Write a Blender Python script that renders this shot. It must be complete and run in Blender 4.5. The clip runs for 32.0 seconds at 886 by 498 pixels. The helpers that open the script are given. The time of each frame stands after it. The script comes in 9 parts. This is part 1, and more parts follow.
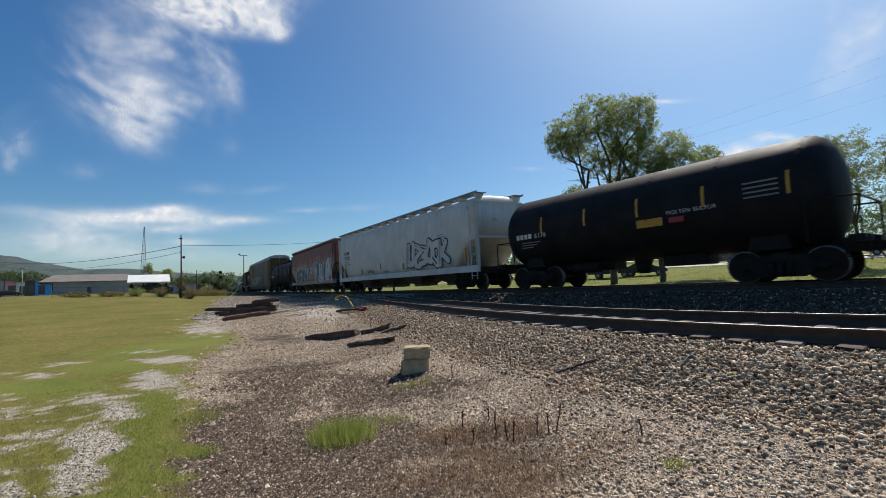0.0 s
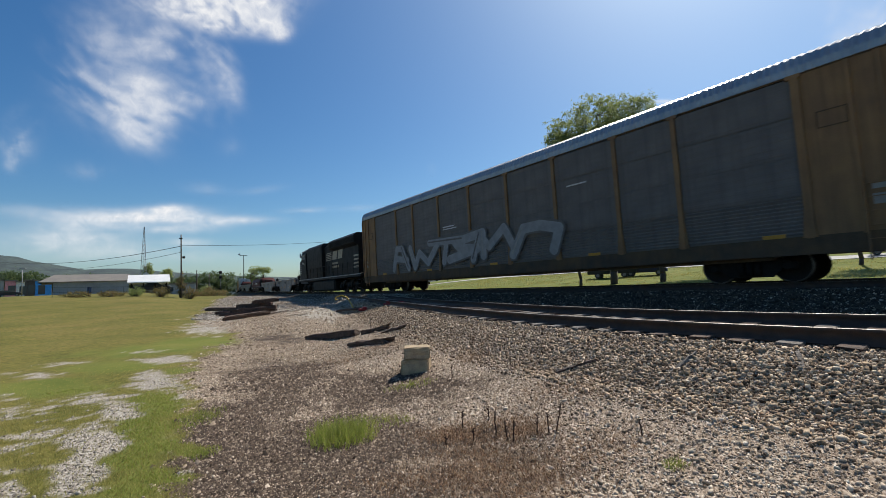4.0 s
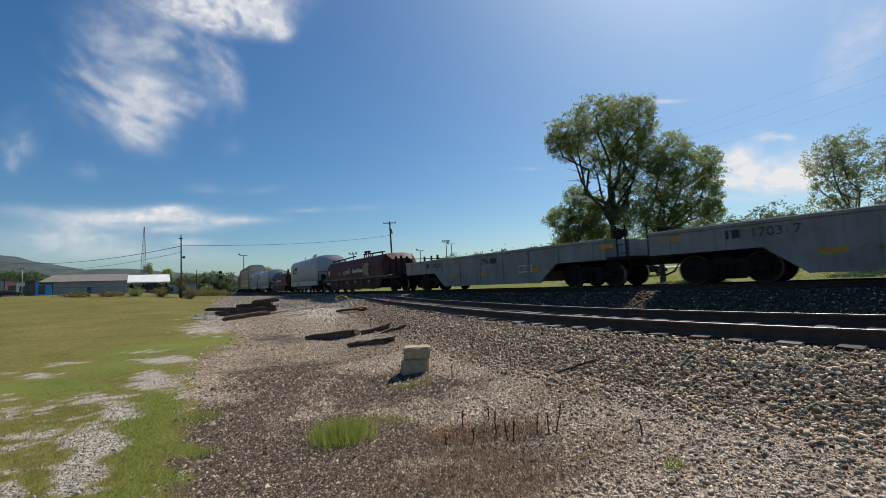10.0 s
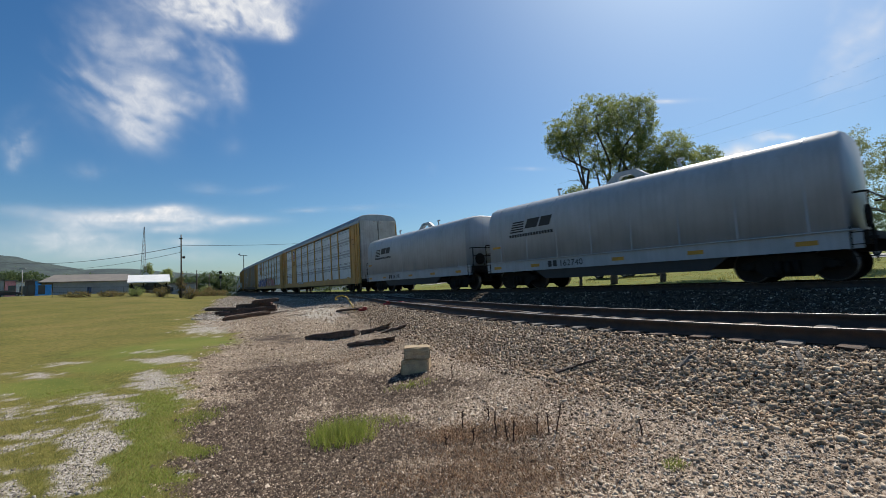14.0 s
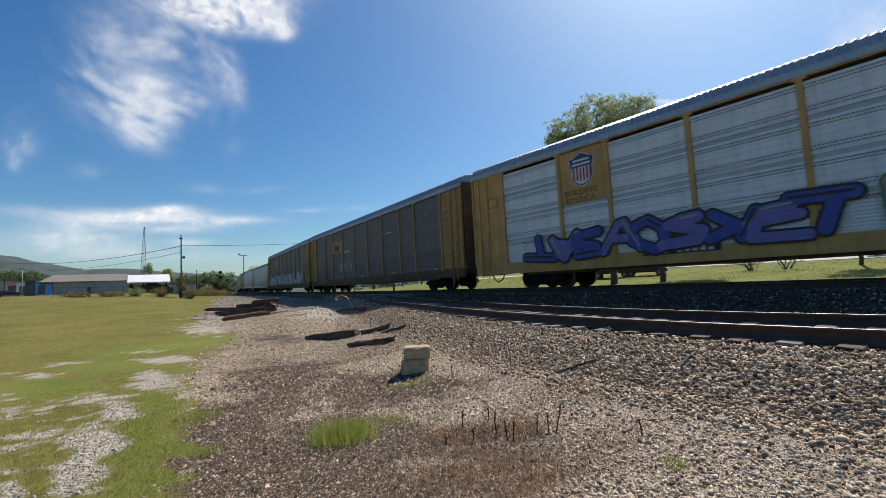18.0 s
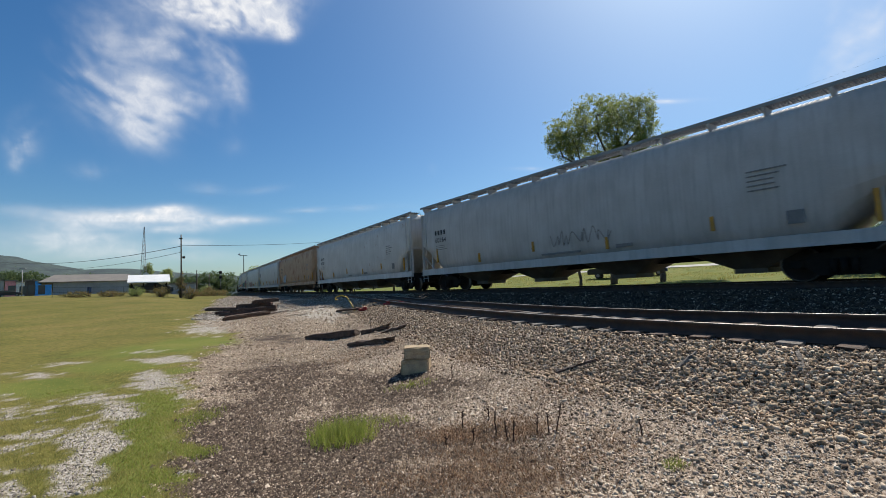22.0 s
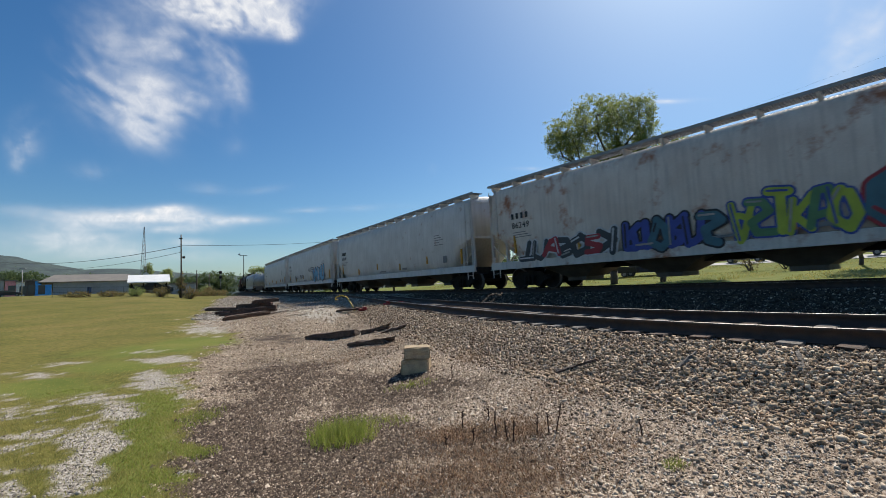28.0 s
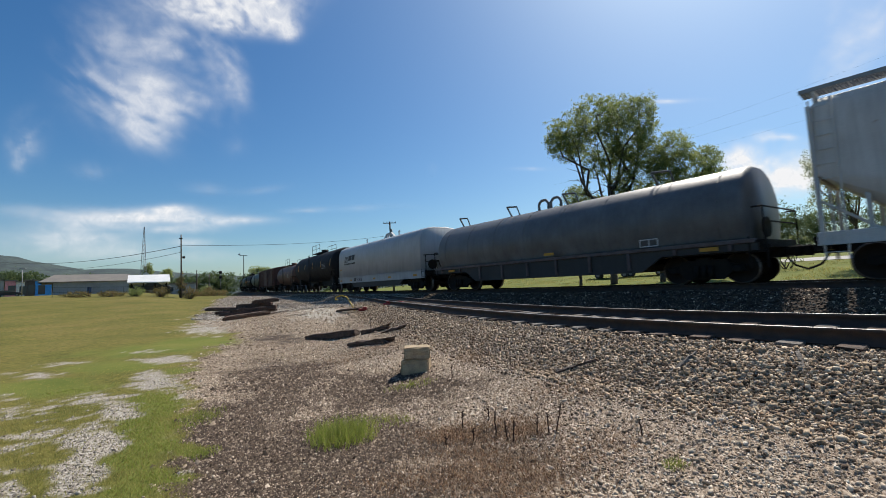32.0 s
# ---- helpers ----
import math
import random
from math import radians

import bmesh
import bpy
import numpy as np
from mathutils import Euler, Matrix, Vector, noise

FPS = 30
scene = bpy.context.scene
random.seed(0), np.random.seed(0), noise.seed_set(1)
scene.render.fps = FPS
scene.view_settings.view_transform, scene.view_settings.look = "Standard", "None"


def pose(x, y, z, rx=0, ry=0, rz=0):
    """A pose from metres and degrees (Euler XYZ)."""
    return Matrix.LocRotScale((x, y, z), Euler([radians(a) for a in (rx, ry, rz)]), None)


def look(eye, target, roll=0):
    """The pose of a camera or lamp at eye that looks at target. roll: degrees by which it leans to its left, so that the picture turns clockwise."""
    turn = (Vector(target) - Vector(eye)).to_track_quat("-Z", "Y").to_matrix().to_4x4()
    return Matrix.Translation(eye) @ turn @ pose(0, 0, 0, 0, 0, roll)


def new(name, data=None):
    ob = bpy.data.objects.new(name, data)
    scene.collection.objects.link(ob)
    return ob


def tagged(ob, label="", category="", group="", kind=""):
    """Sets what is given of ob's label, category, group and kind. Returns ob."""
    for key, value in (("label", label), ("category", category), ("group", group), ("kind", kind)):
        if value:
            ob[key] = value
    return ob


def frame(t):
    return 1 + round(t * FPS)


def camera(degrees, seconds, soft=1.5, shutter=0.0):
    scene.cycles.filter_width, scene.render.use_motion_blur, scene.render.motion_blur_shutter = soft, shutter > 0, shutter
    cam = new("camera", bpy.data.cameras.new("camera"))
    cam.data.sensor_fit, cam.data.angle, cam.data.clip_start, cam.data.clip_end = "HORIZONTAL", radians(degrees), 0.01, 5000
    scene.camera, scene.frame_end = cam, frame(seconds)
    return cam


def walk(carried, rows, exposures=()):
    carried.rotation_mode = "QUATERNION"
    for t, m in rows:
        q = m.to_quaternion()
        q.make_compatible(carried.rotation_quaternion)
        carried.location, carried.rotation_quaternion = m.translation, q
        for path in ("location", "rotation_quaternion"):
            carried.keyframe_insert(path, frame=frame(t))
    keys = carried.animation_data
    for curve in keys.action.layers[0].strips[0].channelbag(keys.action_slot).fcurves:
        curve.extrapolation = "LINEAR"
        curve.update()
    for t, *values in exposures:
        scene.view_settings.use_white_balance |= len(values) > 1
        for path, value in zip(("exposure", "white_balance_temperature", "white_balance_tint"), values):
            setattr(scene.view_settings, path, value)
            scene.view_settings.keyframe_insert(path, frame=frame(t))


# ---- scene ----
# ---- camera: it stands still beside the tracks ----
cam = camera(92.13, 32.0, soft=0.5, shutter=0.1)
EYE = (0.0, 0.0, 1.5)
VIEW = pose(0, 0, 1.5) @ pose(0, 0, 0, 94.82, 0, 0) @ pose(0, 0, 0, 0, 0, -2.537)
walk(cam, [(0.0, VIEW), (32.0, VIEW)], [(0.0, 0.10), (3.0, 0.12), (6.0, 0.13), (7.5, -0.03), (12.0, -0.02), (14.0, 0.06), (16.5, 0.22), (21.0, 0.22), (22.5, 0.15), (32.0, 0.14)])

# ---- world, sun, exposure ----
SUN_EL, SUN_AZ = 50.0, 37.0        # degrees above the horizon, degrees from +y towards +x
world = bpy.data.worlds.new("sky")
scene.world = world
world.use_nodes = True
_nt = world.node_tree
_sky = _nt.nodes.new("ShaderNodeTexSky")
_sky.sky_type = "NISHITA"
_sky.sun_disc = False
_sky.sun_elevation, _sky.sun_rotation = radians(SUN_EL), radians(SUN_AZ)
_sky.altitude, _sky.air_density, _sky.dust_density, _sky.ozone_density = 200, 1.0, 1.4, 1.6
_nt.nodes["Background"].inputs["Strength"].default_value = 0.092
_hs = _nt.nodes.new("ShaderNodeHueSaturation")
_hs.inputs["Saturation"].default_value = 1.33
_nt.links.new(_sky.outputs[0], _hs.inputs["Color"])
_tint = _nt.nodes.new("ShaderNodeMix")
_tint.data_type, _tint.blend_type = "RGBA", "MULTIPLY"
_tint.inputs["Factor"].default_value, _tint.inputs["B"].default_value = 1.0, (0.79, 0.98, 1.055, 1)
_nt.links.new(_hs.outputs[0], _tint.inputs["A"])
_nt.links.new(_tint.outputs["Result"], _nt.nodes["Background"].inputs["Color"])
_sun = bpy.data.lights.new("sun", "SUN")
_sun.energy, _sun.angle, _sun.color = 4.75, radians(0.53), (1.0, 0.93, 0.83)
sun = new("sun", _sun)
_az, _el = radians(SUN_AZ), radians(SUN_EL)
_way = Vector((math.sin(_az) * math.cos(_el), math.cos(_az) * math.cos(_el), math.sin(_el)))
sun.matrix_world = look(_way * 200, (0, 0, 0))
# ---- the plan: the main track's line, its height, the siding and the ground ----
S0, S1, DS = -700.0, 640.0, 0.5
LINE_S = np.arange(S0, S1, DS)
_c = np.clip(LINE_S, -110, 100) / 100
LINE_H = -0.96996 + 0.37718 * _c + np.where(_c < 0, 0.68764 * _c ** 2 + 0.42181 * _c ** 3, 0)
_dx, _dy = np.cos(LINE_H), np.sin(LINE_H)
LINE_X = np.concatenate([[0], np.cumsum((_dx[1:] + _dx[:-1]) * DS / 2)])
LINE_Y = np.concatenate([[0], np.cumsum((_dy[1:] + _dy[:-1]) * DS / 2)])
_i0 = int(np.argmin(abs(LINE_S)))
LINE_X, LINE_Y = LINE_X - LINE_X[_i0], LINE_Y - LINE_Y[_i0] + 25.587
CANT = 0.016
SPEED, GAIN, T_MID = 17.8, 0.0282, 17.5


def rail_z(s):
    """Height of the main track's rail tops."""
    a, b = np.clip(np.asarray(s) / 100, -2, 1), np.clip(np.asarray(s) / 100, -1.2, 1)
    return 1.2037 - 0.26958 * a + 0.58202 * b * b


def on_line(s, u=0.0):
    """Plan place at the distance s along the main track and u to its far side, and the heading there."""
    x, y, h = np.interp(s, LINE_S, LINE_X), np.interp(s, LINE_S, LINE_Y), np.interp(s, LINE_S, LINE_H)
    return x - np.sin(h) * u, y + np.cos(h) * u, h


SIDE_S = np.array([-26, -18, -8, 0, 7.5, 12, 14, 16.5, 20, 60])
SIDE_U = np.array([0, -0.45, -1.75, -3.7, -6.0, -7.35, -8.1, -8.7, -8.6, -8.5])


def siding_u(s):
    """Sideways place of the siding's centre line, which leaves the main track at a turnout."""
    s = np.asarray(s, float)
    return sum(np.interp(s + d, SIDE_S, SIDE_U) for d in (-3, -1.5, 0, 1.5, 3)) / 5


def siding_z(s):
    w = np.clip((np.asarray(s, float) + 26) / 30, 0, 1)
    return rail_z(s) * (1 - w) + 0.9 * w - 0.004 * (w > 0)


def nearest(x, y):
    """Distance along the main track and sideways offset of plan places."""
    x, y = np.ravel(x).astype(float), np.ravel(y).astype(float)
    s, u = np.empty(len(x)), np.empty(len(x))
    for k in range(0, len(x), 4000):
        a, b = x[k:k + 4000, None], y[k:k + 4000, None]
        i = np.argmin((a - LINE_X[None, ::4]) ** 2 + (b - LINE_Y[None, ::4]) ** 2, axis=1) * 4
        h = LINE_H[i]
        ex, ey = x[k:k + 4000] - LINE_X[i], y[k:k + 4000] - LINE_Y[i]
        s[k:k + 4000] = LINE_S[i] + ex * np.cos(h) + ey * np.sin(h)
        u[k:k + 4000] = -ex * np.sin(h) + ey * np.cos(h)
    return s, u


def smooth(a, b, v):
    w = np.clip((v - a) / (b - a), 0, 1)
    return w * w * (3 - 2 * w)


def lattice(x, y, cell, seed=0):
    """Smooth value noise from 0 to 1 on a plan grid."""
    x, y = np.asarray(x, float) / cell, np.asarray(y, float) / cell
    i, j = np.floor(x), np.floor(y)
    fx, fy = x - i, y - j
    fx, fy = fx * fx * (3 - 2 * fx), fy * fy * (3 - 2 * fy)

    def h(a, b):
        v = np.sin(a * 127.1 + b * 311.7 + seed * 74.7) * 43758.5453
        return v - np.floor(v)
    return (h(i, j) * (1 - fx) + h(i + 1, j) * fx) * (1 - fy) + (h(i, j + 1) * (1 - fx) + h(i + 1, j + 1) * fx) * fy


def ground_z(x, y):
    """Height of the ground, with the ballast beds of both tracks."""
    x, y = np.ravel(x).astype(float), np.ravel(y).astype(float)
    s, u = nearest(x, y)
    d, az = np.hypot(x, y), np.degrees(np.arctan2(x, y))
    rise = np.interp(az, [-180, -120, -60, -36, -33, -30.5, -25, -20, 0, 180], [0, 0, 9.5, 9, 5.5, -0.5, -4, -5, -8, -8])
    far = np.clip(1.5 + d * rise / 755, 0.55, 9)
    back = 0.62 + 0.055 * np.clip(u - 10, 0, 110) * smooth(-14, 8, az)
    far = np.where(u > 0, back, far)
    base = far * smooth(9, 70, d)
    base = np.where(u > 4, np.maximum(base, 0.62), base)
    base = base + 0.03 * np.sin(x * 0.9 + 1.3) * np.sin(y * 0.7) * smooth(2, 6, d)
    base = base + 0.34 * np.exp(-((x + 6.8) / 2.6) ** 2 - ((y - 25.0) / 4.5) ** 2)
    bed = rail_z(s) - 0.2 - np.maximum(0, abs(u) - 1.75) * 0.42
    v = u - siding_u(s)
    bed2 = siding_z(s) - 0.205 + 0.03 * smooth(1.3, 1.6, abs(v)) - np.where(v < 0, 0.44 * np.clip(abs(v) - 1.25, 0, 0.95) + 0.17 * np.maximum(0, abs(v) - 2.2), 0.12 * np.maximum(0, abs(v) - 1.35))
    bed2 = np.where(s < -26, -9, bed2)
    z = np.maximum(base, np.maximum(bed, bed2))
    return z


# ---- materials ----
def rgb(c):
    return (*c, 1.0) if len(c) == 3 else c


def mat(name, colour, second=None, rough=0.6, metal=0.0, scale=6.0, fine=60.0, mix=0.5, bump=0.15, vary=0.12, streak=0.0, rust=None, rust_amount=0.0, rust_scale=2.0):
    """Painted or bare surface: two tones at two scales, fine relief, rain streaks and rust."""
    m = bpy.data.materials.new(name)
    m.use_nodes = True
    nt = m.node_tree
    n, l = nt.nodes, nt.links
    bsdf = n["Principled BSDF"]
    tc = n.new("ShaderNodeTexCoord")
    big = n.new("ShaderNodeTexNoise")
    big.inputs["Scale"].default_value, big.inputs["Detail"].default_value = scale, 6
    l.new(tc.outputs["Object"], big.inputs["Vector"])
    small = n.new("ShaderNodeTexNoise")
    small.inputs["Scale"].default_value, small.inputs["Detail"].default_value = fine, 4
    l.new(tc.outputs["Object"], small.inputs["Vector"])
    ramp = n.new("ShaderNodeValToRGB")
    ramp.color_ramp.elements[0].position, ramp.color_ramp.elements[1].position = 0.5 - 0.25 * mix - 0.05, 0.5 + 0.25 * mix + 0.05
    second = second or tuple(min(1, v * 0.72) for v in colour)
    ramp.color_ramp.elements[0].color, ramp.color_ramp.elements[1].color = rgb(second), rgb(colour)
    l.new(big.outputs["Fac"], ramp.inputs[0])
    out = ramp.outputs[0]
    if streak:
        mp = n.new("ShaderNodeMapping")
        mp.inputs["Scale"].default_value = (5.0, 5.0, 0.25)
        l.new(tc.outputs["Object"], mp.inputs["Vector"])
        st = n.new("ShaderNodeTexNoise")
        st.inputs["Scale"].default_value, st.inputs["Detail"].default_value = 1.6, 5
        l.new(mp.outputs[0], st.inputs["Vector"])
        sr = n.new("ShaderNodeMapRange")
        sr.inputs["From Min"].default_value, sr.inputs["From Max"].default_value = 0.45, 0.75
        sr.inputs["To Max"].default_value = streak
        l.new(st.outputs["Fac"], sr.inputs["Value"])
        mx = n.new("ShaderNodeMix")
        mx.data_type = "RGBA"
        l.new(sr.outputs[0], mx.inputs["Factor"])
        l.new(out, mx.inputs["A"])
        mx.inputs["B"].default_value = rgb(tuple(v * 0.45 for v in colour))
        out = mx.outputs["Result"]
    if rust:
        rn = n.new("ShaderNodeTexNoise")
        rn.inputs["Scale"].default_value, rn.inputs["Detail"].default_value, rn.inputs["Roughness"].default_value = rust_scale, 8, 0.65
        l.new(tc.outputs["Object"], rn.inputs["Vector"])
        rr = n.new("ShaderNodeMapRange")
        rr.inputs["From Min"].default_value, rr.inputs["From Max"].default_value = 0.62 - 0.3 * rust_amount, 0.74 - 0.3 * rust_amount
        l.new(rn.outputs["Fac"], rr.inputs["Value"])
        mx = n.new("ShaderNodeMix")
        mx.data_type = "RGBA"
        l.new(rr.outputs[0], mx.inputs["Factor"])
        l.new(out, mx.inputs["A"])
        mx.inputs["B"].default_value = rgb(rust)
        out = mx.outputs["Result"]
    hv = n.new("ShaderNodeHueSaturation")
    vr = n.new("ShaderNodeMapRange")
    vr.inputs["From Min"].default_value, vr.inputs["From Max"].default_value = 0.3, 0.7
    vr.inputs["To Min"].default_value, vr.inputs["To Max"].default_value = 1 - vary, 1 + vary
    l.new(small.outputs["Fac"], vr.inputs["Value"])
    l.new(vr.outputs[0], hv.inputs["Value"])
    l.new(out, hv.inputs["Color"])
    l.new(hv.outputs[0], bsdf.inputs["Base Color"])
    rg = n.new("ShaderNodeMapRange")
    rg.inputs["To Min"].default_value, rg.inputs["To Max"].default_value = max(0.05, rough - 0.12), min(1, rough + 0.12)
    l.new(big.outputs["Fac"], rg.inputs["Value"])
    l.new(rg.outputs[0], bsdf.inputs["Roughness"])
    bsdf.inputs["Metallic"].default_value = metal
    if bump:
        bp = n.new("ShaderNodeBump")
        bp.inputs["Strength"].default_value, bp.inputs["Distance"].default_value = bump, 0.02
        l.new(small.outputs["Fac"], bp.inputs["Height"])
        l.new(bp.outputs[0], bsdf.inputs["Normal"])
    return m


def island_mat(name, colours, rough=0.9, bump=0.3, fine=80.0):
    """Loose pieces in one mesh, each of its own tone."""
    m = bpy.data.materials.new(name)
    m.use_nodes = True
    n, l = m.node_tree.nodes, m.node_tree.links
    bsdf = n["Principled BSDF"]
    ge = n.new("ShaderNodeNewGeometry")
    ramp = n.new("ShaderNodeValToRGB")
    els = ramp.color_ramp.elements
    els[0].color, els[-1].color = rgb(colours[0]), rgb(colours[-1])
    for i, c in enumerate(colours[1:-1], 1):
        els.new(i / (len(colours) - 1)).color = rgb(c)
    l.new(ge.outputs["Random Per Island"], ramp.inputs[0])
    tc = n.new("ShaderNodeTexCoord")
    ns = n.new("ShaderNodeTexNoise")
    ns.inputs["Scale"].default_value, ns.inputs["Detail"].default_value = fine, 3
    l.new(tc.outputs["Object"], ns.inputs["Vector"])
    hv = n.new("ShaderNodeHueSaturation")
    vr = n.new("ShaderNodeMapRange")
    vr.inputs["To Min"].default_value, vr.inputs["To Max"].default_value = 0.7, 1.3
    l.new(ns.outputs["Fac"], vr.inputs["Value"])
    l.new(vr.outputs[0], hv.inputs["Value"])
    l.new(ramp.outputs[0], hv.inputs["Color"])
    l.new(hv.outputs[0], bsdf.inputs["Base Color"])
    bsdf.inputs["Roughness"].default_value = rough
    bsdf.inputs["Specular IOR Level"].default_value = 0.2
    if bump:
        bp = n.new("ShaderNodeBump")
        bp.inputs["Strength"].default_value, bp.inputs["Distance"].default_value = bump, 0.01
        l.new(ns.outputs["Fac"], bp.inputs["Height"])
        l.new(bp.outputs[0], bsdf.inputs["Normal"])
    return m


M = {}
M["rail"] = mat("rail_steel", (0.085, 0.052, 0.038), (0.05, 0.033, 0.026), 0.85, 0.0, 8, 90)
M["rail_top"] = mat("polished_rail", (0.50, 0.47, 0.44), (0.36, 0.32, 0.29), 0.33, 1.0, 9, 120, bump=0.03)
M["tie"] = mat("tie_wood", (0.125, 0.078, 0.053), (0.05, 0.033, 0.025), 0.9, 0, 7, 40, bump=0.6, vary=0.3)
M["tie_grey"] = mat("weathered_tie", (0.22, 0.19, 0.16), (0.10, 0.085, 0.07), 0.95, 0, 6, 45, bump=0.7, vary=0.3)
M["steel_dark"] = mat("dirty_black_steel", (0.011, 0.010, 0.0095), (0.020, 0.017, 0.014), 0.75, 0.1, 4, 50)
M["wheel"] = mat("wheel_steel", (0.032, 0.024, 0.02), (0.02, 0.016, 0.014), 0.75, 0.1, 5, 60)
M["tread"] = mat("wheel_tread", (0.22, 0.2, 0.19), None, 0.45, 1.0, 8, 60, bump=0.02)
M["hopper_white"] = mat("hopper_white_paint", (0.62, 0.605, 0.575), (0.52, 0.50, 0.465), 0.5, 0, 1.1, 30, streak=0.35, rust=(0.30, 0.17, 0.10), rust_amount=0.0, bump=0.04, vary=0.05)
M["hopper_grey"] = mat("hopper_grey_paint", (0.53, 0.525, 0.51), (0.44, 0.43, 0.41), 0.5, 0, 1.1, 30, streak=0.4, bump=0.04, vary=0.05)
M["hopper_rusty"] = mat("hopper_white_rusted", (0.66, 0.61, 0.54), (0.56, 0.49, 0.42), 0.6, 0, 1.0, 30, streak=0.45, rust=(0.33, 0.13, 0.06), rust_amount=0.22, rust_scale=0.9, bump=0.05, vary=0.06)
M["hopper_tan"] = mat("hopper_tan_rust", (0.52, 0.355, 0.22), (0.42, 0.26, 0.15), 0.7, 0, 0.9, 30, streak=0.5, rust=(0.31, 0.14, 0.065), rust_amount=0.3, rust_scale=0.8, bump=0.05)
M["hopper_red"] = mat("hopper_tan_red", (0.40, 0.27, 0.17), (0.33, 0.17, 0.10), 0.7, 0, 0.9, 30, streak=0.4, rust=(0.24, 0.055, 0.03), rust_amount=0.5, rust_scale=0.6, bump=0.05)
M["tank_black"] = mat("tank_black_paint", (0.008, 0.008, 0.0095), (0.016, 0.014, 0.014), 0.7, 0, 1.5, 40, streak=0.2, bump=0.03)
M["tank_brown"] = mat("tank_brown_grime", (0.12, 0.06, 0.04), (0.07, 0.035, 0.025), 0.6, 0, 1.5, 40, streak=0.3, bump=0.05)
M["coil_red"] = mat("oxide_red_paint", (0.115, 0.028, 0.022), (0.075, 0.02, 0.017), 0.6, 0, 1.3, 40, streak=0.35, bump=0.05)
M["coil_grey"] = mat("coil_dark_grey", (0.15, 0.15, 0.15), (0.10, 0.098, 0.095), 0.5, 0, 1.3, 40, streak=0.4, bump=0.05)
M["coil_white"] = mat("coil_pale_grey", (0.42, 0.445, 0.465), (0.35, 0.37, 0.385), 0.5, 0, 1.2, 40, streak=0.3, bump=0.04, vary=0.05)
M["gon_grey"] = mat("gondola_grey", (0.31, 0.295, 0.275), (0.22, 0.20, 0.18), 0.65, 0, 1.3, 40, streak=0.5, rust=(0.2, 0.11, 0.06), rust_amount=0.08, bump=0.06)
M["rack_yellow"] = mat("autorack_yellow", (0.58, 0.335, 0.095), (0.44, 0.24, 0.07), 0.6, 0, 1.4, 40, streak=0.45, bump=0.05)
M["rack_brown"] = mat("autorack_faded_brown", (0.30, 0.17, 0.07), (0.2, 0.11, 0.05), 0.7, 0, 1.4, 40, streak=0.5, bump=0.05)
M["rack_dull"] = mat("autorack_dull_yellow", (0.42, 0.25, 0.075), (0.30, 0.17, 0.055), 0.7, 0, 1.2, 40, streak=0.6, rust=(0.16, 0.09, 0.05), rust_amount=0.12, rust_scale=1.2, bump=0.05)
M["galv"] = mat("galvanised_panel", (0.72, 0.735, 0.745), (0.60, 0.615, 0.63), 0.5, 0.1, 1.2, 50, streak=0.3, bump=0.05, vary=0.06)
M["galv_dark"] = mat("grimy_panel", (0.155, 0.138, 0.125), (0.11, 0.097, 0.088), 0.6, 0.0, 1.2, 50, streak=0.4, bump=0.05)
M["roof_metal"] = mat("rack_roof", (0.42, 0.42, 0.43), (0.33, 0.33, 0.335), 0.42, 0.6, 1.4, 50, streak=0.2, bump=0.04)
M["loco_black"] = mat("locomotive_black", (0.007, 0.007, 0.0072), (0.012, 0.011, 0.0105), 0.6, 0, 2.0, 50, streak=0.25, bump=0.03)
M["white_mark"] = mat("white_stencil", (0.66, 0.66, 0.64), None, 0.6, 0, 4, 60, bump=0)
M["black_mark"] = mat("black_stencil", (0.03, 0.03, 0.032), None, 0.6, 0, 4, 60, bump=0)
M["yellow_mark"] = mat("reflector_yellow", (0.58, 0.28, 0.02), None, 0.4, 0, 4, 60, bump=0)
M["stone"] = island_mat("ballast_stone", [(0.08, 0.052, 0.034), (0.38, 0.277, 0.176), (0.53, 0.41, 0.28), (0.20, 0.126, 0.076), (0.70, 0.575, 0.425), (0.10, 0.066, 0.043), (0.43, 0.322, 0.208)])
M["gravel_pale"] = island_mat("pale_gravel", [(0.38, 0.335, 0.28), (0.22, 0.185, 0.145), (0.58, 0.53, 0.46), (0.14, 0.113, 0.085), (0.48, 0.44, 0.38)])
M["blade"] = island_mat("grass_blade", [(0.15, 0.155, 0.038), (0.21, 0.195, 0.053), (0.28, 0.23, 0.08), (0.12, 0.137, 0.031)], 0.7, 0)
M["blade_green"] = island_mat("fresh_grass", [(0.15, 0.195, 0.031), (0.22, 0.245, 0.046), (0.125, 0.16, 0.025), (0.28, 0.265, 0.08)], 0.6, 0)
M["straw"] = island_mat("dry_straw", [(0.28, 0.21, 0.12), (0.36, 0.29, 0.18), (0.20, 0.13, 0.08)], 0.9, 0)
M["leaf"] = island_mat("tree_leaf", [(0.095, 0.125, 0.038), (0.15, 0.18, 0.058), (0.22, 0.235, 0.092), (0.115, 0.145, 0.045)], 0.55, 0)
M["leaf_far"] = island_mat("far_foliage", [(0.045, 0.075, 0.03), (0.07, 0.10, 0.04), (0.10, 0.125, 0.05)], 0.8, 0)
M["bark"] = mat("bark", (0.10, 0.08, 0.06), (0.05, 0.04, 0.03), 0.95, 0, 5, 25, bump=0.8)
M["pole_wood"] = mat("pole_wood", (0.13, 0.10, 0.08), (0.07, 0.055, 0.045), 0.9, 0, 4, 40, bump=0.4)
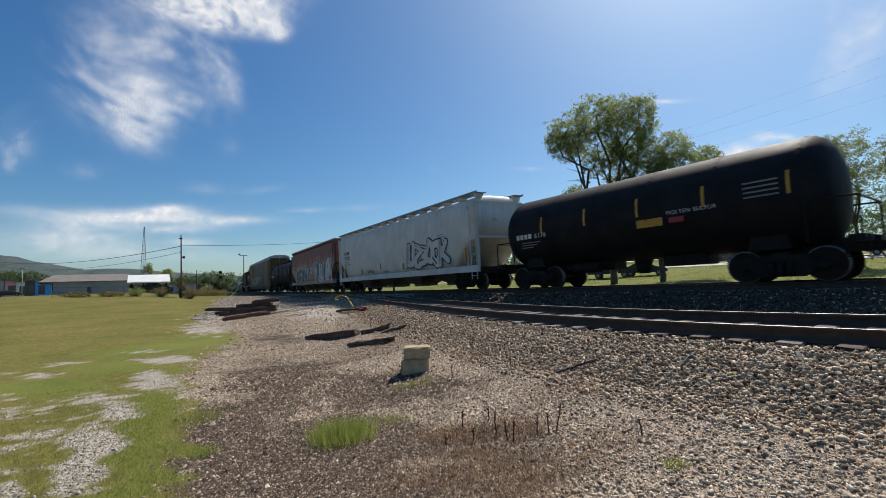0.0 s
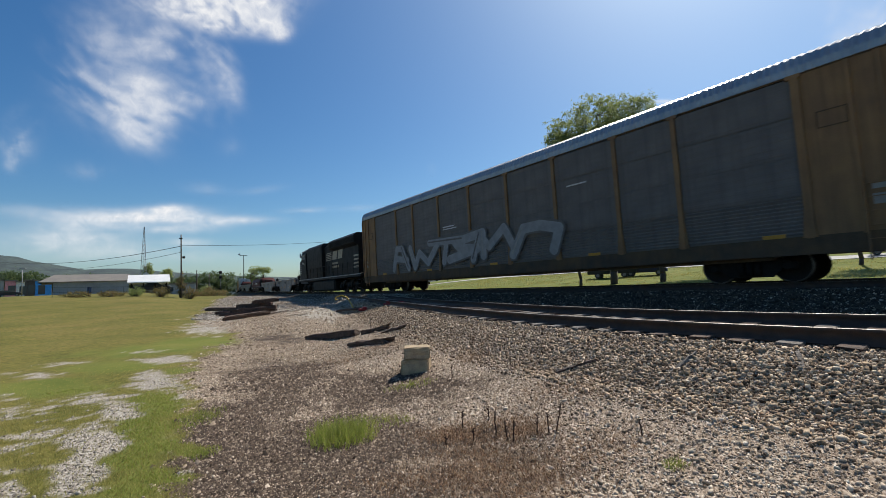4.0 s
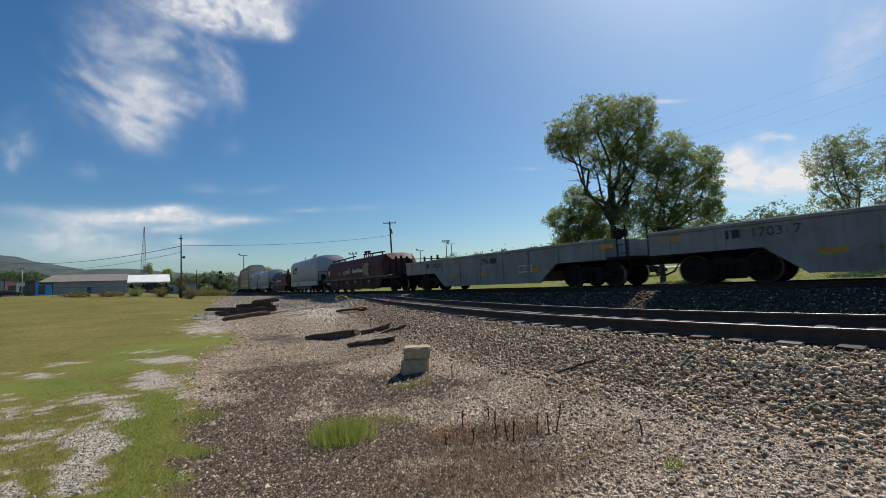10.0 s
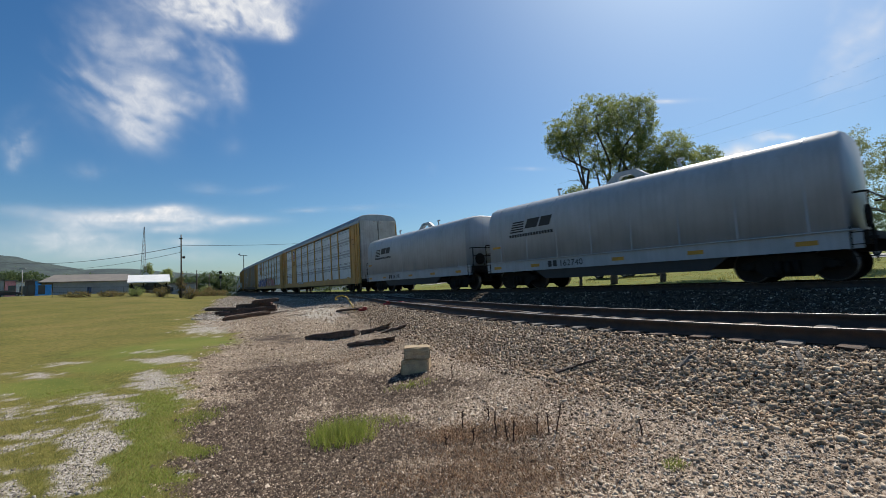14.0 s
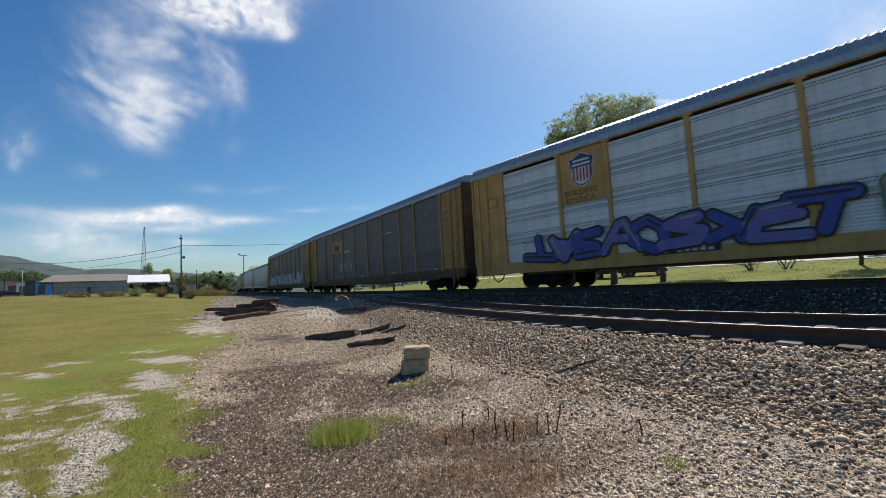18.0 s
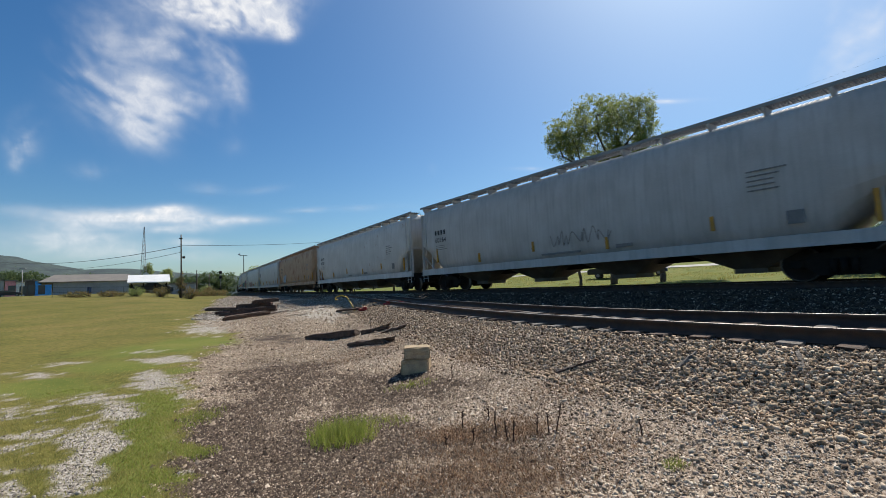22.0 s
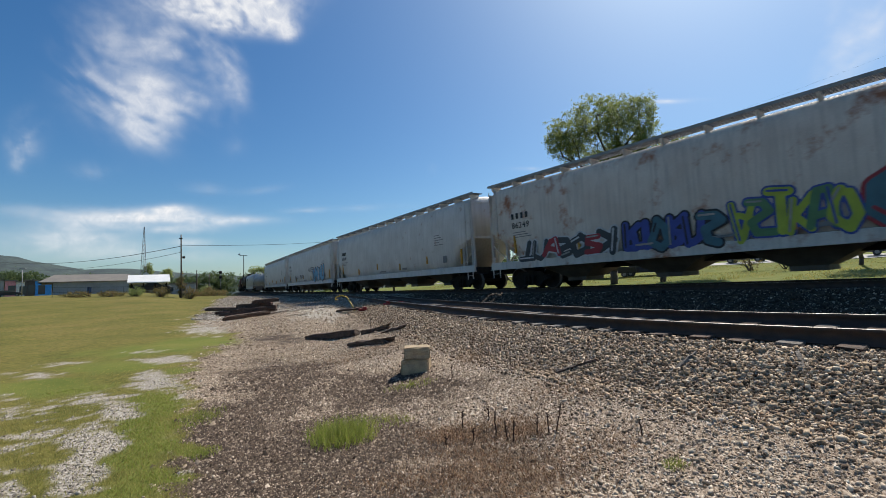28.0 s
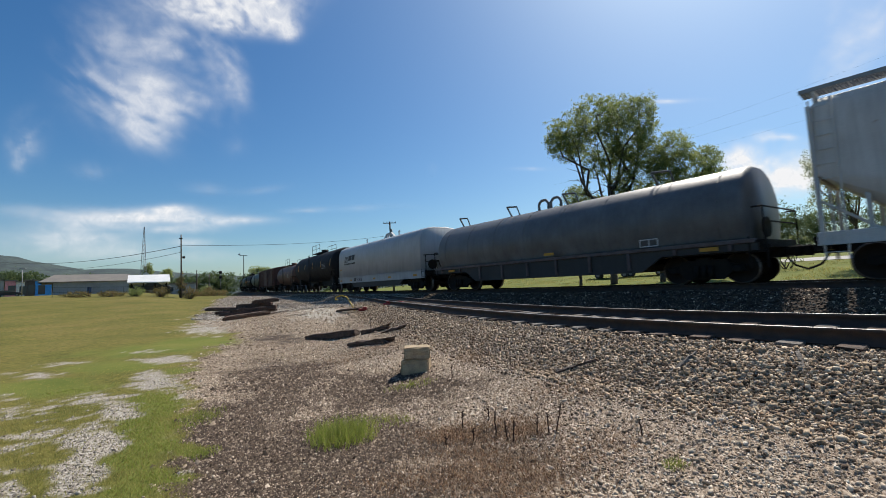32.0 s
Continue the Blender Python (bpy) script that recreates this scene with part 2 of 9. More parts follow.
M["wire"] = mat("wire", (0.03, 0.03, 0.03), None, 0.7, 0, 4, 40, bump=0)


def leafy(m, share=0.45):
    """Lets light through thin leaves."""
    n, l = m.node_tree.nodes, m.node_tree.links
    bsdf, out = n["Principled BSDF"], n["Material Output"]
    tr = n.new("ShaderNodeBsdfTranslucent")
    src = bsdf.inputs["Base Color"].links[0].from_socket
    br = n.new("ShaderNodeHueSaturation")
    br.inputs["Value"].default_value, br.inputs["Saturation"].default_value = 2.1, 0.95
    l.new(src, br.inputs["Color"])
    l.new(br.outputs[0], tr.inputs["Color"])
    mx = n.new("ShaderNodeMixShader")
    mx.inputs[0].default_value = share
    l.new(bsdf.outputs[0], mx.inputs[1]), l.new(tr.outputs[0], mx.inputs[2])
    l.new(mx.outputs[0], out.inputs["Surface"])


for _k in ("leaf", "leaf_far", "blade", "blade_green"):
    leafy(M[_k], 0.58 if _k == "leaf" else 0.45)
M["gravel_mix"] = island_mat("gravel_mix", [(0.09, 0.062, 0.043), (0.40, 0.31, 0.215), (0.57, 0.465, 0.35), (0.18, 0.125, 0.082), (0.74, 0.64, 0.51), (0.34, 0.258, 0.172)])
M["stalk"] = mat("dead_stalk", (0.08, 0.05, 0.035), (0.05, 0.03, 0.022), 0.9, 0, 20, 120)
M["leaf_pale"] = island_mat("thin_pale_leaf", [(0.11, 0.13, 0.045), (0.17, 0.19, 0.075), (0.22, 0.23, 0.10)], 0.5, 0)
M["leaf_dry"] = island_mat("dry_leaf", [(0.14, 0.12, 0.04), (0.20, 0.15, 0.06), (0.12, 0.08, 0.04), (0.10, 0.12, 0.03)], 0.7, 0)
leafy(M["leaf_pale"], 0.5), leafy(M["leaf_dry"], 0.35)
M["tie_red"] = mat("reddish_rotten_tie", (0.15, 0.075, 0.05), (0.07, 0.04, 0.03), 0.95, 0, 7, 40, bump=0.6, vary=0.3)
M["tie_split"] = mat("split_tie", (0.24, 0.15, 0.085), (0.08, 0.055, 0.04), 0.95, 0, 5, 40, bump=0.6, vary=0.3)
M["block"] = mat("sandstone", (0.50, 0.375, 0.225), (0.35, 0.26, 0.165), 0.9, 0, 9, 70, bump=0.35, vary=0.15)
M["yellow_paint"] = mat("yellow_paint", (0.62, 0.42, 0.04), (0.45, 0.28, 0.04), 0.5, 0, 9, 60)
M["tool_red"] = mat("red_tool_paint", (0.34, 0.022, 0.025), (0.22, 0.02, 0.022), 0.45, 0, 9, 60)
M["steel_grey"] = mat("galvanised_grey", (0.30, 0.30, 0.30), (0.22, 0.22, 0.22), 0.5, 0.4, 3, 40)
M["wall_grey"] = mat("grey_metal_wall", (0.34, 0.36, 0.38), (0.28, 0.30, 0.32), 0.6, 0, 0.8, 20, streak=0.3)
M["roof_grey"] = mat("brown_grey_roof", (0.21, 0.19, 0.16), (0.16, 0.145, 0.125), 0.7, 0, 0.8, 20, streak=0.2)
M["white_roof"] = mat("white_roof", (0.78, 0.78, 0.76), (0.68, 0.68, 0.66), 0.5, 0, 0.8, 20)
M["road"] = mat("pale_concrete", (0.48, 0.46, 0.42), (0.38, 0.36, 0.33), 0.9, 0, 0.5, 20)
M["hill"] = mat("far_ridge", (0.054, 0.078, 0.068), (0.024, 0.039, 0.042), 0.95, 0, 0.02, 0.12, vary=0.4, bump=0)
M["rack_sill"] = mat("rack_sill_grime", (0.13, 0.078, 0.036), (0.06, 0.042, 0.028), 0.8, 0, 1.6, 40, streak=0.4)
M["rack_door"] = mat("dirty_white_door", (0.52, 0.50, 0.47), (0.38, 0.35, 0.31), 0.6, 0, 1.3, 40, streak=0.6, rust=(0.26, 0.15, 0.08), rust_amount=0.1, rust_scale=1.4)
M["hole"] = mat("perforation", (0.03, 0.03, 0.03), None, 0.9, 0, 5, 60, bump=0)
M["dry_weed"] = island_mat("dry_orange_weed", [(0.24, 0.12, 0.06), (0.32, 0.20, 0.11), (0.17, 0.10, 0.06), (0.38, 0.28, 0.18)], 0.9, 0)
# ballast stone with the train's shade put into its colour
M["stone_shade"] = island_mat("shade_toned_stone", [(0.028, 0.020, 0.015), (0.085, 0.062, 0.044), (0.12, 0.092, 0.068), (0.05, 0.034, 0.024), (0.17, 0.134, 0.10), (0.04, 0.028, 0.02)])
M["cinder"] = island_mat("cinder_chip", [(0.020, 0.014, 0.010), (0.075, 0.052, 0.036), (0.135, 0.098, 0.07), (0.034, 0.024, 0.017), (0.34, 0.27, 0.20), (0.05, 0.034, 0.024)])
M["chip"] = island_mat("gravel_chip", [(0.08, 0.058, 0.041), (0.28, 0.212, 0.152), (0.45, 0.36, 0.27), (0.18, 0.13, 0.092), (0.62, 0.525, 0.42), (0.24, 0.18, 0.128)])


def two_band(m, colour, low, high):
    """Repaints the upper part of a car's side, with a ragged faded edge between."""
    n, l = m.node_tree.nodes, m.node_tree.links
    hv = [k for k in n if k.bl_idname == "ShaderNodeHueSaturation"][0]
    src = hv.inputs["Color"].links[0].from_socket
    tc = n.new("ShaderNodeTexCoord")
    sp = n.new("ShaderNodeSeparateXYZ")
    l.new(tc.outputs["Object"], sp.inputs[0])
    ns = n.new("ShaderNodeTexNoise")
    ns.inputs["Scale"].default_value, ns.inputs["Detail"].default_value = 0.7, 7
    l.new(tc.outputs["Object"], ns.inputs["Vector"])
    ma = n.new("ShaderNodeMath")
    ma.operation, ma.inputs[1].default_value = "MULTIPLY_ADD", 2.2
    l.new(ns.outputs["Fac"], ma.inputs[0]), l.new(sp.outputs["Z"], ma.inputs[2])
    mr = n.new("ShaderNodeMapRange")
    mr.inputs["From Min"].default_value, mr.inputs["From Max"].default_value = low + 1.1, high + 1.1
    l.new(ma.outputs[0], mr.inputs["Value"])
    mx = n.new("ShaderNodeMix")
    mx.data_type = "RGBA"
    l.new(mr.outputs[0], mx.inputs["Factor"]), l.new(src, mx.inputs["A"])
    mx.inputs["B"].default_value = rgb(colour)
    l.new(mx.outputs["Result"], hv.inputs["Color"])


M["hopper_red"] = mat("hopper_tan_red", (0.44, 0.33, 0.23), (0.36, 0.25, 0.17), 0.7, 0, 0.9, 30, streak=0.35, rust=(0.24, 0.08, 0.05), rust_amount=0.05, rust_scale=0.6, bump=0.05)
two_band(M["hopper_red"], (0.23, 0.09, 0.068), 2.5, 3.5)
# ---- mesh helpers ----
def part(name, bm, material, parent=None, label=""):
    """Links a bmesh as one mesh object, under a thing or a part."""
    me = bpy.data.meshes.new(name)
    bm.to_mesh(me)
    bm.free()
    return place(name, me, material, parent, label)


def place(name, me, material=None, parent=None, label="", at=None):
    if material is not None and not me.materials:
        me.materials.append(material)
    ob = new(name, me)
    if parent is not None:
        ob.parent = parent
    if at is not None:
        ob.matrix_basis = at
    if label:
        ob["label"] = label
    return ob


def thing(name, label, category, group="", at=None):
    ob = new(name)
    ob.empty_display_size = 0.3
    if at is not None:
        ob.matrix_basis = at
    return tagged(ob, label, category, group)


def box(bm, x0, x1, y0, y1, z0, z1, bevel=0.0):
    vs = [bm.verts.new((x, y, z)) for x in (x0, x1) for y in (y0, y1) for z in (z0, z1)]
    fs = [bm.faces.new([vs[i] for i in q]) for q in ((0, 1, 3, 2), (4, 6, 7, 5), (0, 4, 5, 1), (2, 3, 7, 6), (0, 2, 6, 4), (1, 5, 7, 3))]
    if bevel:
        es = {e for f in fs for e in f.edges}
        bmesh.ops.bevel(bm, geom=list(es), offset=bevel, segments=1, affect="EDGES")
    return vs


def prism(bm, outline, a, b, axis="y"):
    """Outline (two coordinates) drawn out from a to b along an axis; x-z outlines for axis y, y-z for x, x-y for z."""
    def p(q, d):
        return {"y": (q[0], d, q[1]), "x": (d, q[0], q[1]), "z": (q[0], q[1], d)}[axis]
    v0, v1 = [bm.verts.new(p(q, a)) for q in outline], [bm.verts.new(p(q, b)) for q in outline]
    n = len(outline)
    bm.faces.new(v0), bm.faces.new(v1[::-1])
    for i in range(n):
        bm.faces.new((v0[i], v1[i], v1[(i + 1) % n], v0[(i + 1) % n]))
    return v0 + v1


def loft(bm, rings, caps=True, smooth_faces=False):
    vs = [[bm.verts.new(p) for p in r] for r in rings]
    n = len(vs[0])
    for a, b in zip(vs, vs[1:]):
        for i in range(n):
            f = bm.faces.new((a[i], a[(i + 1) % n], b[(i + 1) % n], b[i]))
            f.smooth = smooth_faces
    if caps:
        bm.faces.new(vs[0][::-1]), bm.faces.new(vs[-1])
    return vs


def rod(bm, a, b, r, n=6, r2=None):
    a, b = Vector(a), Vector(b)
    d = (b - a).normalized()
    e = d.orthogonal().normalized()
    g = d.cross(e)
    r2 = r if r2 is None else r2
    loft(bm, [[c + (e * math.cos(k * math.tau / n) + g * math.sin(k * math.tau / n)) * q for k in range(n)] for c, q in ((a, r), (b, r2))], True, n > 6)


def bent(bm, pts, r, n=6):
    for a, b in zip(pts, pts[1:]):
        rod(bm, a, b, r, n)


def fixed(bm):
    bmesh.ops.recalc_face_normals(bm, faces=bm.faces[:])
    return bm


def raw_mesh(name, verts, faces, material, smooth_faces=False):
    me = bpy.data.meshes.new(name)
    verts, faces = np.asarray(verts, np.float32), np.asarray(faces, np.int32)
    k = faces.shape[1]
    me.vertices.add(len(verts)), me.loops.add(faces.size), me.polygons.add(len(faces))
    me.vertices.foreach_set("co", verts.ravel())
    me.loops.foreach_set("vertex_index", faces.ravel())
    me.polygons.foreach_set("loop_start", np.arange(0, faces.size, k, dtype=np.int32))
    if smooth_faces:
        me.polygons.foreach_set("use_smooth", np.ones(len(faces), bool))
    me.update(calc_edges=True)
    if material:
        me.materials.append(material)
    return me


def part_each(name, bm, material, parent, label=""):
    """Links every loose piece of a bmesh as a part of its own."""
    bm.verts.index_update()
    left, out = set(bm.verts), []
    while left:
        seed = next(v for v in bm.verts if v in left)
        stack, isle = [seed], []
        left.discard(seed)
        while stack:
            v = stack.pop()
            isle.append(v)
            for e in v.link_edges:
                w = e.other_vert(v)
                if w in left:
                    left.discard(w)
                    stack.append(w)
        isle.sort(key=lambda v: v.index)
        at = {v: i for i, v in enumerate(isle)}
        faces = [[at[v] for v in f.verts] for f in bm.faces if f.verts[0] in at]
        me = bpy.data.meshes.new(name)
        me.from_pydata([v.co[:] for v in isle], [], faces)
        out.append(place(name, me, material, parent, label))
    bm.free()
    return out
# ---- ground: one sheet to the horizon ----
EDGE_Y = np.array([0, 3.4, 3.7, 4.0, 4.5, 4.9, 5.5, 6.8, 8.2, 9.9, 12.5, 15.1, 19.8, 29.1, 48.8, 115.5, 4000.0])
EDGE_X = np.array([-1.0, -2.1, -2.2, -2.45, -2.85, -3.05, -3.3, -4.25, -4.85, -5.7, -6.7, -7.6, -11.4, -16.4, -24.9, -55.2, -1900.0])
# bare pale gravel, fresh green turf and dark cinder soil: centre, half widths across and along, strength
PALE = [(-6.6, 10.2, 0.82, 0.66, 1), (-5.45, 8.0, 0.46, 0.9, 1), (-5.6, 6.8, 0.68, 0.43, 0.8), (-4.45, 5.9, 0.38, 0.7, 1), (-3.85, 4.7, 0.4, 0.6, 1), (-3.3, 3.95, 0.25, 0.5, 1), (-3.1, 3.6, 0.28, 0.2, 1), (-3.6, 3.6, 0.2, 0.2, 0.9), (-4.1, 4.05, 0.17, 0.17, 0.7), (-9.2, 10.4, 0.75, 0.5, 0.75), (-8.6, 9.0, 0.64, 0.46, 0.75), (-7.3, 7.2, 0.26, 0.33, 0.8), (-5.8, 6.1, 0.55, 0.66, 0.6), (-9.9, 17.7, 1.0, 2.6, 1), (-12.3, 23.4, 1.1, 3.3, 1), (-6.6, 22.5, 1.5, 4.5, 0.9), (-3.05, 4.75, 0.15, 0.38, 0.75), (-2.35, 3.8, 0.18, 0.14, 0.75), (-4.25, 6.9, 0.39, 1.0, 0.75), (-8.25, 11.9, 0.77, 0.39, 0.75)]
LUSH = [(-4.15, 6.2, 0.38, 0.84, 1), (-3.6, 5.1, 0.29, 0.65, 1), (-3.0, 4.45, 0.37, 0.26, 0.9), (-3.0, 4.1, 0.29, 0.24, 0.8), (-2.5, 3.75, 0.29, 0.19, 0.9), (-7.95, 13.6, 1.33, 1.5, 1), (-8.45, 12.2, 1.66, 1.35, 0.9), (-7.25, 7.8, 1.0, 0.75, 1), (-7.5, 9.7, 1.2, 0.85, 0.8), (-2.55, 4.3, 0.16, 0.14, 0.9), (-5.5, 8.9, 0.41, 0.59, 0.7), (-2.55, 3.5, 0.29, 0.17, 0.7)]
DARK = [(-2.4, 4.65, 0.5, 1.6, 1), (-1.6, 3.9, 0.5, 0.7, 0.9), (-1.0, 3.5, 0.8, 0.6, 1), (-1.3, 6.8, 0.95, 0.75, 0.8), (-2.7, 7.2, 1.2, 2.2, 0.8), (-0.9, 6.0, 1.1, 0.9, 0.75), (-0.3, 4.2, 0.8, 0.5, 0.8), (-0.2, 3.3, 0.7, 0.5, 0.7), (-2.4, 5.9, 0.7, 0.95, 0.75), (0.46, 3.65, 0.36, 0.24, 0.85), (0.15, 3.95, 0.4, 0.28, 0.75), (-5.6, 13.8, 1.15, 2.0, 0.55), (-1.1, 4.75, 0.85, 0.8, 0.9), (0.67, 3.35, 0.3, 0.2, 0.7), (-2.35, 3.9, 0.18, 0.58, 0.7)]


def patches(x, y, spots):
    """The strongest of some soft oval patches of ground."""
    best = np.zeros(len(x))
    for cx, cy, rx, ry, w in spots:
        v = (y - cy) / (ry * 0.9)
        u = (x - cx - cx / cy * (y - cy)) / rx
        best = np.maximum(best, w * np.exp(-0.65 * (u * u + v * v)))
    return best


def lawn_share(x, y):
    """1 on the mown lawn, 0 on the gravel strip beside the tracks."""
    s, u = nearest(x, y)
    wob = 0.5 * (lattice(x, y, 0.7, 61) - 0.5) + 0.45 * (lattice(x, y, 0.22, 62) - 0.5) + 0.9 * (lattice(x, y, 2.5, 63) - 0.5) * smooth(10, 16, y)
    left = smooth(0.16, -0.16, x - np.interp(y, EDGE_Y, EDGE_X) + wob * np.clip(y / 6, 0.5, 1.4))
    left = np.where(y < 0, (x < -1), left)
    left = np.maximum(left, smooth(0.35, 0.6, 0.7 * patches(x, y, LUSH) + 0.3 * lattice(x, y, 0.12, 64)))
    right = smooth(3.6, 5.2, u)
    return np.where(u > 0, right, left)


def pale_share(x, y):
    """Bare pale gravel that shows through the thin turf near the strip."""
    v = 0.3 * lattice(x, y, 0.5, 4) + 0.4 * lattice(x, y, 0.2, 5) + 0.3 * lattice(x, y, 0.08, 6)
    thin = 0.5 * np.exp(-((x + 4.3) / 1.5) ** 2 - ((y - 5.2) / 2.0) ** 2)
    q = 0.62 * np.maximum(patches(x, y, PALE), thin) - 0.12 * patches(x, y, LUSH) + 0.8 * v
    return np.clip(smooth(0.66, 0.88, q), 0, 1)


def dark_share(x, y):
    """Dark cinder soil on the strip."""
    v = 0.4 * lattice(x, y, 1.1, 7) + 0.35 * lattice(x, y, 0.4, 8) + 0.25 * lattice(x, y, 0.14, 9)
    q = 0.62 * patches(x, y, DARK) + 0.5 * v
    return np.clip(smooth(0.36, 0.66, q), 0, 1) * smooth(32, 16, y) * smooth(2.4, 1.2, x)


def make_ground():
    az = np.radians(np.concatenate([np.arange(-180, -62, 4), np.arange(-62, 62, 0.4), np.arange(62, 180, 4)]))
    rr = np.concatenate([[0.05, 0.4, 0.8, 1.2, 1.6], np.geomspace(2.0, 16, 260), np.geomspace(16.3, 4600, 270)])
    A, Rr = np.meshgrid(az, rr)
    X, Y = (Rr * np.sin(A)).ravel(), (Rr * np.cos(A)).ravel()
    Z = ground_z(X, Y)
    na, nr = len(az), len(rr)
    i = np.arange(nr - 1)[:, None] * na + np.arange(na)[None, :]
    j = np.arange(nr - 1)[:, None] * na + (np.arange(na)[None, :] + 1) % na
    faces = np.stack([i, j, j + na, i + na], -1).reshape(-1, 4)
    me = raw_mesh("ground", np.stack([X, Y, Z], -1), faces, None, True)
    at = me.attributes.new("lawn", "FLOAT", "POINT")
    at.data.foreach_set("value", lawn_share(X, Y).astype(np.float32))
    for nm, fn in (("pale", pale_share), ("dark", dark_share)):
        at = me.attributes.new(nm, "FLOAT", "POINT")
        at.data.foreach_set("value", fn(X, Y).astype(np.float32))
    s, u = nearest(X, Y)
    v = u - siding_u(s)
    # track beds and the strip between them, coloured darker to imitate the train's shade
    bal = np.maximum(smooth(3.4, 2.2, abs(u)), np.where(s > -26, smooth(1.9, 1.1, abs(v)), 0))
    bal = np.maximum(bal, ((u < 1) & (v > 0)) * (s > -26) * 1.0)
    at = me.attributes.new("lush", "FLOAT", "POINT")
    strip = 0.95 * smooth(0.2, 0.75, patches(X, Y, LUSH) + 0.4 * (lattice(X, Y, 0.4, 31) - 0.5))
    at.data.foreach_set("value", np.maximum(smooth(3.0, 5.0, u), strip).astype(np.float32))
    at = me.attributes.new("ballast", "FLOAT", "POINT")
    at.data.foreach_set("value", bal.astype(np.float32))
    return me


def ground_mat():
    m = bpy.data.materials.new("ground")
    m.use_nodes = True
    n, l = m.node_tree.nodes, m.node_tree.links
    bsdf = n["Principled BSDF"]
    tc = n.new("ShaderNodeTexCoord")

    def noise_node(scale, detail=6, rough=0.55):
        k = n.new("ShaderNodeTexNoise")
        k.inputs["Scale"].default_value, k.inputs["Detail"].default_value, k.inputs["Roughness"].default_value = scale, detail, rough
        l.new(tc.outputs["Object"], k.inputs["Vector"])
        return k.outputs["Fac"]

    def ramp(fac, stops):
        k = n.new("ShaderNodeValToRGB")
        e = k.color_ramp.elements
        e[0].position, e[0].color = stops[0][0], rgb(stops[0][1])
        e[1].position, e[1].color = stops[-1][0], rgb(stops[-1][1])
        for p, c in stops[1:-1]:
            e.new(p).color = rgb(c)
        l.new(fac, k.inputs[0])
        return k.outputs[0]

    def mixed(fac, a, b):
        k = n.new("ShaderNodeMix")
        k.data_type = "RGBA"
        l.new(fac, k.inputs["Factor"]), l.new(a, k.inputs["A"]), l.new(b, k.inputs["B"])
        return k.outputs["Result"]

    def attr(name):
        k = n.new("ShaderNodeAttribute")
        k.attribute_name = name
        return k.outputs["Fac"]

    vor = n.new("ShaderNodeTexVoronoi")
    vor.inputs["Scale"].default_value = 55
    l.new(tc.outputs["Object"], vor.inputs["Vector"])
    grit = ramp(vor.outputs["Color"], [(0.15, (0.10, 0.073, 0.052)), (0.5, (0.26, 0.197, 0.14)), (0.85, (0.48, 0.395, 0.30))])
    dark = ramp(noise_node(26, 5), [(0.35, (0.024, 0.017, 0.013)), (0.65, (0.092, 0.065, 0.048))])
    blotch = ramp(noise_node(1.6, 8, 0.7), [(0.38, (0.62, 0.58, 0.54)), (0.62, (1.15, 1.15, 1.15))])
    mg = n.new("ShaderNodeMix")
    mg.data_type, mg.blend_type = "RGBA", "MULTIPLY"
    mg.inputs["Factor"].default_value = 1
    l.new(grit, mg.inputs["A"]), l.new(blotch, mg.inputs["B"])
    soil = mixed(attr("dark"), mg.outputs["Result"], dark)
    pale = ramp(vor.outputs["Color"], [(0.1, (0.20, 0.17, 0.135)), (0.5, (0.37, 0.33, 0.27)), (0.9, (0.55, 0.50, 0.43))])
    turf = ramp(noise_node(0.35, 7, 0.6), [(0.3, (0.108, 0.112, 0.024)), (0.5, (0.158, 0.143, 0.037)), (0.7, (0.205, 0.162, 0.054))])
    turf2 = ramp(noise_node(7.0, 10, 0.85), [(0.36, (0.45, 0.48, 0.42)), (0.64, (1.4, 1.36, 1.3))])
    mul = n.new("ShaderNodeMix")
    mul.data_type, mul.blend_type = "RGBA", "MULTIPLY"
    mul.inputs["Factor"].default_value = 1
    l.new(turf, mul.inputs["A"]), l.new(turf2, mul.inputs["B"])
    lush = ramp(noise_node(0.5, 6, 0.6), [(0.3, (0.098, 0.125, 0.022)), (0.5, (0.145, 0.163, 0.033)), (0.7, (0.19, 0.185, 0.047))])
    col = mixed(attr("lawn"), soil, mixed(attr("lush"), mul.outputs["Result"], lush))
    col = mixed(attr("pale"), col, pale)
    # ballast tones with the train's shade painted in
    bal = ramp(vor.outputs["Color"], [(0.1, (0.022, 0.016, 0.012)), (0.5, (0.058, 0.043, 0.031)), (0.9, (0.12, 0.092, 0.068))])
    col = mixed(attr("ballast"), col, bal)
    l.new(col, bsdf.inputs["Base Color"])
    bsdf.inputs["Roughness"].default_value = 0.95
    bsdf.inputs["Specular IOR Level"].default_value = 0.15
    bp = n.new("ShaderNodeBump")
    bp.inputs["Strength"].default_value, bp.inputs["Distance"].default_value = 0.45, 0.012
    l.new(vor.outputs["Distance"], bp.inputs["Height"])
    l.new(bp.outputs[0], bsdf.inputs["Normal"])
    return m


_g = make_ground()
_g.materials.append(ground_mat())
tagged(new("ground", _g), "gravel strip and mown dry lawn beside railway ballast", "ground", kind="structure")


# ---- tracks ----
RAIL_SHAPE = [(-0.07, -0.17), (0.07, -0.17), (0.07, -0.155), (0.012, -0.135), (0.010, -0.045), (0.036, -0.032), (0.036, -0.004), (0.028, 0.0), (-0.028, 0.0), (-0.036, -0.004), (-0.036, -0.032), (-0.010, -0.045), (-0.012, -0.135), (-0.07, -0.155)]


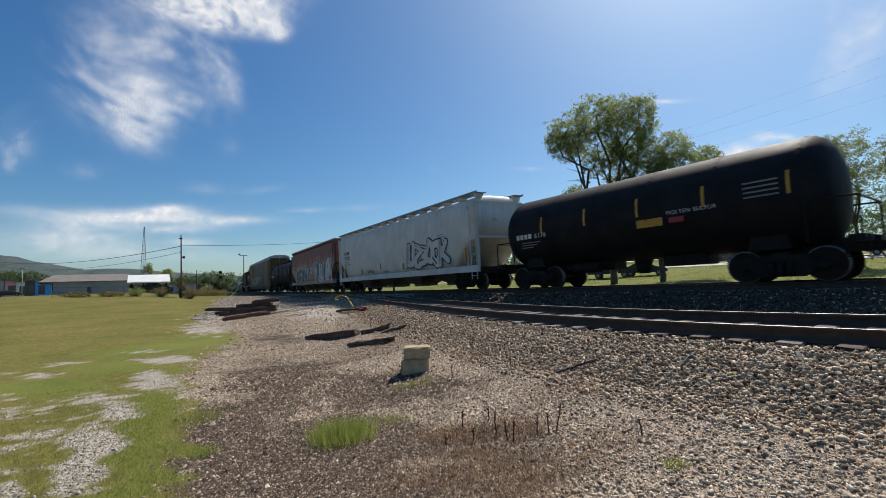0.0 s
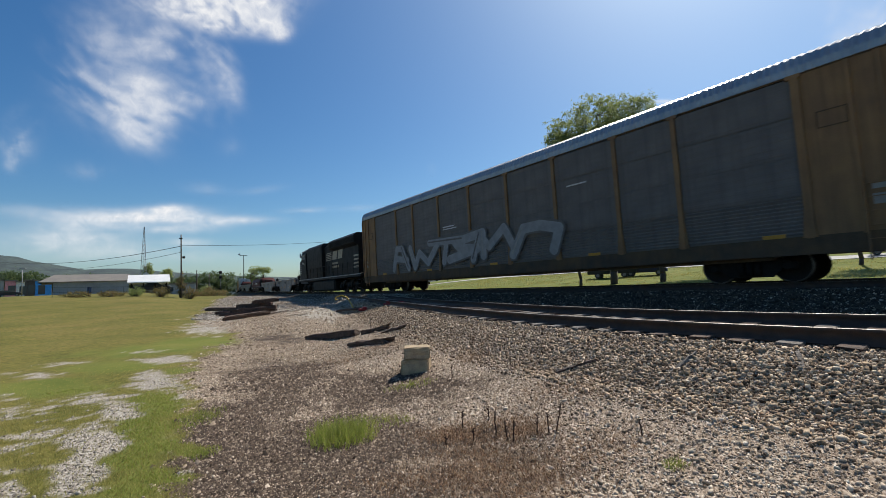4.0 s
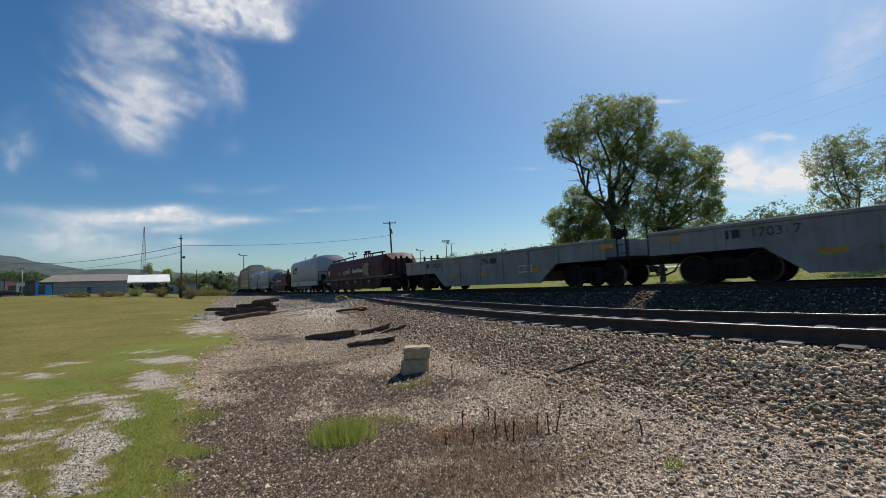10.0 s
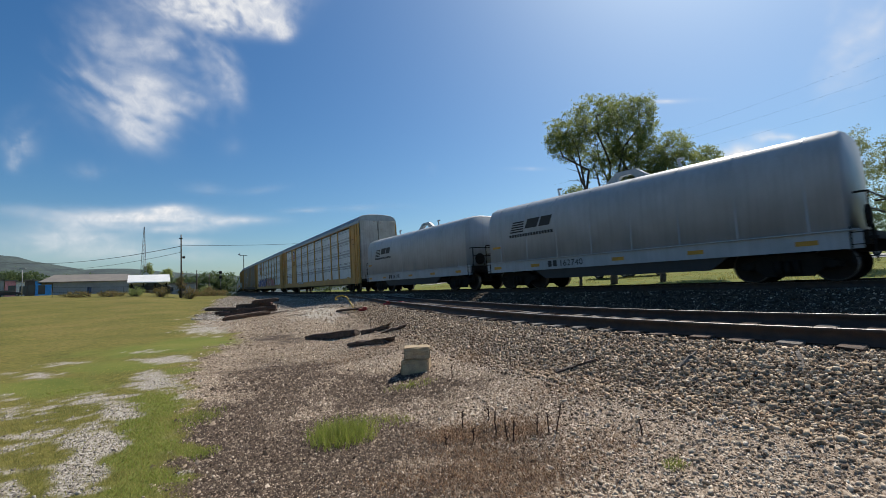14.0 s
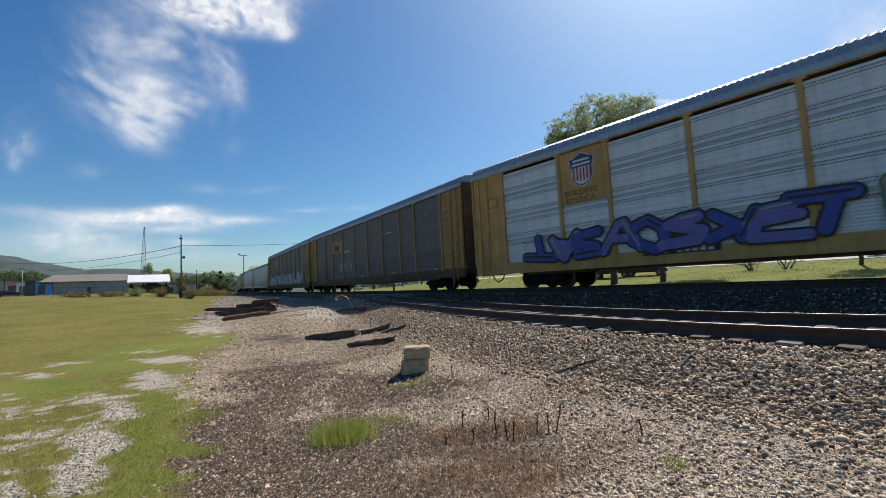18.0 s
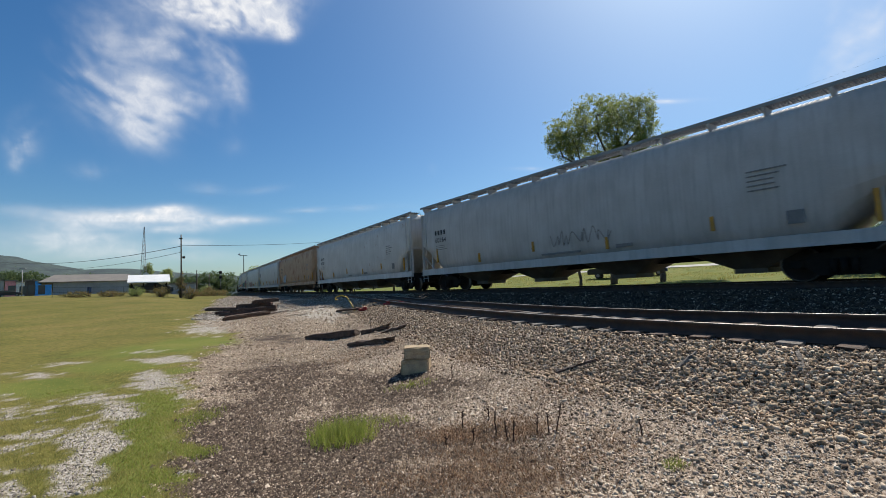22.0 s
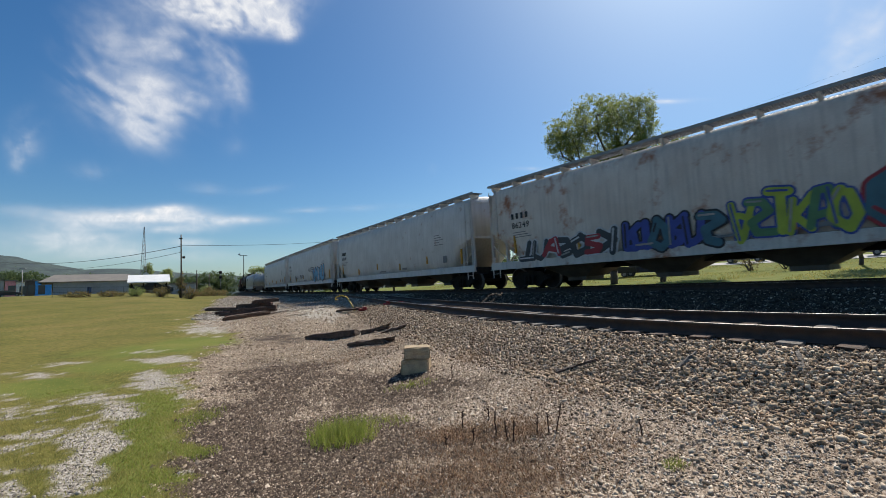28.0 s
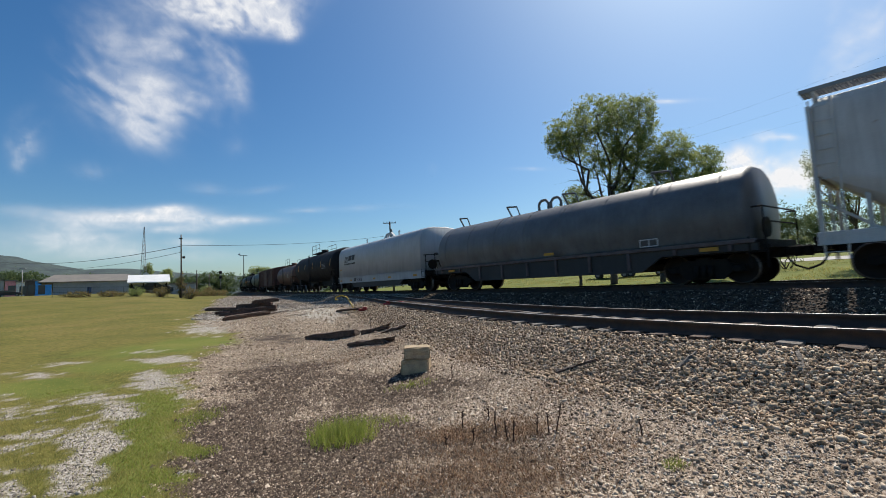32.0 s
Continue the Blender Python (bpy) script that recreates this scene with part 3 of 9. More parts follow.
def make_rail(name, ss, us, zs, side, label):
    x, y, h = on_line(ss, us)
    dx, dy = np.gradient(x), np.gradient(y)
    k = np.hypot(dx, dy)
    nx, ny = -dy / k, dx / k
    rings = []
    for i in range(len(ss)):
        c = side * 0.7525
        rings.append([(x[i] + nx[i] * (c + a), y[i] + ny[i] * (c + a), zs[i] + c * CANT + b) for a, b in RAIL_SHAPE])
    V = np.array(rings).reshape(-1, 3)
    n, m = len(RAIL_SHAPE), len(ss)
    i = np.arange(m - 1)[:, None] * n + np.arange(n)[None, :]
    j = np.arange(m - 1)[:, None] * n + (np.arange(n)[None, :] + 1) % n
    me = raw_mesh(name, V, np.stack([i, j, j + n, i + n], -1).reshape(-1, 4), M["rail"])
    me.materials.append(M["rail_top"])
    mi = np.zeros((m - 1, n), np.int32)
    mi[:, 7] = 1
    me.polygons.foreach_set("material_index", mi.ravel())
    return tagged(new(name, me), label, "rail", "rails", "structure")


_s_main = np.concatenate([np.arange(-660, -120, 8.0), np.arange(-120, 40, 1.0), np.arange(40, 600, 8.0)])
_s_side = np.concatenate([np.arange(-26, 40, 1.0), np.arange(40, 300, 8.0)])
for _k in (-1, 1):
    make_rail("rail_main", _s_main, 0 * _s_main, rail_z(_s_main), _k, "steel rail of the main track, polished on top")
    make_rail("rail_siding", _s_side, siding_u(_s_side), siding_z(_s_side), _k, "steel rail of the siding, worn bright on top")


def tie_mesh(seed, half=1.22):
    rng = random.Random(seed)
    bm = bmesh.new()
    box(bm, -0.11, 0.11, -half, half, -0.19, 0, 0.012)
    for v in bm.verts:
        v.co += Vector((rng.uniform(-0.008, 0.008), rng.uniform(-0.03, 0.03), rng.uniform(-0.008, 0.004)))
    me = bpy.data.meshes.new("tie")
    bm.to_mesh(me)
    bm.free()
    me.materials.append(M["tie"] if seed % 3 else M["tie_grey"])
    return me


TIES, SHORT = [tie_mesh(i) for i in range(6)], [tie_mesh(i, 1.06) for i in range(6)]


def lay_ties(track, s0, s1, u_of, z_of, kinds=TIES, gap=1.0):
    rng = random.Random(5)
    s = s0
    while s < s1:
        x, y, h = on_line(s, float(u_of(s)))
        x2, y2, _ = on_line(s + 0.2, float(u_of(s + 0.2)))
        a = math.degrees(math.atan2(y2 - y, x2 - x))
        place("tie", rng.choice(kinds), parent=track, at=pose(float(x), float(y), float(z_of(s)) - 0.172 + rng.uniform(-0.012, 0.006), math.degrees(CANT), rng.uniform(-1, 1), a + rng.uniform(-2, 2)))
        s += rng.uniform(0.47, 0.56) * gap


main_track = tagged(new("track_main"), "wooden ties of the main railway track in ballast", "railway track", kind="structure")
side_track = tagged(new("track_siding"), "wooden ties of the railway siding in ballast", "railway track", kind="structure")
lay_ties(main_track, -40, 30, lambda s: 0.0, rail_z)
lay_ties(side_track, -14, 24, siding_u, lambda s: siding_z(s) + 0.03, SHORT, 0.84)
# ---- the train: vehicles point along +x, rail tops are z = 0, the side towards the camera is -y ----
WHEELS = []            # every wheelset with its place on its truck and its radius
TRAIN = []             # every vehicle with its middle's place along the line at T_MID
CACHE = {}


def wheel_mesh(r):
    key = ("wheel", r)
    if key not in CACHE:
        bm = bmesh.new()
        for side in (-1, 1):
            prof = [(0.0, 0.09), (0.02, 0.11), (0.03, r * 0.45), (0.015, r * 0.8), (-0.02, r * 0.86), (-0.02, r * 0.93), (-0.02, r), (0.10, r), (0.115, r + 0.026), (0.135, r + 0.026), (0.14, r * 0.84), (0.06, r * 0.8), (0.07, r * 0.4), (0.12, 0.11), (0.13, 0.09)]
            n = 28
            rings = [[(q * math.cos(k * math.tau / n), side * (0.80 - d), q * math.sin(k * math.tau / n)) for k in range(n)] for d, q in prof]
            loft(bm, rings, True, True)
        rod(bm, (0, -0.95, 0), (0, 0.95, 0), 0.085, 10)
        for k in range(3):
            a = k * math.tau / 3
            rod(bm, (0.045 * math.cos(a), -0.97, 0.045 * math.sin(a)), (0.045 * math.cos(a), -0.94, 0.045 * math.sin(a)), 0.018, 6)
        fixed(bm)
        me = bpy.data.meshes.new("wheelset")
        bm.to_mesh(me)
        bm.free()
        me.materials.append(M["wheel"]), me.materials.append(M["tread"])
        for f in me.polygons:
            c = f.center
            rad = math.hypot(c.x, c.z)
            if abs(c.y) > 0.62 and (r - 0.004 < rad < r + 0.002 and abs(f.normal.y) < 0.3 or r * 0.925 < rad < r and abs(c.y) > 0.81):
                f.material_index = 1
        CACHE[key] = me
    return CACHE[key]


def truck_mesh(wb):
    key = ("truck", wb)
    if key not in CACHE:
        bm = bmesh.new()
        h = wb / 2
        for y in (-1.02, 1.02):
            out = [(-h - 0.22, 0.52), (-h + 0.2, 0.62), (-0.62, 0.74), (0.62, 0.74), (h - 0.2, 0.62), (h + 0.22, 0.52), (h + 0.2, 0.36), (h - 0.16, 0.36), (0.50, 0.16), (-0.50, 0.16), (-h + 0.16, 0.36), (-h - 0.2, 0.36)]
            prism(bm, out, y - 0.07, y + 0.07)
            for k in (-1, 1):
                box(bm, k * h - 0.17, k * h + 0.17, y - 0.12, y + 0.12, 0.36, 0.56, 0.03)
                rod(bm, (k * h, y - 0.17, 0.45), (k * h, y + 0.17, 0.45), 0.10, 10)
            for k in (-0.2, 0, 0.2):
                rod(bm, (k, y - 0.12, 0.22), (k, y - 0.12, 0.58), 0.085, 8)
        box(bm, -0.22, 0.22, -1.1, 1.1, 0.52, 0.82, 0.03)
        box(bm, -h + 0.42, -h + 0.5, -0.9, 0.9, 0.35, 0.45)
        box(bm, h - 0.5, h - 0.42, -0.9, 0.9, 0.35, 0.45)
        fixed(bm)
        me = bpy.data.meshes.new("truck")
        bm.to_mesh(me)
        bm.free()
        me.materials.append(M["steel_dark"])
        CACHE[key] = me
    return CACHE[key]


def add_truck(car, x, wb=1.78, r=0.46):
    tr = place("truck", truck_mesh(wb), None, car, "black cast-steel truck", pose(x, 0, 0))
    for k in (-1, 1):
        w = place("wheelset", wheel_mesh(r), None, tr, at=pose(k * wb / 2, 0, r))
        WHEELS.append((w, (k * wb / 2, 0, r), r))
    return tr


def add_couplers(car, half):
    for k in (-1, 1):
        bm = bmesh.new()
        box(bm, min(k * (half - 0.95), k * (half - 0.1)), max(k * (half - 0.95), k * (half - 0.1)), -0.1, 0.1, 0.74, 0.98, 0.02)
        box(bm, min(k * (half - 0.22), k * half), max(k * (half - 0.22), k * half), -0.17, 0.14, 0.70, 1.0, 0.04)
        bent(bm, [(k * (half - 0.5), 0.25, 0.75), (k * (half - 0.3), 0.27, 0.45), (k * half, 0.22, 0.32)], 0.03)
        part("coupler", fixed(bm), M["steel_dark"], car)


def text_part(parent, words, size, x, z, y, material, name="lettering", spacing=1.0, slant=0.0):
    """Stencilled letters on the -y side, from x onwards to +x."""
    cu = bpy.data.curves.new(name, "FONT")
    cu.body, cu.size, cu.extrude, cu.space_character, cu.shear = words, size, 0.003, spacing, slant
    tmp = bpy.data.objects.new(name, cu)
    scene.collection.objects.link(tmp)
    dg = bpy.context.evaluated_depsgraph_get()
    me = bpy.data.meshes.new_from_object(tmp.evaluated_get(dg))
    bpy.data.objects.remove(tmp)
    me.materials.clear()
    return place(name, me, material, parent, at=pose(x, y, z, 90, 0, 0))


def bars(parent, rows, material, y, name="stencil"):
    """Plain bars (x, z, width, height) standing for small lettering."""
    bm = bmesh.new()
    for x, z, w, h in rows:
        box(bm, x, x + w, y - 0.004, y + 0.004, z, z + h)
    return part_each(name, bm, material, parent)
def car_base(name, label, front, back, category="rail car", group="rail cars of the train"):
    ob = thing(name, label, category, group)
    TRAIN.append((ob, (front + back) / 2, abs(front - back)))
    return ob, abs(front - back) / 2


def ladder(car, x, y, z0, z1, w=0.42, along="x", material=None, rungs=9):
    bm = bmesh.new()
    for k in (-1, 1):
        a, b = ((x + k * w / 2, y, z0), (x + k * w / 2, y, z1)) if along == "x" else ((x, y + k * w / 2, z0), (x, y + k * w / 2, z1))
        rod(bm, a, b, 0.022, 5)
    for i in range(rungs):
        z = z0 + (z1 - z0) * (i + 0.5) / rungs
        a, b = ((x - w / 2, y, z), (x + w / 2, y, z)) if along == "x" else ((x, y - w / 2, z), (x, y + w / 2, z))
        rod(bm, a, b, 0.014, 4)
    return part("ladder", bm, material or M["steel_dark"], car)


GLYPHS = [[[(0.02, 0), (0.35, 1), (0.58, 1), (0.92, 0)], [(0.2, 0.38), (0.75, 0.42)]], [[(0.9, 1), (0.15, 0.9), (0.1, 0.08), (0.95, 0)], [(0.15, 0.5), (0.75, 0.56)]], [[(0.92, 0.95), (0.3, 1), (0.08, 0.7), (0.82, 0.42), (0.76, 0.05), (0.02, 0)]], [[(0, 0), (0.15, 1), (0.5, 0.35), (0.85, 1), (1, 0)]], [[(0.1, 0), (0.15, 1)], [(0.95, 1), (0.25, 0.5), (1.0, 0)]], [[(0.1, 0), (0.15, 1), (0.82, 0.9), (0.76, 0.55), (0.2, 0.5), (0.95, 0)]], [[(0.5, 1), (0.08, 0.7), (0.1, 0.22), (0.5, 0), (0.92, 0.3), (0.9, 0.78), (0.5, 1)]], [[(0.08, 1), (0.12, 0.1), (0.6, 0), (0.9, 0.2), (0.92, 1)]], [[(0, 0.95), (1, 1)], [(0.5, 0.95), (0.42, 0)]]]


def sprayed(name, runs, reach, y, material, parent, label=""):
    """Flat rounded shape, all that lies within reach of some lines on a car's side."""
    seg = np.array([(*a, *b) for run in runs for a, b in zip(run, run[1:])], float)
    cell = max(0.025, reach * 0.3)
    lo, hi = np.minimum(seg[:, :2].min(0), seg[:, 2:].min(0)) - reach - cell, np.maximum(seg[:, :2].max(0), seg[:, 2:].max(0)) + reach + cell
    xs, zs = np.arange(lo[0], hi[0] + cell, cell), np.arange(lo[1], hi[1] + cell, cell)
    X, Z = np.meshgrid(xs, zs)
    D = np.full(X.shape, 9.0)
    for ax, az, bx, bz in seg:
        dx, dz = bx - ax, bz - az
        t = np.clip(((X - ax) * dx + (Z - az) * dz) / max(1e-9, dx * dx + dz * dz), 0, 1)
        D = np.minimum(D, np.hypot(X - ax - t * dx, Z - az - t * dz))
    D = D - reach
    D[abs(D) < 1e-4] = 1e-4
    bm, seen = bmesh.new(), {}

    def vert(key, x, z):
        if key not in seen:
            seen[key] = bm.verts.new((x, y, z))
        return seen[key]
    inside = D < 0
    some = inside[:-1, :-1] | inside[1:, :-1] | inside[:-1, 1:] | inside[1:, 1:]
    for j, i in zip(*np.nonzero(some)):
        ring, cs = [], ((j, i), (j, i + 1), (j + 1, i + 1), (j + 1, i))
        for a, b in zip(cs, cs[1:] + cs[:1]):
            if inside[a]:
                ring.append(vert(a, xs[a[1]], zs[a[0]]))
            if inside[a] != inside[b]:
                a2, b2 = min(a, b), max(a, b)
                t = D[a2] / (D[a2] - D[b2])
                ring.append(vert((a2, b2), xs[a2[1]] + t * (xs[b2[1]] - xs[a2[1]]), zs[a2[0]] + t * (zs[b2[0]] - zs[a2[0]])))
        if len(ring) > 2:
            bm.faces.new(ring)
    return part(name, bm, material, parent, label)


def flipped(rng):
    """A stroke pattern, turned over at random, so that it spells nothing."""
    a, b = rng.choice(((1, 1), (1, 0), (0, 0)))
    return [[(p[0] if a else 1 - p[0], 1 - p[1] if b else p[1]) for p in run] for run in rng.choice(GLYPHS)]


def graffiti(car, x0, x1, z0, z1, y, fills, edge, seed, n=6, name="graffiti"):
    """Sprayed bubble letters that cannot be read: a rim round a coloured fill, with a thin highlight."""
    rng = random.Random(seed)
    n = int(n * 1.2)
    w, h = (x1 - x0) / n, (z1 - z0) * 0.86
    for i in range(n):
        ox, oz = x0 + w * i, z0 + 0.06 * h + rng.uniform(-0.05, 0.05) * h
        sl, hs = rng.uniform(-0.02, 0.2) * w, h * rng.uniform(0.85, 1.08)
        runs = [[(ox + (p[0] + rng.uniform(-0.16, 0.16)) * w * 1.16 + sl * p[1], oz + (p[1] + rng.uniform(-0.1, 0.1)) * hs) for p in run] for run in flipped(rng)]
        fat = min(0.24 * w, 0.18 * h) * rng.uniform(0.85, 1.15)
        q = y - 0.004 * (i % 3)
        top = sprayed(name, runs, fat * 1.32 + 0.02, q, edge, car, "sprayed graffiti letter with a rim")
        sprayed("fill", runs, fat, q - 0.013, fills[i % len(fills)], top)
        if fat > 0.07:
            sprayed("highlight", [[(p[0] - fat * 0.2, p[1] + fat * 0.25) for p in runs[0][:2]]], fat * 0.16 + 0.012, q - 0.026, M["dull_white"] if i % 2 else edge, top)


def scrawl(car, x0, z0, w, h, y, material, seed, n=5, r=0.035):
    """One-colour handwriting-like tag in one line that cannot be read."""
    rng = random.Random(seed)
    pts = []
    for i in range(n * 3):
        t = (i + 0.5) / (n * 3)
        pts.append((x0 + w * (t + rng.uniform(-0.5, 0.7) / (n * 1.6)), z0 + h * ((0.12 + 0.2 * rng.random()) if i % 2 else (0.65 + 0.35 * rng.random()))))
    fine = []
    for a, b, c, d in zip([pts[0]] + pts, pts, pts[1:], pts[2:] + [pts[-1]]):
        for t in (0, 0.25, 0.5, 0.75):
            fine.append(tuple(0.5 * (2 * b[k] + (c[k] - a[k]) * t + (2 * a[k] - 5 * b[k] + 4 * c[k] - d[k]) * t * t + (3 * b[k] - a[k] - 3 * c[k] + d[k]) * t ** 3) for k in (0, 1)))
    return sprayed("graffiti", [fine], max(r, 0.018), y, material, car, "scrawled one-colour graffiti tag")


def paint_chip(name, colour):
    if name not in M:
        M[name] = mat(name, colour, None, 0.55, 0, 3, 60, bump=0, vary=0.1)
    return M[name]


def covered_hopper(front, back, paint, label, number="", marks=True, tags=(), stripes=6, cage=None, sill=None):
    car, h = car_base("covered_hopper", label, front, back, "hopper car")
    cage, sill = cage or paint, sill or paint
    a = h - 0.62
    bm = bmesh.new()
    sec = [(1.50, 1.12), (1.585, 1.55), (1.625, 2.1), (1.63, 2.7), (1.61, 3.3), (1.575, 3.8), (1.52, 4.26), (1.40, 4.50), (1.0, 4.63), (0.5, 4.68)]
    ring = sec + [(-y, z) for y, z in sec[::-1]]
    st = [(-a, 2.62, 0.93), (-a + 0.08, 2.58, 0.98), (-a + 0.20, 2.50, 1), (-a + 1.85, 1.12, 1)]
    st += [(-x, b, k) for x, b, k in st[::-1]]
    loft(bm, [[(x, y * (k if z > 2.9 else 1), max(z * (k if z > 4.3 else 1), zb)) for y, z in ring] for x, zb, k in st], True, False)
    for f in bm.faces:
        f.smooth = abs(f.normal.x) < 0.2
    part("body", fixed(bm), paint, car)
    for k in (-1, 1):
        bm = bmesh.new()
        box(bm, -h + 0.55, h - 0.55, k * 1.585 - 0.06, k * 1.585 + 0.06, 0.92, 1.22, 0.015)
        box(bm, -h + 0.55, h - 0.55, k * 1.60 - 0.09, k * 1.60 + 0.09, 0.90, 0.935)
        part("side_sill", fixed(bm), sill, car)
        if ("bracket", k, sill.name) not in CACHE:
            bm = bmesh.new()
            prism(bm, [(k * 1.53, 4.72), (k * 0.95, 4.72), (k * 0.95, 4.60), (k * 1.40, 4.44), (k * 1.53, 4.60)], -0.03, 0.03, "x")
            me = bpy.data.meshes.new("bracket")
            bm.to_mesh(me)
            bm.free()
            me.materials.append(sill)
            CACHE["bracket", k, sill.name] = me
        for x in np.linspace(-a + 0.15, a - 0.15, 15):
            place("bracket", CACHE["bracket", k, sill.name], None, car, at=pose(float(x), 0, 0))
        bm = bmesh.new()
        for y in np.linspace(k * 0.94, k * 1.50, 6):
            box(bm, -a - 0.12, a + 0.12, y - 0.014, y + 0.014, 4.715, 4.75)
        for x in np.arange(-a - 0.1, a + 0.1, 0.11):
            box(bm, x, x + 0.03, k * 1.22 - 0.30, k * 1.22 + 0.30, 4.722, 4.742)
        box(bm, -a - 0.12, a + 0.12, k * 1.53 - 0.015, k * 1.53 + 0.015, 4.70, 4.80)
        part("running_board", bm, M["grating"], car, "open steel grating walkway")
    bm = bmesh.new()
    for i in range(5):
        x = (i - 2) * a * 0.37
        box(bm, x - 1.35, x + 1.35, -0.38, 0.38, 4.56, 4.72, 0.03)
    part("hatch_cover", fixed(bm), paint, car)
    bm = bmesh.new()
    box(bm, -h + 0.5, h - 0.5, -0.33, 0.33, 0.72, 1.10)
    for k in (-1, 1):
        box(bm, min(k * (h - 0.75), k * (h - 0.45)), max(k * (h - 0.75), k * (h - 0.45)), -1.5, 1.5, 0.80, 1.12)
    part("centre_sill", bm, M["steel_dark"], car)
    for i in range(4):
        bm = bmesh.new()
        x = (i - 1.5) * (a - 1.9) * 0.5
        w0, w1 = (a - 1.9) * 0.24, 0.42
        loft(bm, [[(x - q, -y, z), (x + q, -y, z), (x + q, y, z), (x - q, y, z)] for q, y, z in ((w0, 1.45, 1.13), (w1, 0.62, 0.42), (w1, 0.62, 0.28))])
        part("discharge_chute", fixed(bm), M["chute"], car)
    for k in (-1, 1):
        xe = k * (h - 0.60)
        bm = bmesh.new()
        for y in (-1.52, 1.52):
            box(bm, min(xe, xe - k * 0.09), max(xe, xe - k * 0.09), y - 0.06, y + 0.06, 1.1, 4.35)
            rod(bm, (xe - k * 0.05, y, 2.0), (xe - k * 1.1, y, 1.15), 0.03, 5)
            box(bm, min(xe - k * 0.95, xe - k * 0.86), max(xe - k * 0.95, xe - k * 0.86), y - 0.05, y + 0.05, 1.15, 2.25)
        box(bm, min(xe, xe - k * 0.09), max(xe, xe - k * 0.09), -1.52, 1.52, 2.52, 2.64)
        box(bm, min(xe, xe - k * 0.06), max(xe, xe - k * 0.06), -1.52, 1.52, 4.27, 4.36)
        part("end_frame", bm, cage, car)
        ladder(car, xe - k * 0.28, -1.64, 0.55, 4.45, 0.42, "x", cage, 11)
        ladder(car, xe + k * 0.06, 1.1, 0.55, 4.45, 0.42, "y", cage, 11)
        add_truck(car, k * (h - 2.35))
    add_couplers(car, h)
    y = -1.645
    if stripes:
        for i in range(stripes):
            x = -a + 1.4 + (2 * a - 2.4) * i / (stripes - 1)
            bm = bmesh.new()
            z0 = 1.35 if i % 2 else 1.55
            box(bm, x, x + 0.10, y - 0.004, y + 0.06, z0, z0 + (0.42 if 0 < i < stripes - 1 else 0.75))
            part("reflector", bm, M["yellow_mark"], car)
    rng = random.Random(int(front * 10))
    if marks:
        xm = -a + 1.35
        if number:
            bars(car, [(xm + 0.26 * i, 3.02, 0.13, 0.24) for i in range(4)], M["black_mark"], y, "reporting_mark")
            text_part(car, number, 0.36, xm, 2.62, y - 0.002, M["black_mark"], "car_number", 1.1)
        bars(car, [(xm + 0.05, 2.42 - 0.1 * i, rng.uniform(0.7, 1.3), 0.03) for i in range(3)], M["grey_mark"], y, "stencil")
        bars(car, [(a - 3.4, 3.0 - 0.13 * i, rng.uniform(0.5, 0.95), 0.04) for i in range(5)], M["grey_mark"], y, "stencil")
        bars(car, [(-1.0, 1.34, rng.uniform(0.8, 2.0), 0.07), (2.3, 1.36, 0.6, 0.12), (a - 2.6, 1.5, 0.35, 0.35)], M["grey_mark"], y, "stencil")
    for t in tags:
        kind, rest = t[0], t[1:]
        if kind == "g":
            graffiti(car, *rest)
        elif kind == "s":
            scrawl(car, *rest)
    return car


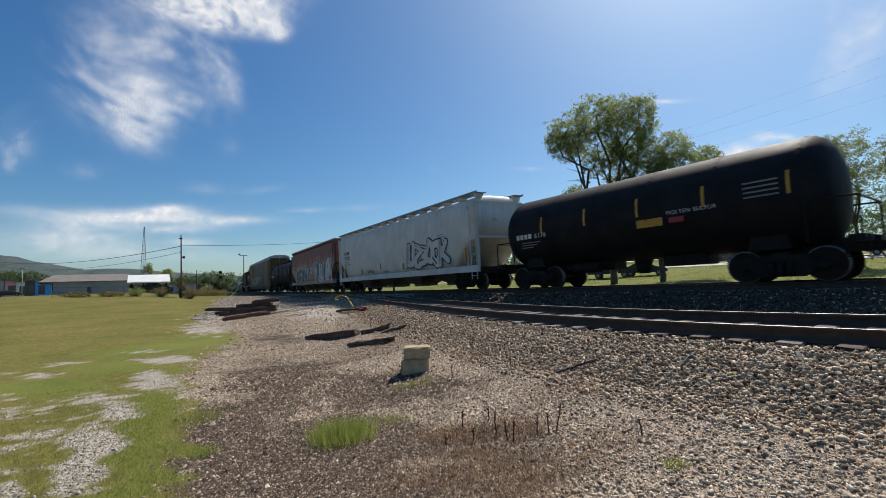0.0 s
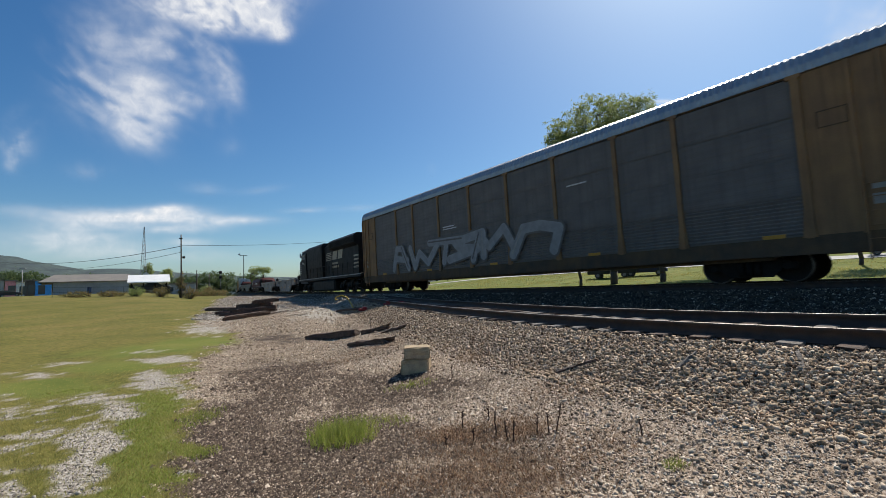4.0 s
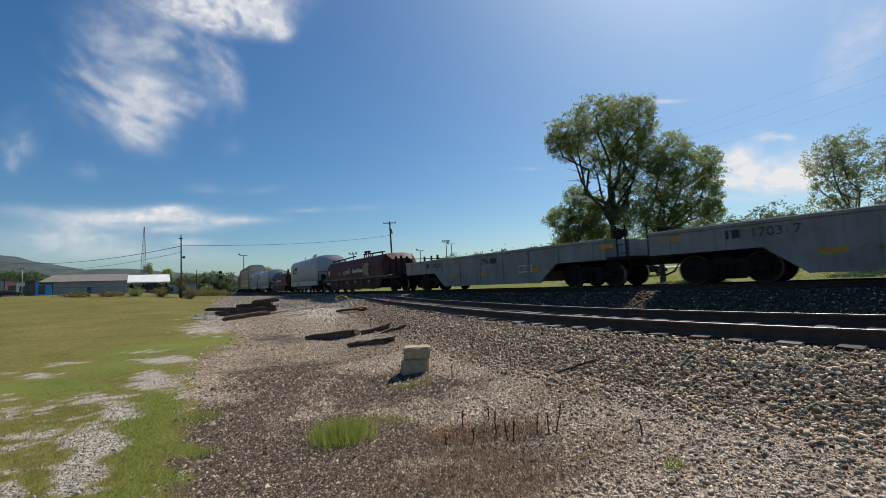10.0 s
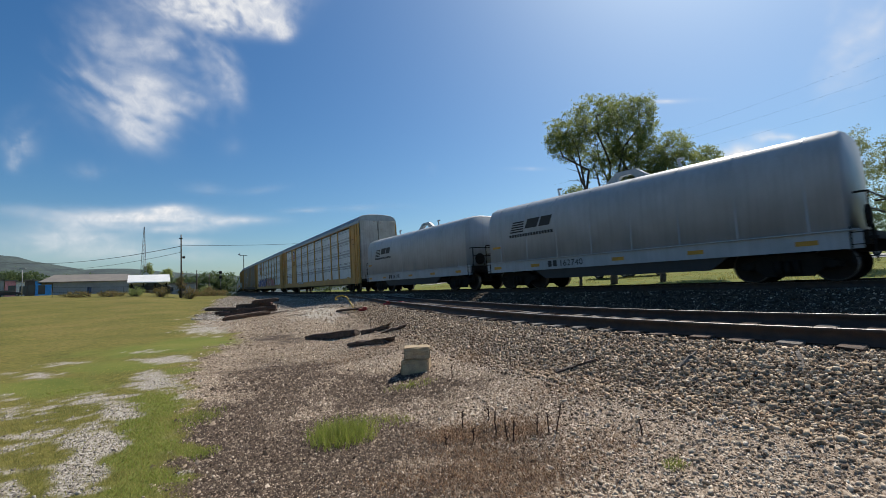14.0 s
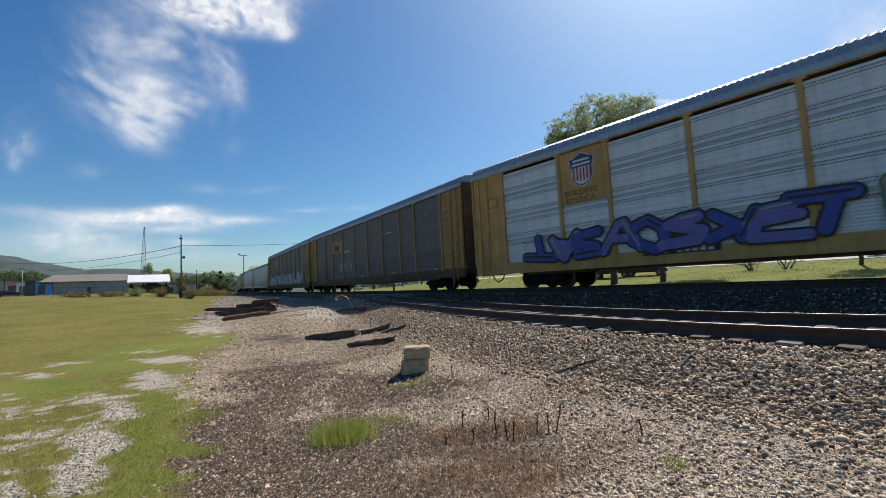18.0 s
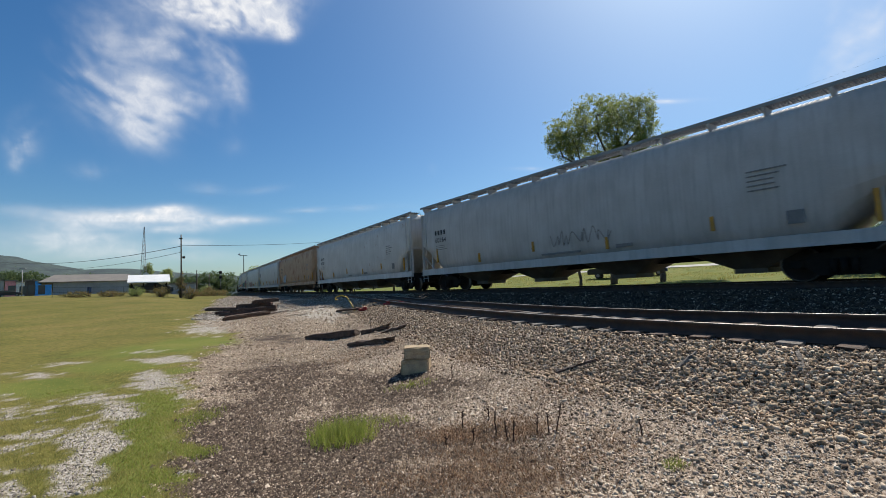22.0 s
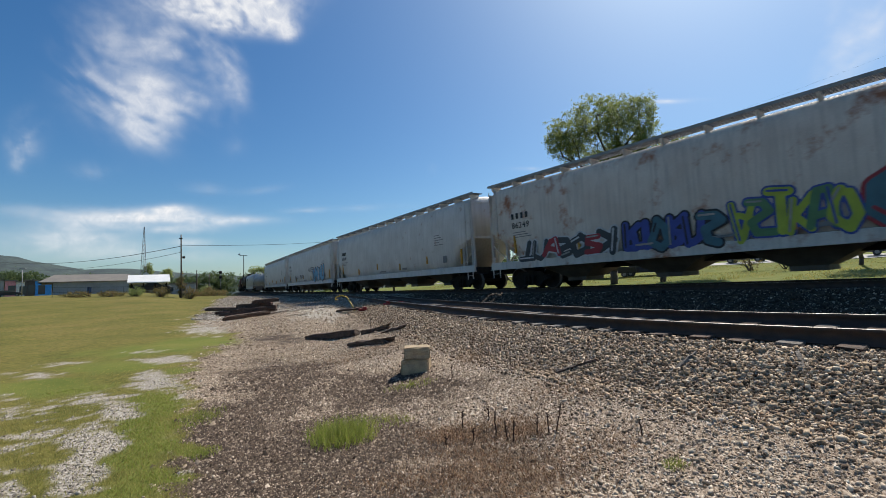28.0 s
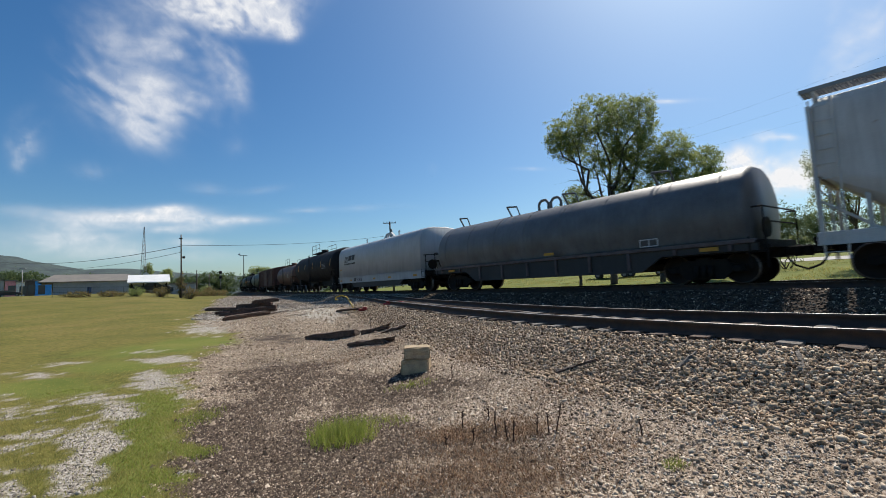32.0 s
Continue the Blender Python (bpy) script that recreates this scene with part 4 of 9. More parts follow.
def tank_car(front, back, label, r, zc, paint, number="", words="", band=None, dome=True):
    car, h = car_base("tank_car", label, front, back, "tank car")
    a = h - 0.85
    bm = bmesh.new()
    n = 40
    prof = [(-a, 0.02), (-a + 0.04, r * 0.42), (-a + 0.13, r * 0.70), (-a + 0.30, r * 0.90), (-a + 0.5, r * 0.985), (-a + 0.62, r)]
    prof += [(x, r) for x in np.linspace(-a + 2.4, a - 2.4, 5)] + [(-x, q) for x, q in prof[::-1]]
    loft(bm, [[(x, q * math.cos(k * math.tau / n), zc + q * math.sin(k * math.tau / n)) for k in range(n)] for x, q in prof], True, True)
    part("tank", fixed(bm), paint, car)
    bm = bmesh.new()
    for x in np.linspace(-a + 0.7, a - 0.7, 6):
        n2 = 40
        loft(bm, [[(x + d, (r + 0.012) * math.cos(k * math.tau / n2), zc + (r + 0.012) * math.sin(k * math.tau / n2)) for k in range(n2)] for d in (-0.04, 0.04)], False, True)
    part_each("weld_band", fixed(bm), paint, car)
    for k in (-1, 1):
        bm = bmesh.new()
        x0, x1 = sorted((k * (h - 0.35), k * (h - 3.4)))
        box(bm, x0, x1, -0.34, 0.34, 0.72, 1.08)
        x0, x1 = sorted((k * (h - 0.45), k * (h - 0.75)))
        box(bm, x0, x1, -1.5, 1.5, 0.95, 1.12)
        prism(bm, [(k * (h - 2.9), 0.9), (k * (h - 1.9), 0.9), (k * (h - 2.0), zc - r * 0.75), (k * (h - 2.8), zc - r * 0.75)], -1.15, 1.15)
        part("bolster", fixed(bm), M["steel_dark"], car)
        bm = bmesh.new()
        for y in (-1.45, 1.45):
            bent(bm, [(k * (h - 0.5), y, 1.1), (k * (h - 0.5), y, 2.05), (k * (h - 1.5), y, 2.05), (k * (h - 1.5), y, 1.0)], 0.025)
        bent(bm, [(k * (h - 0.5), -1.45, 2.05), (k * (h - 0.5), 1.45, 2.05)], 0.025)
        part("end_rail", bm, M["steel_dark"], car)
        ladder(car, k * (h - 0.6), -1.5, 0.5, 1.1, 0.42, "x", M["steel_dark"], 3)
        add_truck(car, k * (h - 2.2))
    add_couplers(car, h)
    bm = bmesh.new()
    box(bm, -h + 4.2, -0.9, -0.45, 0.45, 0.62, zc - r * 0.9, 0.04)
    box(bm, 0.9, h - 4.2, -0.45, 0.45, 0.62, zc - r * 0.9, 0.04)
    rod(bm, (-2.4, -0.75, 0.75), (-1.3, -0.75, 0.75), 0.2, 12)
    part_each("brake_gear", fixed(bm), M["steel_dark"], car)
    bm = bmesh.new()
    rod(bm, (0, 0, zc - r + 0.05), (0, 0, 0.42), 0.34, 12, 0.2)
    part("bottom_outlet", fixed(bm), M["steel_dark"], car)
    if dome:
        bm = bmesh.new()
        box(bm, -1.5, 1.5, -0.85, 0.85, zc + r - 0.02, zc + r + 0.05)
        rod(bm, (0.35, 0, zc + r), (0.35, 0, zc + r + 0.36), 0.36, 16)
        rod(bm, (-0.7, 0.1, zc + r), (-0.7, 0.1, zc + r + 0.28), 0.14, 10)
        rod(bm, (1.2, -0.1, zc + r), (1.2, -0.1, zc + r + 0.22), 0.12, 10)
        part("manway", fixed(bm), paint, car, "black manway with valves")
        bm = bmesh.new()
        for y in (-0.85, 0.85):
            for z in (zc + r + 0.45, zc + r + 0.85):
                bent(bm, [(-1.5, y, z), (1.5, y, z)], 0.02)
            for x in (-1.5, 0, 1.5):
                rod(bm, (x, y, zc + r - 0.12), (x, y, zc + r + 0.86), 0.022, 5)
        part("guard_rail", bm, M["steel_dark"], car)
        ladder(car, 0.0, -r - 0.10, 0.45, zc + r - 0.2, 0.42, "x", M["steel_dark"], 10)

    def side_y(z):
        return -math.sqrt(max(0.01, r * r - (z - zc) ** 2)) - 0.012
    for x in np.linspace(-a + 2.3, a - 0.9, 5):
        bm = bmesh.new()
        z0 = zc - 0.12
        loft(bm, [[(x + s * 0.04, side_y(z) + d, z) for s, d in ((-1, 0), (1, 0), (1, 0.02), (-1, 0.02))] for z in np.linspace(z0, z0 + 0.62, 5)])
        part("reflector", fixed(bm), M["yellow_mark"], car)
    xm = -a + 0.95
    if number:
        bars(car, [(xm + 0.22 * i, zc - 0.32, 0.16, 0.2) for i in range(4)], M["white_mark"], side_y(zc) - 0.004, "reporting_mark")
        text_part(car, number, 0.28, xm + 0.98, zc - 0.32, side_y(zc - 0.2) - 0.012, M["white_mark"], "car_number", 1.1)
        bars(car, [(xm + 0.3, zc - 0.5 - 0.1 * i, 1.0 - 0.2 * i, 0.035) for i in range(3)], M["grey_mark"], side_y(zc) - 0.003, "stencil")
    if words:
        text_part(car, words, 0.17, 1.65, zc - 0.2, side_y(zc - 0.1) - 0.012, M["white_mark"], "lettering", 1.12)
    bars(car, [(a - (1.9 if words else 3.6), zc + (0.3 if words else 0.1) - 0.13 * i, 1.2 if not words else 0.8, 0.045) for i in range(4)], M["grey_mark"], side_y(zc) - 0.004, "stencil")
    if band:
        bars(car, [(0.65, zc - 0.5, 0.85, 0.26)], M["yellow_mark"], side_y(zc - 0.36) - 0.012, "placard")
        bars(car, [(1.7, zc - 0.46, 0.45, 0.17)], band, side_y(zc - 0.36) - 0.012, "placard")
    return car


def rack_panel_mesh(w, hgt, pierced, low):
    """Pressed side panel: shallow long ribs and, on the pierced kind, bands of small round holes."""
    bm = bmesh.new()
    n = 10 if low else 5
    d = 0.022 if low else (0.010 if pierced else 0.005)
    pts = []
    for i in range(n):
        z, q = i * hgt / n, hgt / n
        pts += [(0.0, z), (0.0, z + q * 0.4), (-d, z + q * 0.52), (-d, z + q * 0.88)]
    pts.append((0.0, hgt))
    a = [bm.verts.new((0.0, y, z)) for y, z in pts]
    b = [bm.verts.new((w, y, z)) for y, z in pts]
    for i in range(len(pts) - 1):
        bm.faces.new((a[i], a[i + 1], b[i + 1], b[i]))
    bm.faces.new([bm.verts.new((x, 0.03, z)) for x, z in ((0, 0), (w, 0), (w, hgt), (0, hgt))])
    if pierced:
        rows = (0.14, 0.23, 0.80, 0.89) if not low else (0.86, 0.92)
        m = int(w / 0.085)
        for k, t in enumerate(rows):
            for i in range(m):
                x, z, q = (i + 0.5 + 0.5 * (k % 2) - 0.25) * w / m, t * hgt, 0.024
                f = bm.faces.new([bm.verts.new((x + q * math.cos(c), -d - 0.003, z + q * math.sin(c))) for c in (0.0, -1.05, -2.09, -3.14, -4.19, -5.24)])
                f.material_index = 1
    me = bpy.data.meshes.new("panel")
    bm.to_mesh(me)
    bm.free()
    return me


def panel_of(w, hgt, material, low=False):
    key = ("panel", round(w, 2), round(hgt, 2), material.name, low)
    if key not in CACHE:
        me = rack_panel_mesh(w, hgt, material is M["galv"], low)
        me.materials.append(material)
        me.materials.append(M["hole"])
        CACHE[key] = me
    return CACHE[key]


def autorack(front, back, label, frame_paint, panel, logo="", tags=(), rows=4, roof=None):
    car, h = car_base("autorack", label, front, back, "autorack")
    roof = roof or M["roof_metal"]
    xe, w, zt = h - 0.42, 1.52, 5.28
    bm = bmesh.new()
    box(bm, -xe, xe, -w + 0.06, w - 0.06, 0.86, 1.02)
    box(bm, -xe + 2.9, xe - 2.9, -w + 0.2, w - 0.2, 0.60, 0.86)
    for k in (-1, 1):
        x0, x1 = sorted((k * (xe - 2.9), k * (xe - 4.2)))
        prism(bm, [(k * (xe - 2.9), 0.86), (k * (xe - 2.9), 0.6), (k * (xe - 2.4), 0.86)], -w + 0.2, w - 0.2)
    part("underframe", fixed(bm), M["rack_sill"], car)
    for k in (-1, 1):
        bm = bmesh.new()
        box(bm, -xe, xe, k * w - 0.05, k * w + 0.05, 0.70, 1.16)
        box(bm, -xe, xe, k * w - 0.04, k * w + 0.04, zt - 0.06, zt)
        part("side_rail", bm, frame_paint if panel is M["galv"] else M["rack_sill"], car)
    bm = bmesh.new()
    sec = [(1.58, zt - 0.02), (1.58, zt + 0.16), (1.46, zt + 0.42), (1.15, zt + 0.58), (0.6, zt + 0.66), (0, zt + 0.68)]
    ring = sec + [(-y, z) for y, z in sec[-2::-1]]
    xs = np.linspace(-xe, xe, 321)
    rings = []
    for i, x in enumerate(xs):
        d = 0.032 if i % 2 else 0.0
        rings.append([(x, y * (1 + d * 0.5), z + (d if z > zt + 0.1 else 0)) for y, z in ring])
    loft(bm, rings, True, False)
    part("roof", fixed(bm), roof, car, "ribbed metal roof")
    ends = 1.95
    for k in (-1, 1):
        for y in (-1, 1):
            bm = bmesh.new()
            x0, x1 = sorted((k * xe, k * (xe - ends)))
            box(bm, x0, x1, y * w - 0.03, y * w + 0.03, 1.16, zt - 0.06)
            part("end_panel", bm, frame_paint, car)
            for q in (0.02, 0.42, 0.95, ends - 0.06):
                c = k * (xe - q)
                bm = bmesh.new()
                box(bm, c - 0.05, c + 0.05, y * (w + 0.035) - 0.045, y * (w + 0.035) + 0.045, 1.12, zt - 0.06)
                part("end_post", bm, frame_paint, car)
        skin = M["rack_door"] if panel is M["galv"] else M["rack_sill"]
        for y in (-1, 1):
            bm = bmesh.new()
            y0, y1 = sorted((y * 0.03, y * 1.46))
            x0, x1 = sorted((k * xe, k * (xe + 0.10)))
            box(bm, x0, x1, y0, y1, 1.02, zt + 0.2, 0.03)
            leaf = part("end_door", fixed(bm), skin, car)
            for z in (1.6, 2.6, 3.6, 4.6):
                bm = bmesh.new()
                x2 = sorted((k * (xe + 0.10), k * (xe + 0.14)))
                box(bm, *x2, y0 + 0.05 * (y > 0), y1 - 0.05, z, z + 0.1)
                part("door_rib", bm, skin, leaf)
        ladder(car, k * (xe - 0.7), -w - 0.12, 0.5, 2.4, 0.42, "x", frame_paint, 6)
        add_truck(car, k * (h - 3.9))
    x0, x1 = -xe + ends, xe - ends
    wide = np.array([1.12, 0.76, 1, 1, 1, 1, 1, 0.76, 1.12])
    cols = len(wide)
    xb = x0 + (x1 - x0) * np.concatenate([[0], np.cumsum(wide)]) / wide.sum()
    rh = (zt - 0.06 - 1.16) / rows
    for i in range(cols + 1):
        x = float(xb[i])
        bm = bmesh.new()
        box(bm, x - 0.07, x + 0.07, -w - 0.085, -w + 0.03, 1.10, zt - 0.03)
        box(bm, x - 0.16, x + 0.16, -w - 0.088, -w + 0.02, zt - 0.12, zt - 0.02)
        prism(bm, [(x - 0.15, 1.12), (x + 0.15, 1.12), (x + 0.07, 1.95), (x - 0.07, 1.95)], -w - 0.065, -w - 0.01)
        part("post", fixed(bm), frame_paint, car)
    logo_col = {"shield": 1, "shield_half": 1, "mark": 2}.get(logo, -1)
    for r_ in range(rows):
        bm = bmesh.new()
        box(bm, x0, x1, -w + 0.012, -w + 0.04, 1.16 + rh * r_ - 0.12, 1.16 + rh * r_ + 0.12)
        part("belt_rail", bm, M["roof_metal"] if panel is M["galv"] else panel, car)
    gap = 0.13 if panel is M["galv"] else 0.035
    for i in range(cols):
        for r_ in range(rows):
            if i == logo_col and (logo == "shield" or logo == "shield_half" and r_ >= 2):
                continue
            place("panel", panel_of(float(xb[i + 1] - xb[i]) - 0.15, rh - gap, panel, r_ == 0), None, car, at=pose(float(xb[i]) + 0.075, -w - 0.005 - 0.012 * (r_ % 2), 1.16 + rh * r_ + 0.015))
    bm = bmesh.new()
    for i in range(cols):
        box(bm, float(xb[i]) + 0.08, float(xb[i + 1]) - 0.08, w - 0.02, w + 0.02, 1.32, zt - 0.12)
        box(bm, float(xb[i]) - 0.07, float(xb[i]) + 0.07, w - 0.03, w + 0.08, 1.12, zt - 0.06)
    part("far_side", bm, panel, car)
    y = -w - 0.045
    if logo in ("shield", "shield_half"):
        xa, cw = float(xb[1]), float(xb[2] - xb[1])
        bm = bmesh.new()
        box(bm, xa + 0.07, xa + cw - 0.07, y, -w + 0.02, 1.16 + (rh * 2 if logo == "shield_half" else 0), zt - 0.1)
        part("logo_panel", bm, frame_paint, car)
        cx, cz = xa + cw / 2, 1.16 + rh * 3.25
        shape = [(-0.42, -0.36), (-0.28, -0.55), (0, -0.66), (0.28, -0.55), (0.42, -0.36), (0.46, 0.05), (0.52, 0.38), (0.34, 0.42), (0, 0.58), (-0.34, 0.42), (-0.52, 0.38), (-0.46, 0.05)]
        for nm, q, col, d in (("emblem_rim", 1.06, M["white_mark"], 0.004), ("emblem", 1.0, paint_chip("emblem_blue", (0.05, 0.07, 0.2)), 0.008)):
            bm = bmesh.new()
            prism(bm, [(cx + p[0] * q, cz + p[1] * q) for p in shape], y + 0.01, y - d)
            part(nm, fixed(bm), col, car)
        bm = bmesh.new()
        prism(bm, [(cx + p[0] * 0.93, cz + min(p[1] * 0.93, 0.06)) for p in shape[:6] + [(0.46, 0.06), (-0.46, 0.06), (-0.46, 0.05)]], y, y - 0.012)
        part("emblem_field", fixed(bm), M["white_mark"], car)
        bars(car, [(cx - 0.36 + 0.14 * i, cz - 0.42 + 0.04 * abs(i - 2.5) - 0.08, 0.065, 0.50) for i in range(6)], paint_chip("emblem_red", (0.35, 0.03, 0.03)), y - 0.014, "emblem_stripe")
        bars(car, [(cx - 0.34, cz + 0.27, 0.68, 0.08), (cx - 0.38, cz + 0.12, 0.76, 0.08)], M["white_mark"], y - 0.014, "emblem_bar")
        text_part(car, "BUILDING", 0.30, cx - 0.80, 1.16 + rh * 2.30, y - 0.006, M["rack_text"], "lettering", 1.05)
        text_part(car, "AMERICA", 0.30, cx - 0.80, 1.16 + rh * 2.03, y - 0.006, M["rack_text"], "lettering", 1.05)
    elif logo == "mark":
        xa, cw = float(xb[2]) + 0.07, (float(xb[3] - xb[2]) - 0.14) / 1.35
        bm = bmesh.new()
        box(bm, xa, xa + cw * 1.35, y - 0.05, -w + 0.02, 1.16 + rh * 2.2, 1.16 + rh * 3.15)
        part("logo_panel", bm, frame_paint, car)
        bm = bmesh.new()
        cx, cz = xa + cw * 0.67, 1.16 + rh * 2.6
        prism(bm, [(cx - 0.6, cz - 0.22), (cx - 0.1, cz - 0.22), (cx - 0.05, cz + 0.22), (cx - 0.6, cz + 0.22)], y - 0.05, y - 0.058)
        prism(bm, [(cx + 0.05, cz - 0.22), (cx + 0.5, cz - 0.22), (cx + 0.55, cz + 0.22), (cx + 0.0, cz + 0.22)], y - 0.05, y - 0.058)
        part("emblem", fixed(bm), M["black_mark"], car)
    bars(car, [(float(xb[3]) + 0.4, 3.4, 1.0, 0.06), (float(xb[3]) + 0.4, 3.28, 1.2, 0.05), (float(xb[6]) + 0.6, 3.9, 0.9, 0.05)], M["white_mark"], y, "stencil")
    if panel is M["galv"]:
        bars(car, [(float(xb[2]) + 1.0, 1.0, 2.3, 0.26)], M["black_mark"], -w - 0.056, "number_plate")
        bars(car, [(float(xb[2]) + 1.2 + 0.22 * i, 1.04, 0.15, 0.18) for i in range(9) if i != 3], M["white_mark"], -w - 0.064, "reporting_mark")
    for k in (-1, 1):
        q = k * (xe - 1.3)
        bars(car, [(q - 0.3, 3.75, 0.6, 0.03), (q - 0.3, 4.15, 0.6, 0.03), (q - 0.3, 3.78, 0.03, 0.37), (q + 0.27, 3.78, 0.03, 0.37)], M["rack_sill"], -w - 0.034, "placard_frame")
        bars(car, [(k * (xe - 0.66) - 0.12, 1.75, 0.24, 0.24), (k * (xe - 0.66) - 0.12, 2.1, 0.24, 0.12)], M["dull_white"], -w - 0.034, "stencil")
    for x in np.linspace(x0 + 1, x1 - 1, 5):
        bars(car, [(x, 1.16, 0.5, 0.10)], M["yellow_mark"], -w - 0.056, "reflector")
    for t in tags:
        (graffiti if t[0] == "g" else scrawl)(car, *t[1:])
    add_couplers(car, h)
    return car
def gondola(front, back, label, number):
    """Low coil-carrying gondola, its belly hung between the trucks."""
    car, h = car_base("gondola", label, front, back, "gondola car")
    xe, y = h - 0.35, 1.5
    xf = h - 1.15
    out = [(-xe, 1.72), (-xe, 0.98), (-xe + 3.0, 0.98), (-xe + 3.9, 0.25), (xf - 3.1, 0.25), (xf - 2.2, 0.98), (xf, 0.98), (xf, 1.72)]
    for k in (-1, 1):
        bm = bmesh.new()
        prism(bm, out, k * y - 0.06, k * y + 0.06)
        part("side_wall", fixed(bm), M["gon_grey"], car)
        bm = bmesh.new()
        box(bm, -xe, xf, k * y - 0.11, k * y + 0.11, 1.60, 1.72, 0.02)
        for x in np.linspace(-xe + 0.6, xf - 0.5, 9):
            z0 = 0.4 if abs(x) < xe - 3.9 else 1.02
            box(bm, x - 0.05, x + 0.05, k * y - 0.10, k * y + 0.10, z0, 1.6)
        part_each("top_chord", fixed(bm), M["gon_grey"], car)
        bm = bmesh.new()
        box(bm, *((xf - 0.12, xf) if k > 0 else (-xe, -xe + 0.12)), -y, y, 0.98, 1.72)
        part("end_wall", bm, M["gon_grey"], car)
    bm = bmesh.new()
    box(bm, -xe, xf, -y + 0.06, y - 0.06, 0.94, 1.06)
    box(bm, -h + 0.4, h - 0.4, -0.33, 0.33, 0.70, 1.0)
    for k in (-1, 1):
        box(bm, *sorted((k * (xf - 0.05), k * (h - 0.3))), -1.45, 1.45, 0.95, 1.05)
    part("floor", bm, M["steel_dark"], car)
    bm = bmesh.new()
    for x in (xf + 0.2, xf + 0.55):
        rod(bm, (x, -1.1, 1.0), (x, -1.1, 2.15), 0.03, 6)
    box(bm, xf + 0.15, xf + 0.6, -1.2, -1.0, 1.75, 2.0)
    rod(bm, (xf + 0.38, -1.26, 1.85), (xf + 0.38, -1.20, 1.85), 0.20, 14)
    bent(bm, [(-xe - 0.1, -1.4, 1.0), (-xe - 0.1, -1.4, 2.0), (-xe - 0.1, 1.4, 2.0), (-xe - 0.1, 1.4, 1.0)], 0.025)
    part_each("brake_fitting", fixed(bm), M["steel_dark"], car)
    for k in (-1, 1):
        ladder(car, k * (h - 0.5), -1.48, 0.45, 1.6, 0.4, "x", M["steel_dark"], 4)
        add_truck(car, k * (h - 2.25))
    add_couplers(car, h)
    yy = -y - 0.066
    bars(car, [(-xe + 2.05, 1.28, 0.2, 0.24), (-xe + 2.32, 1.28, 0.2, 0.24)], M["black_mark"], yy, "reporting_mark")
    text_part(car, number, 0.34, -xe + 2.75, 1.28, yy - 0.004, M["black_mark"], "car_number", 1.1)
    bars(car, [(-0.2, 1.22 + 0.055 * i, 0.55 - 0.03 * i, 0.03) for i in range(5)] + [(0.42, 1.22, 0.42, 0.24)], M["black_mark"], yy, "emblem")
    bars(car, [(2.2, 0.72, 0.75, 0.04), (2.2, 0.98, 0.75, 0.04), (2.2, 0.72, 0.04, 0.3), (2.93, 0.72, 0.04, 0.3), (2.55, 0.72, 0.04, 0.3)], M["white_mark"], yy, "stencil_frame")
    for x in (-xe + 0.4, -2.9, -0.4, 2.9, xe - 1.0):
        bars(car, [(x, 0.7 if abs(x) < 3 else 1.36, 0.55, 0.15)], M["yellow_mark"], yy, "reflector")
    return car


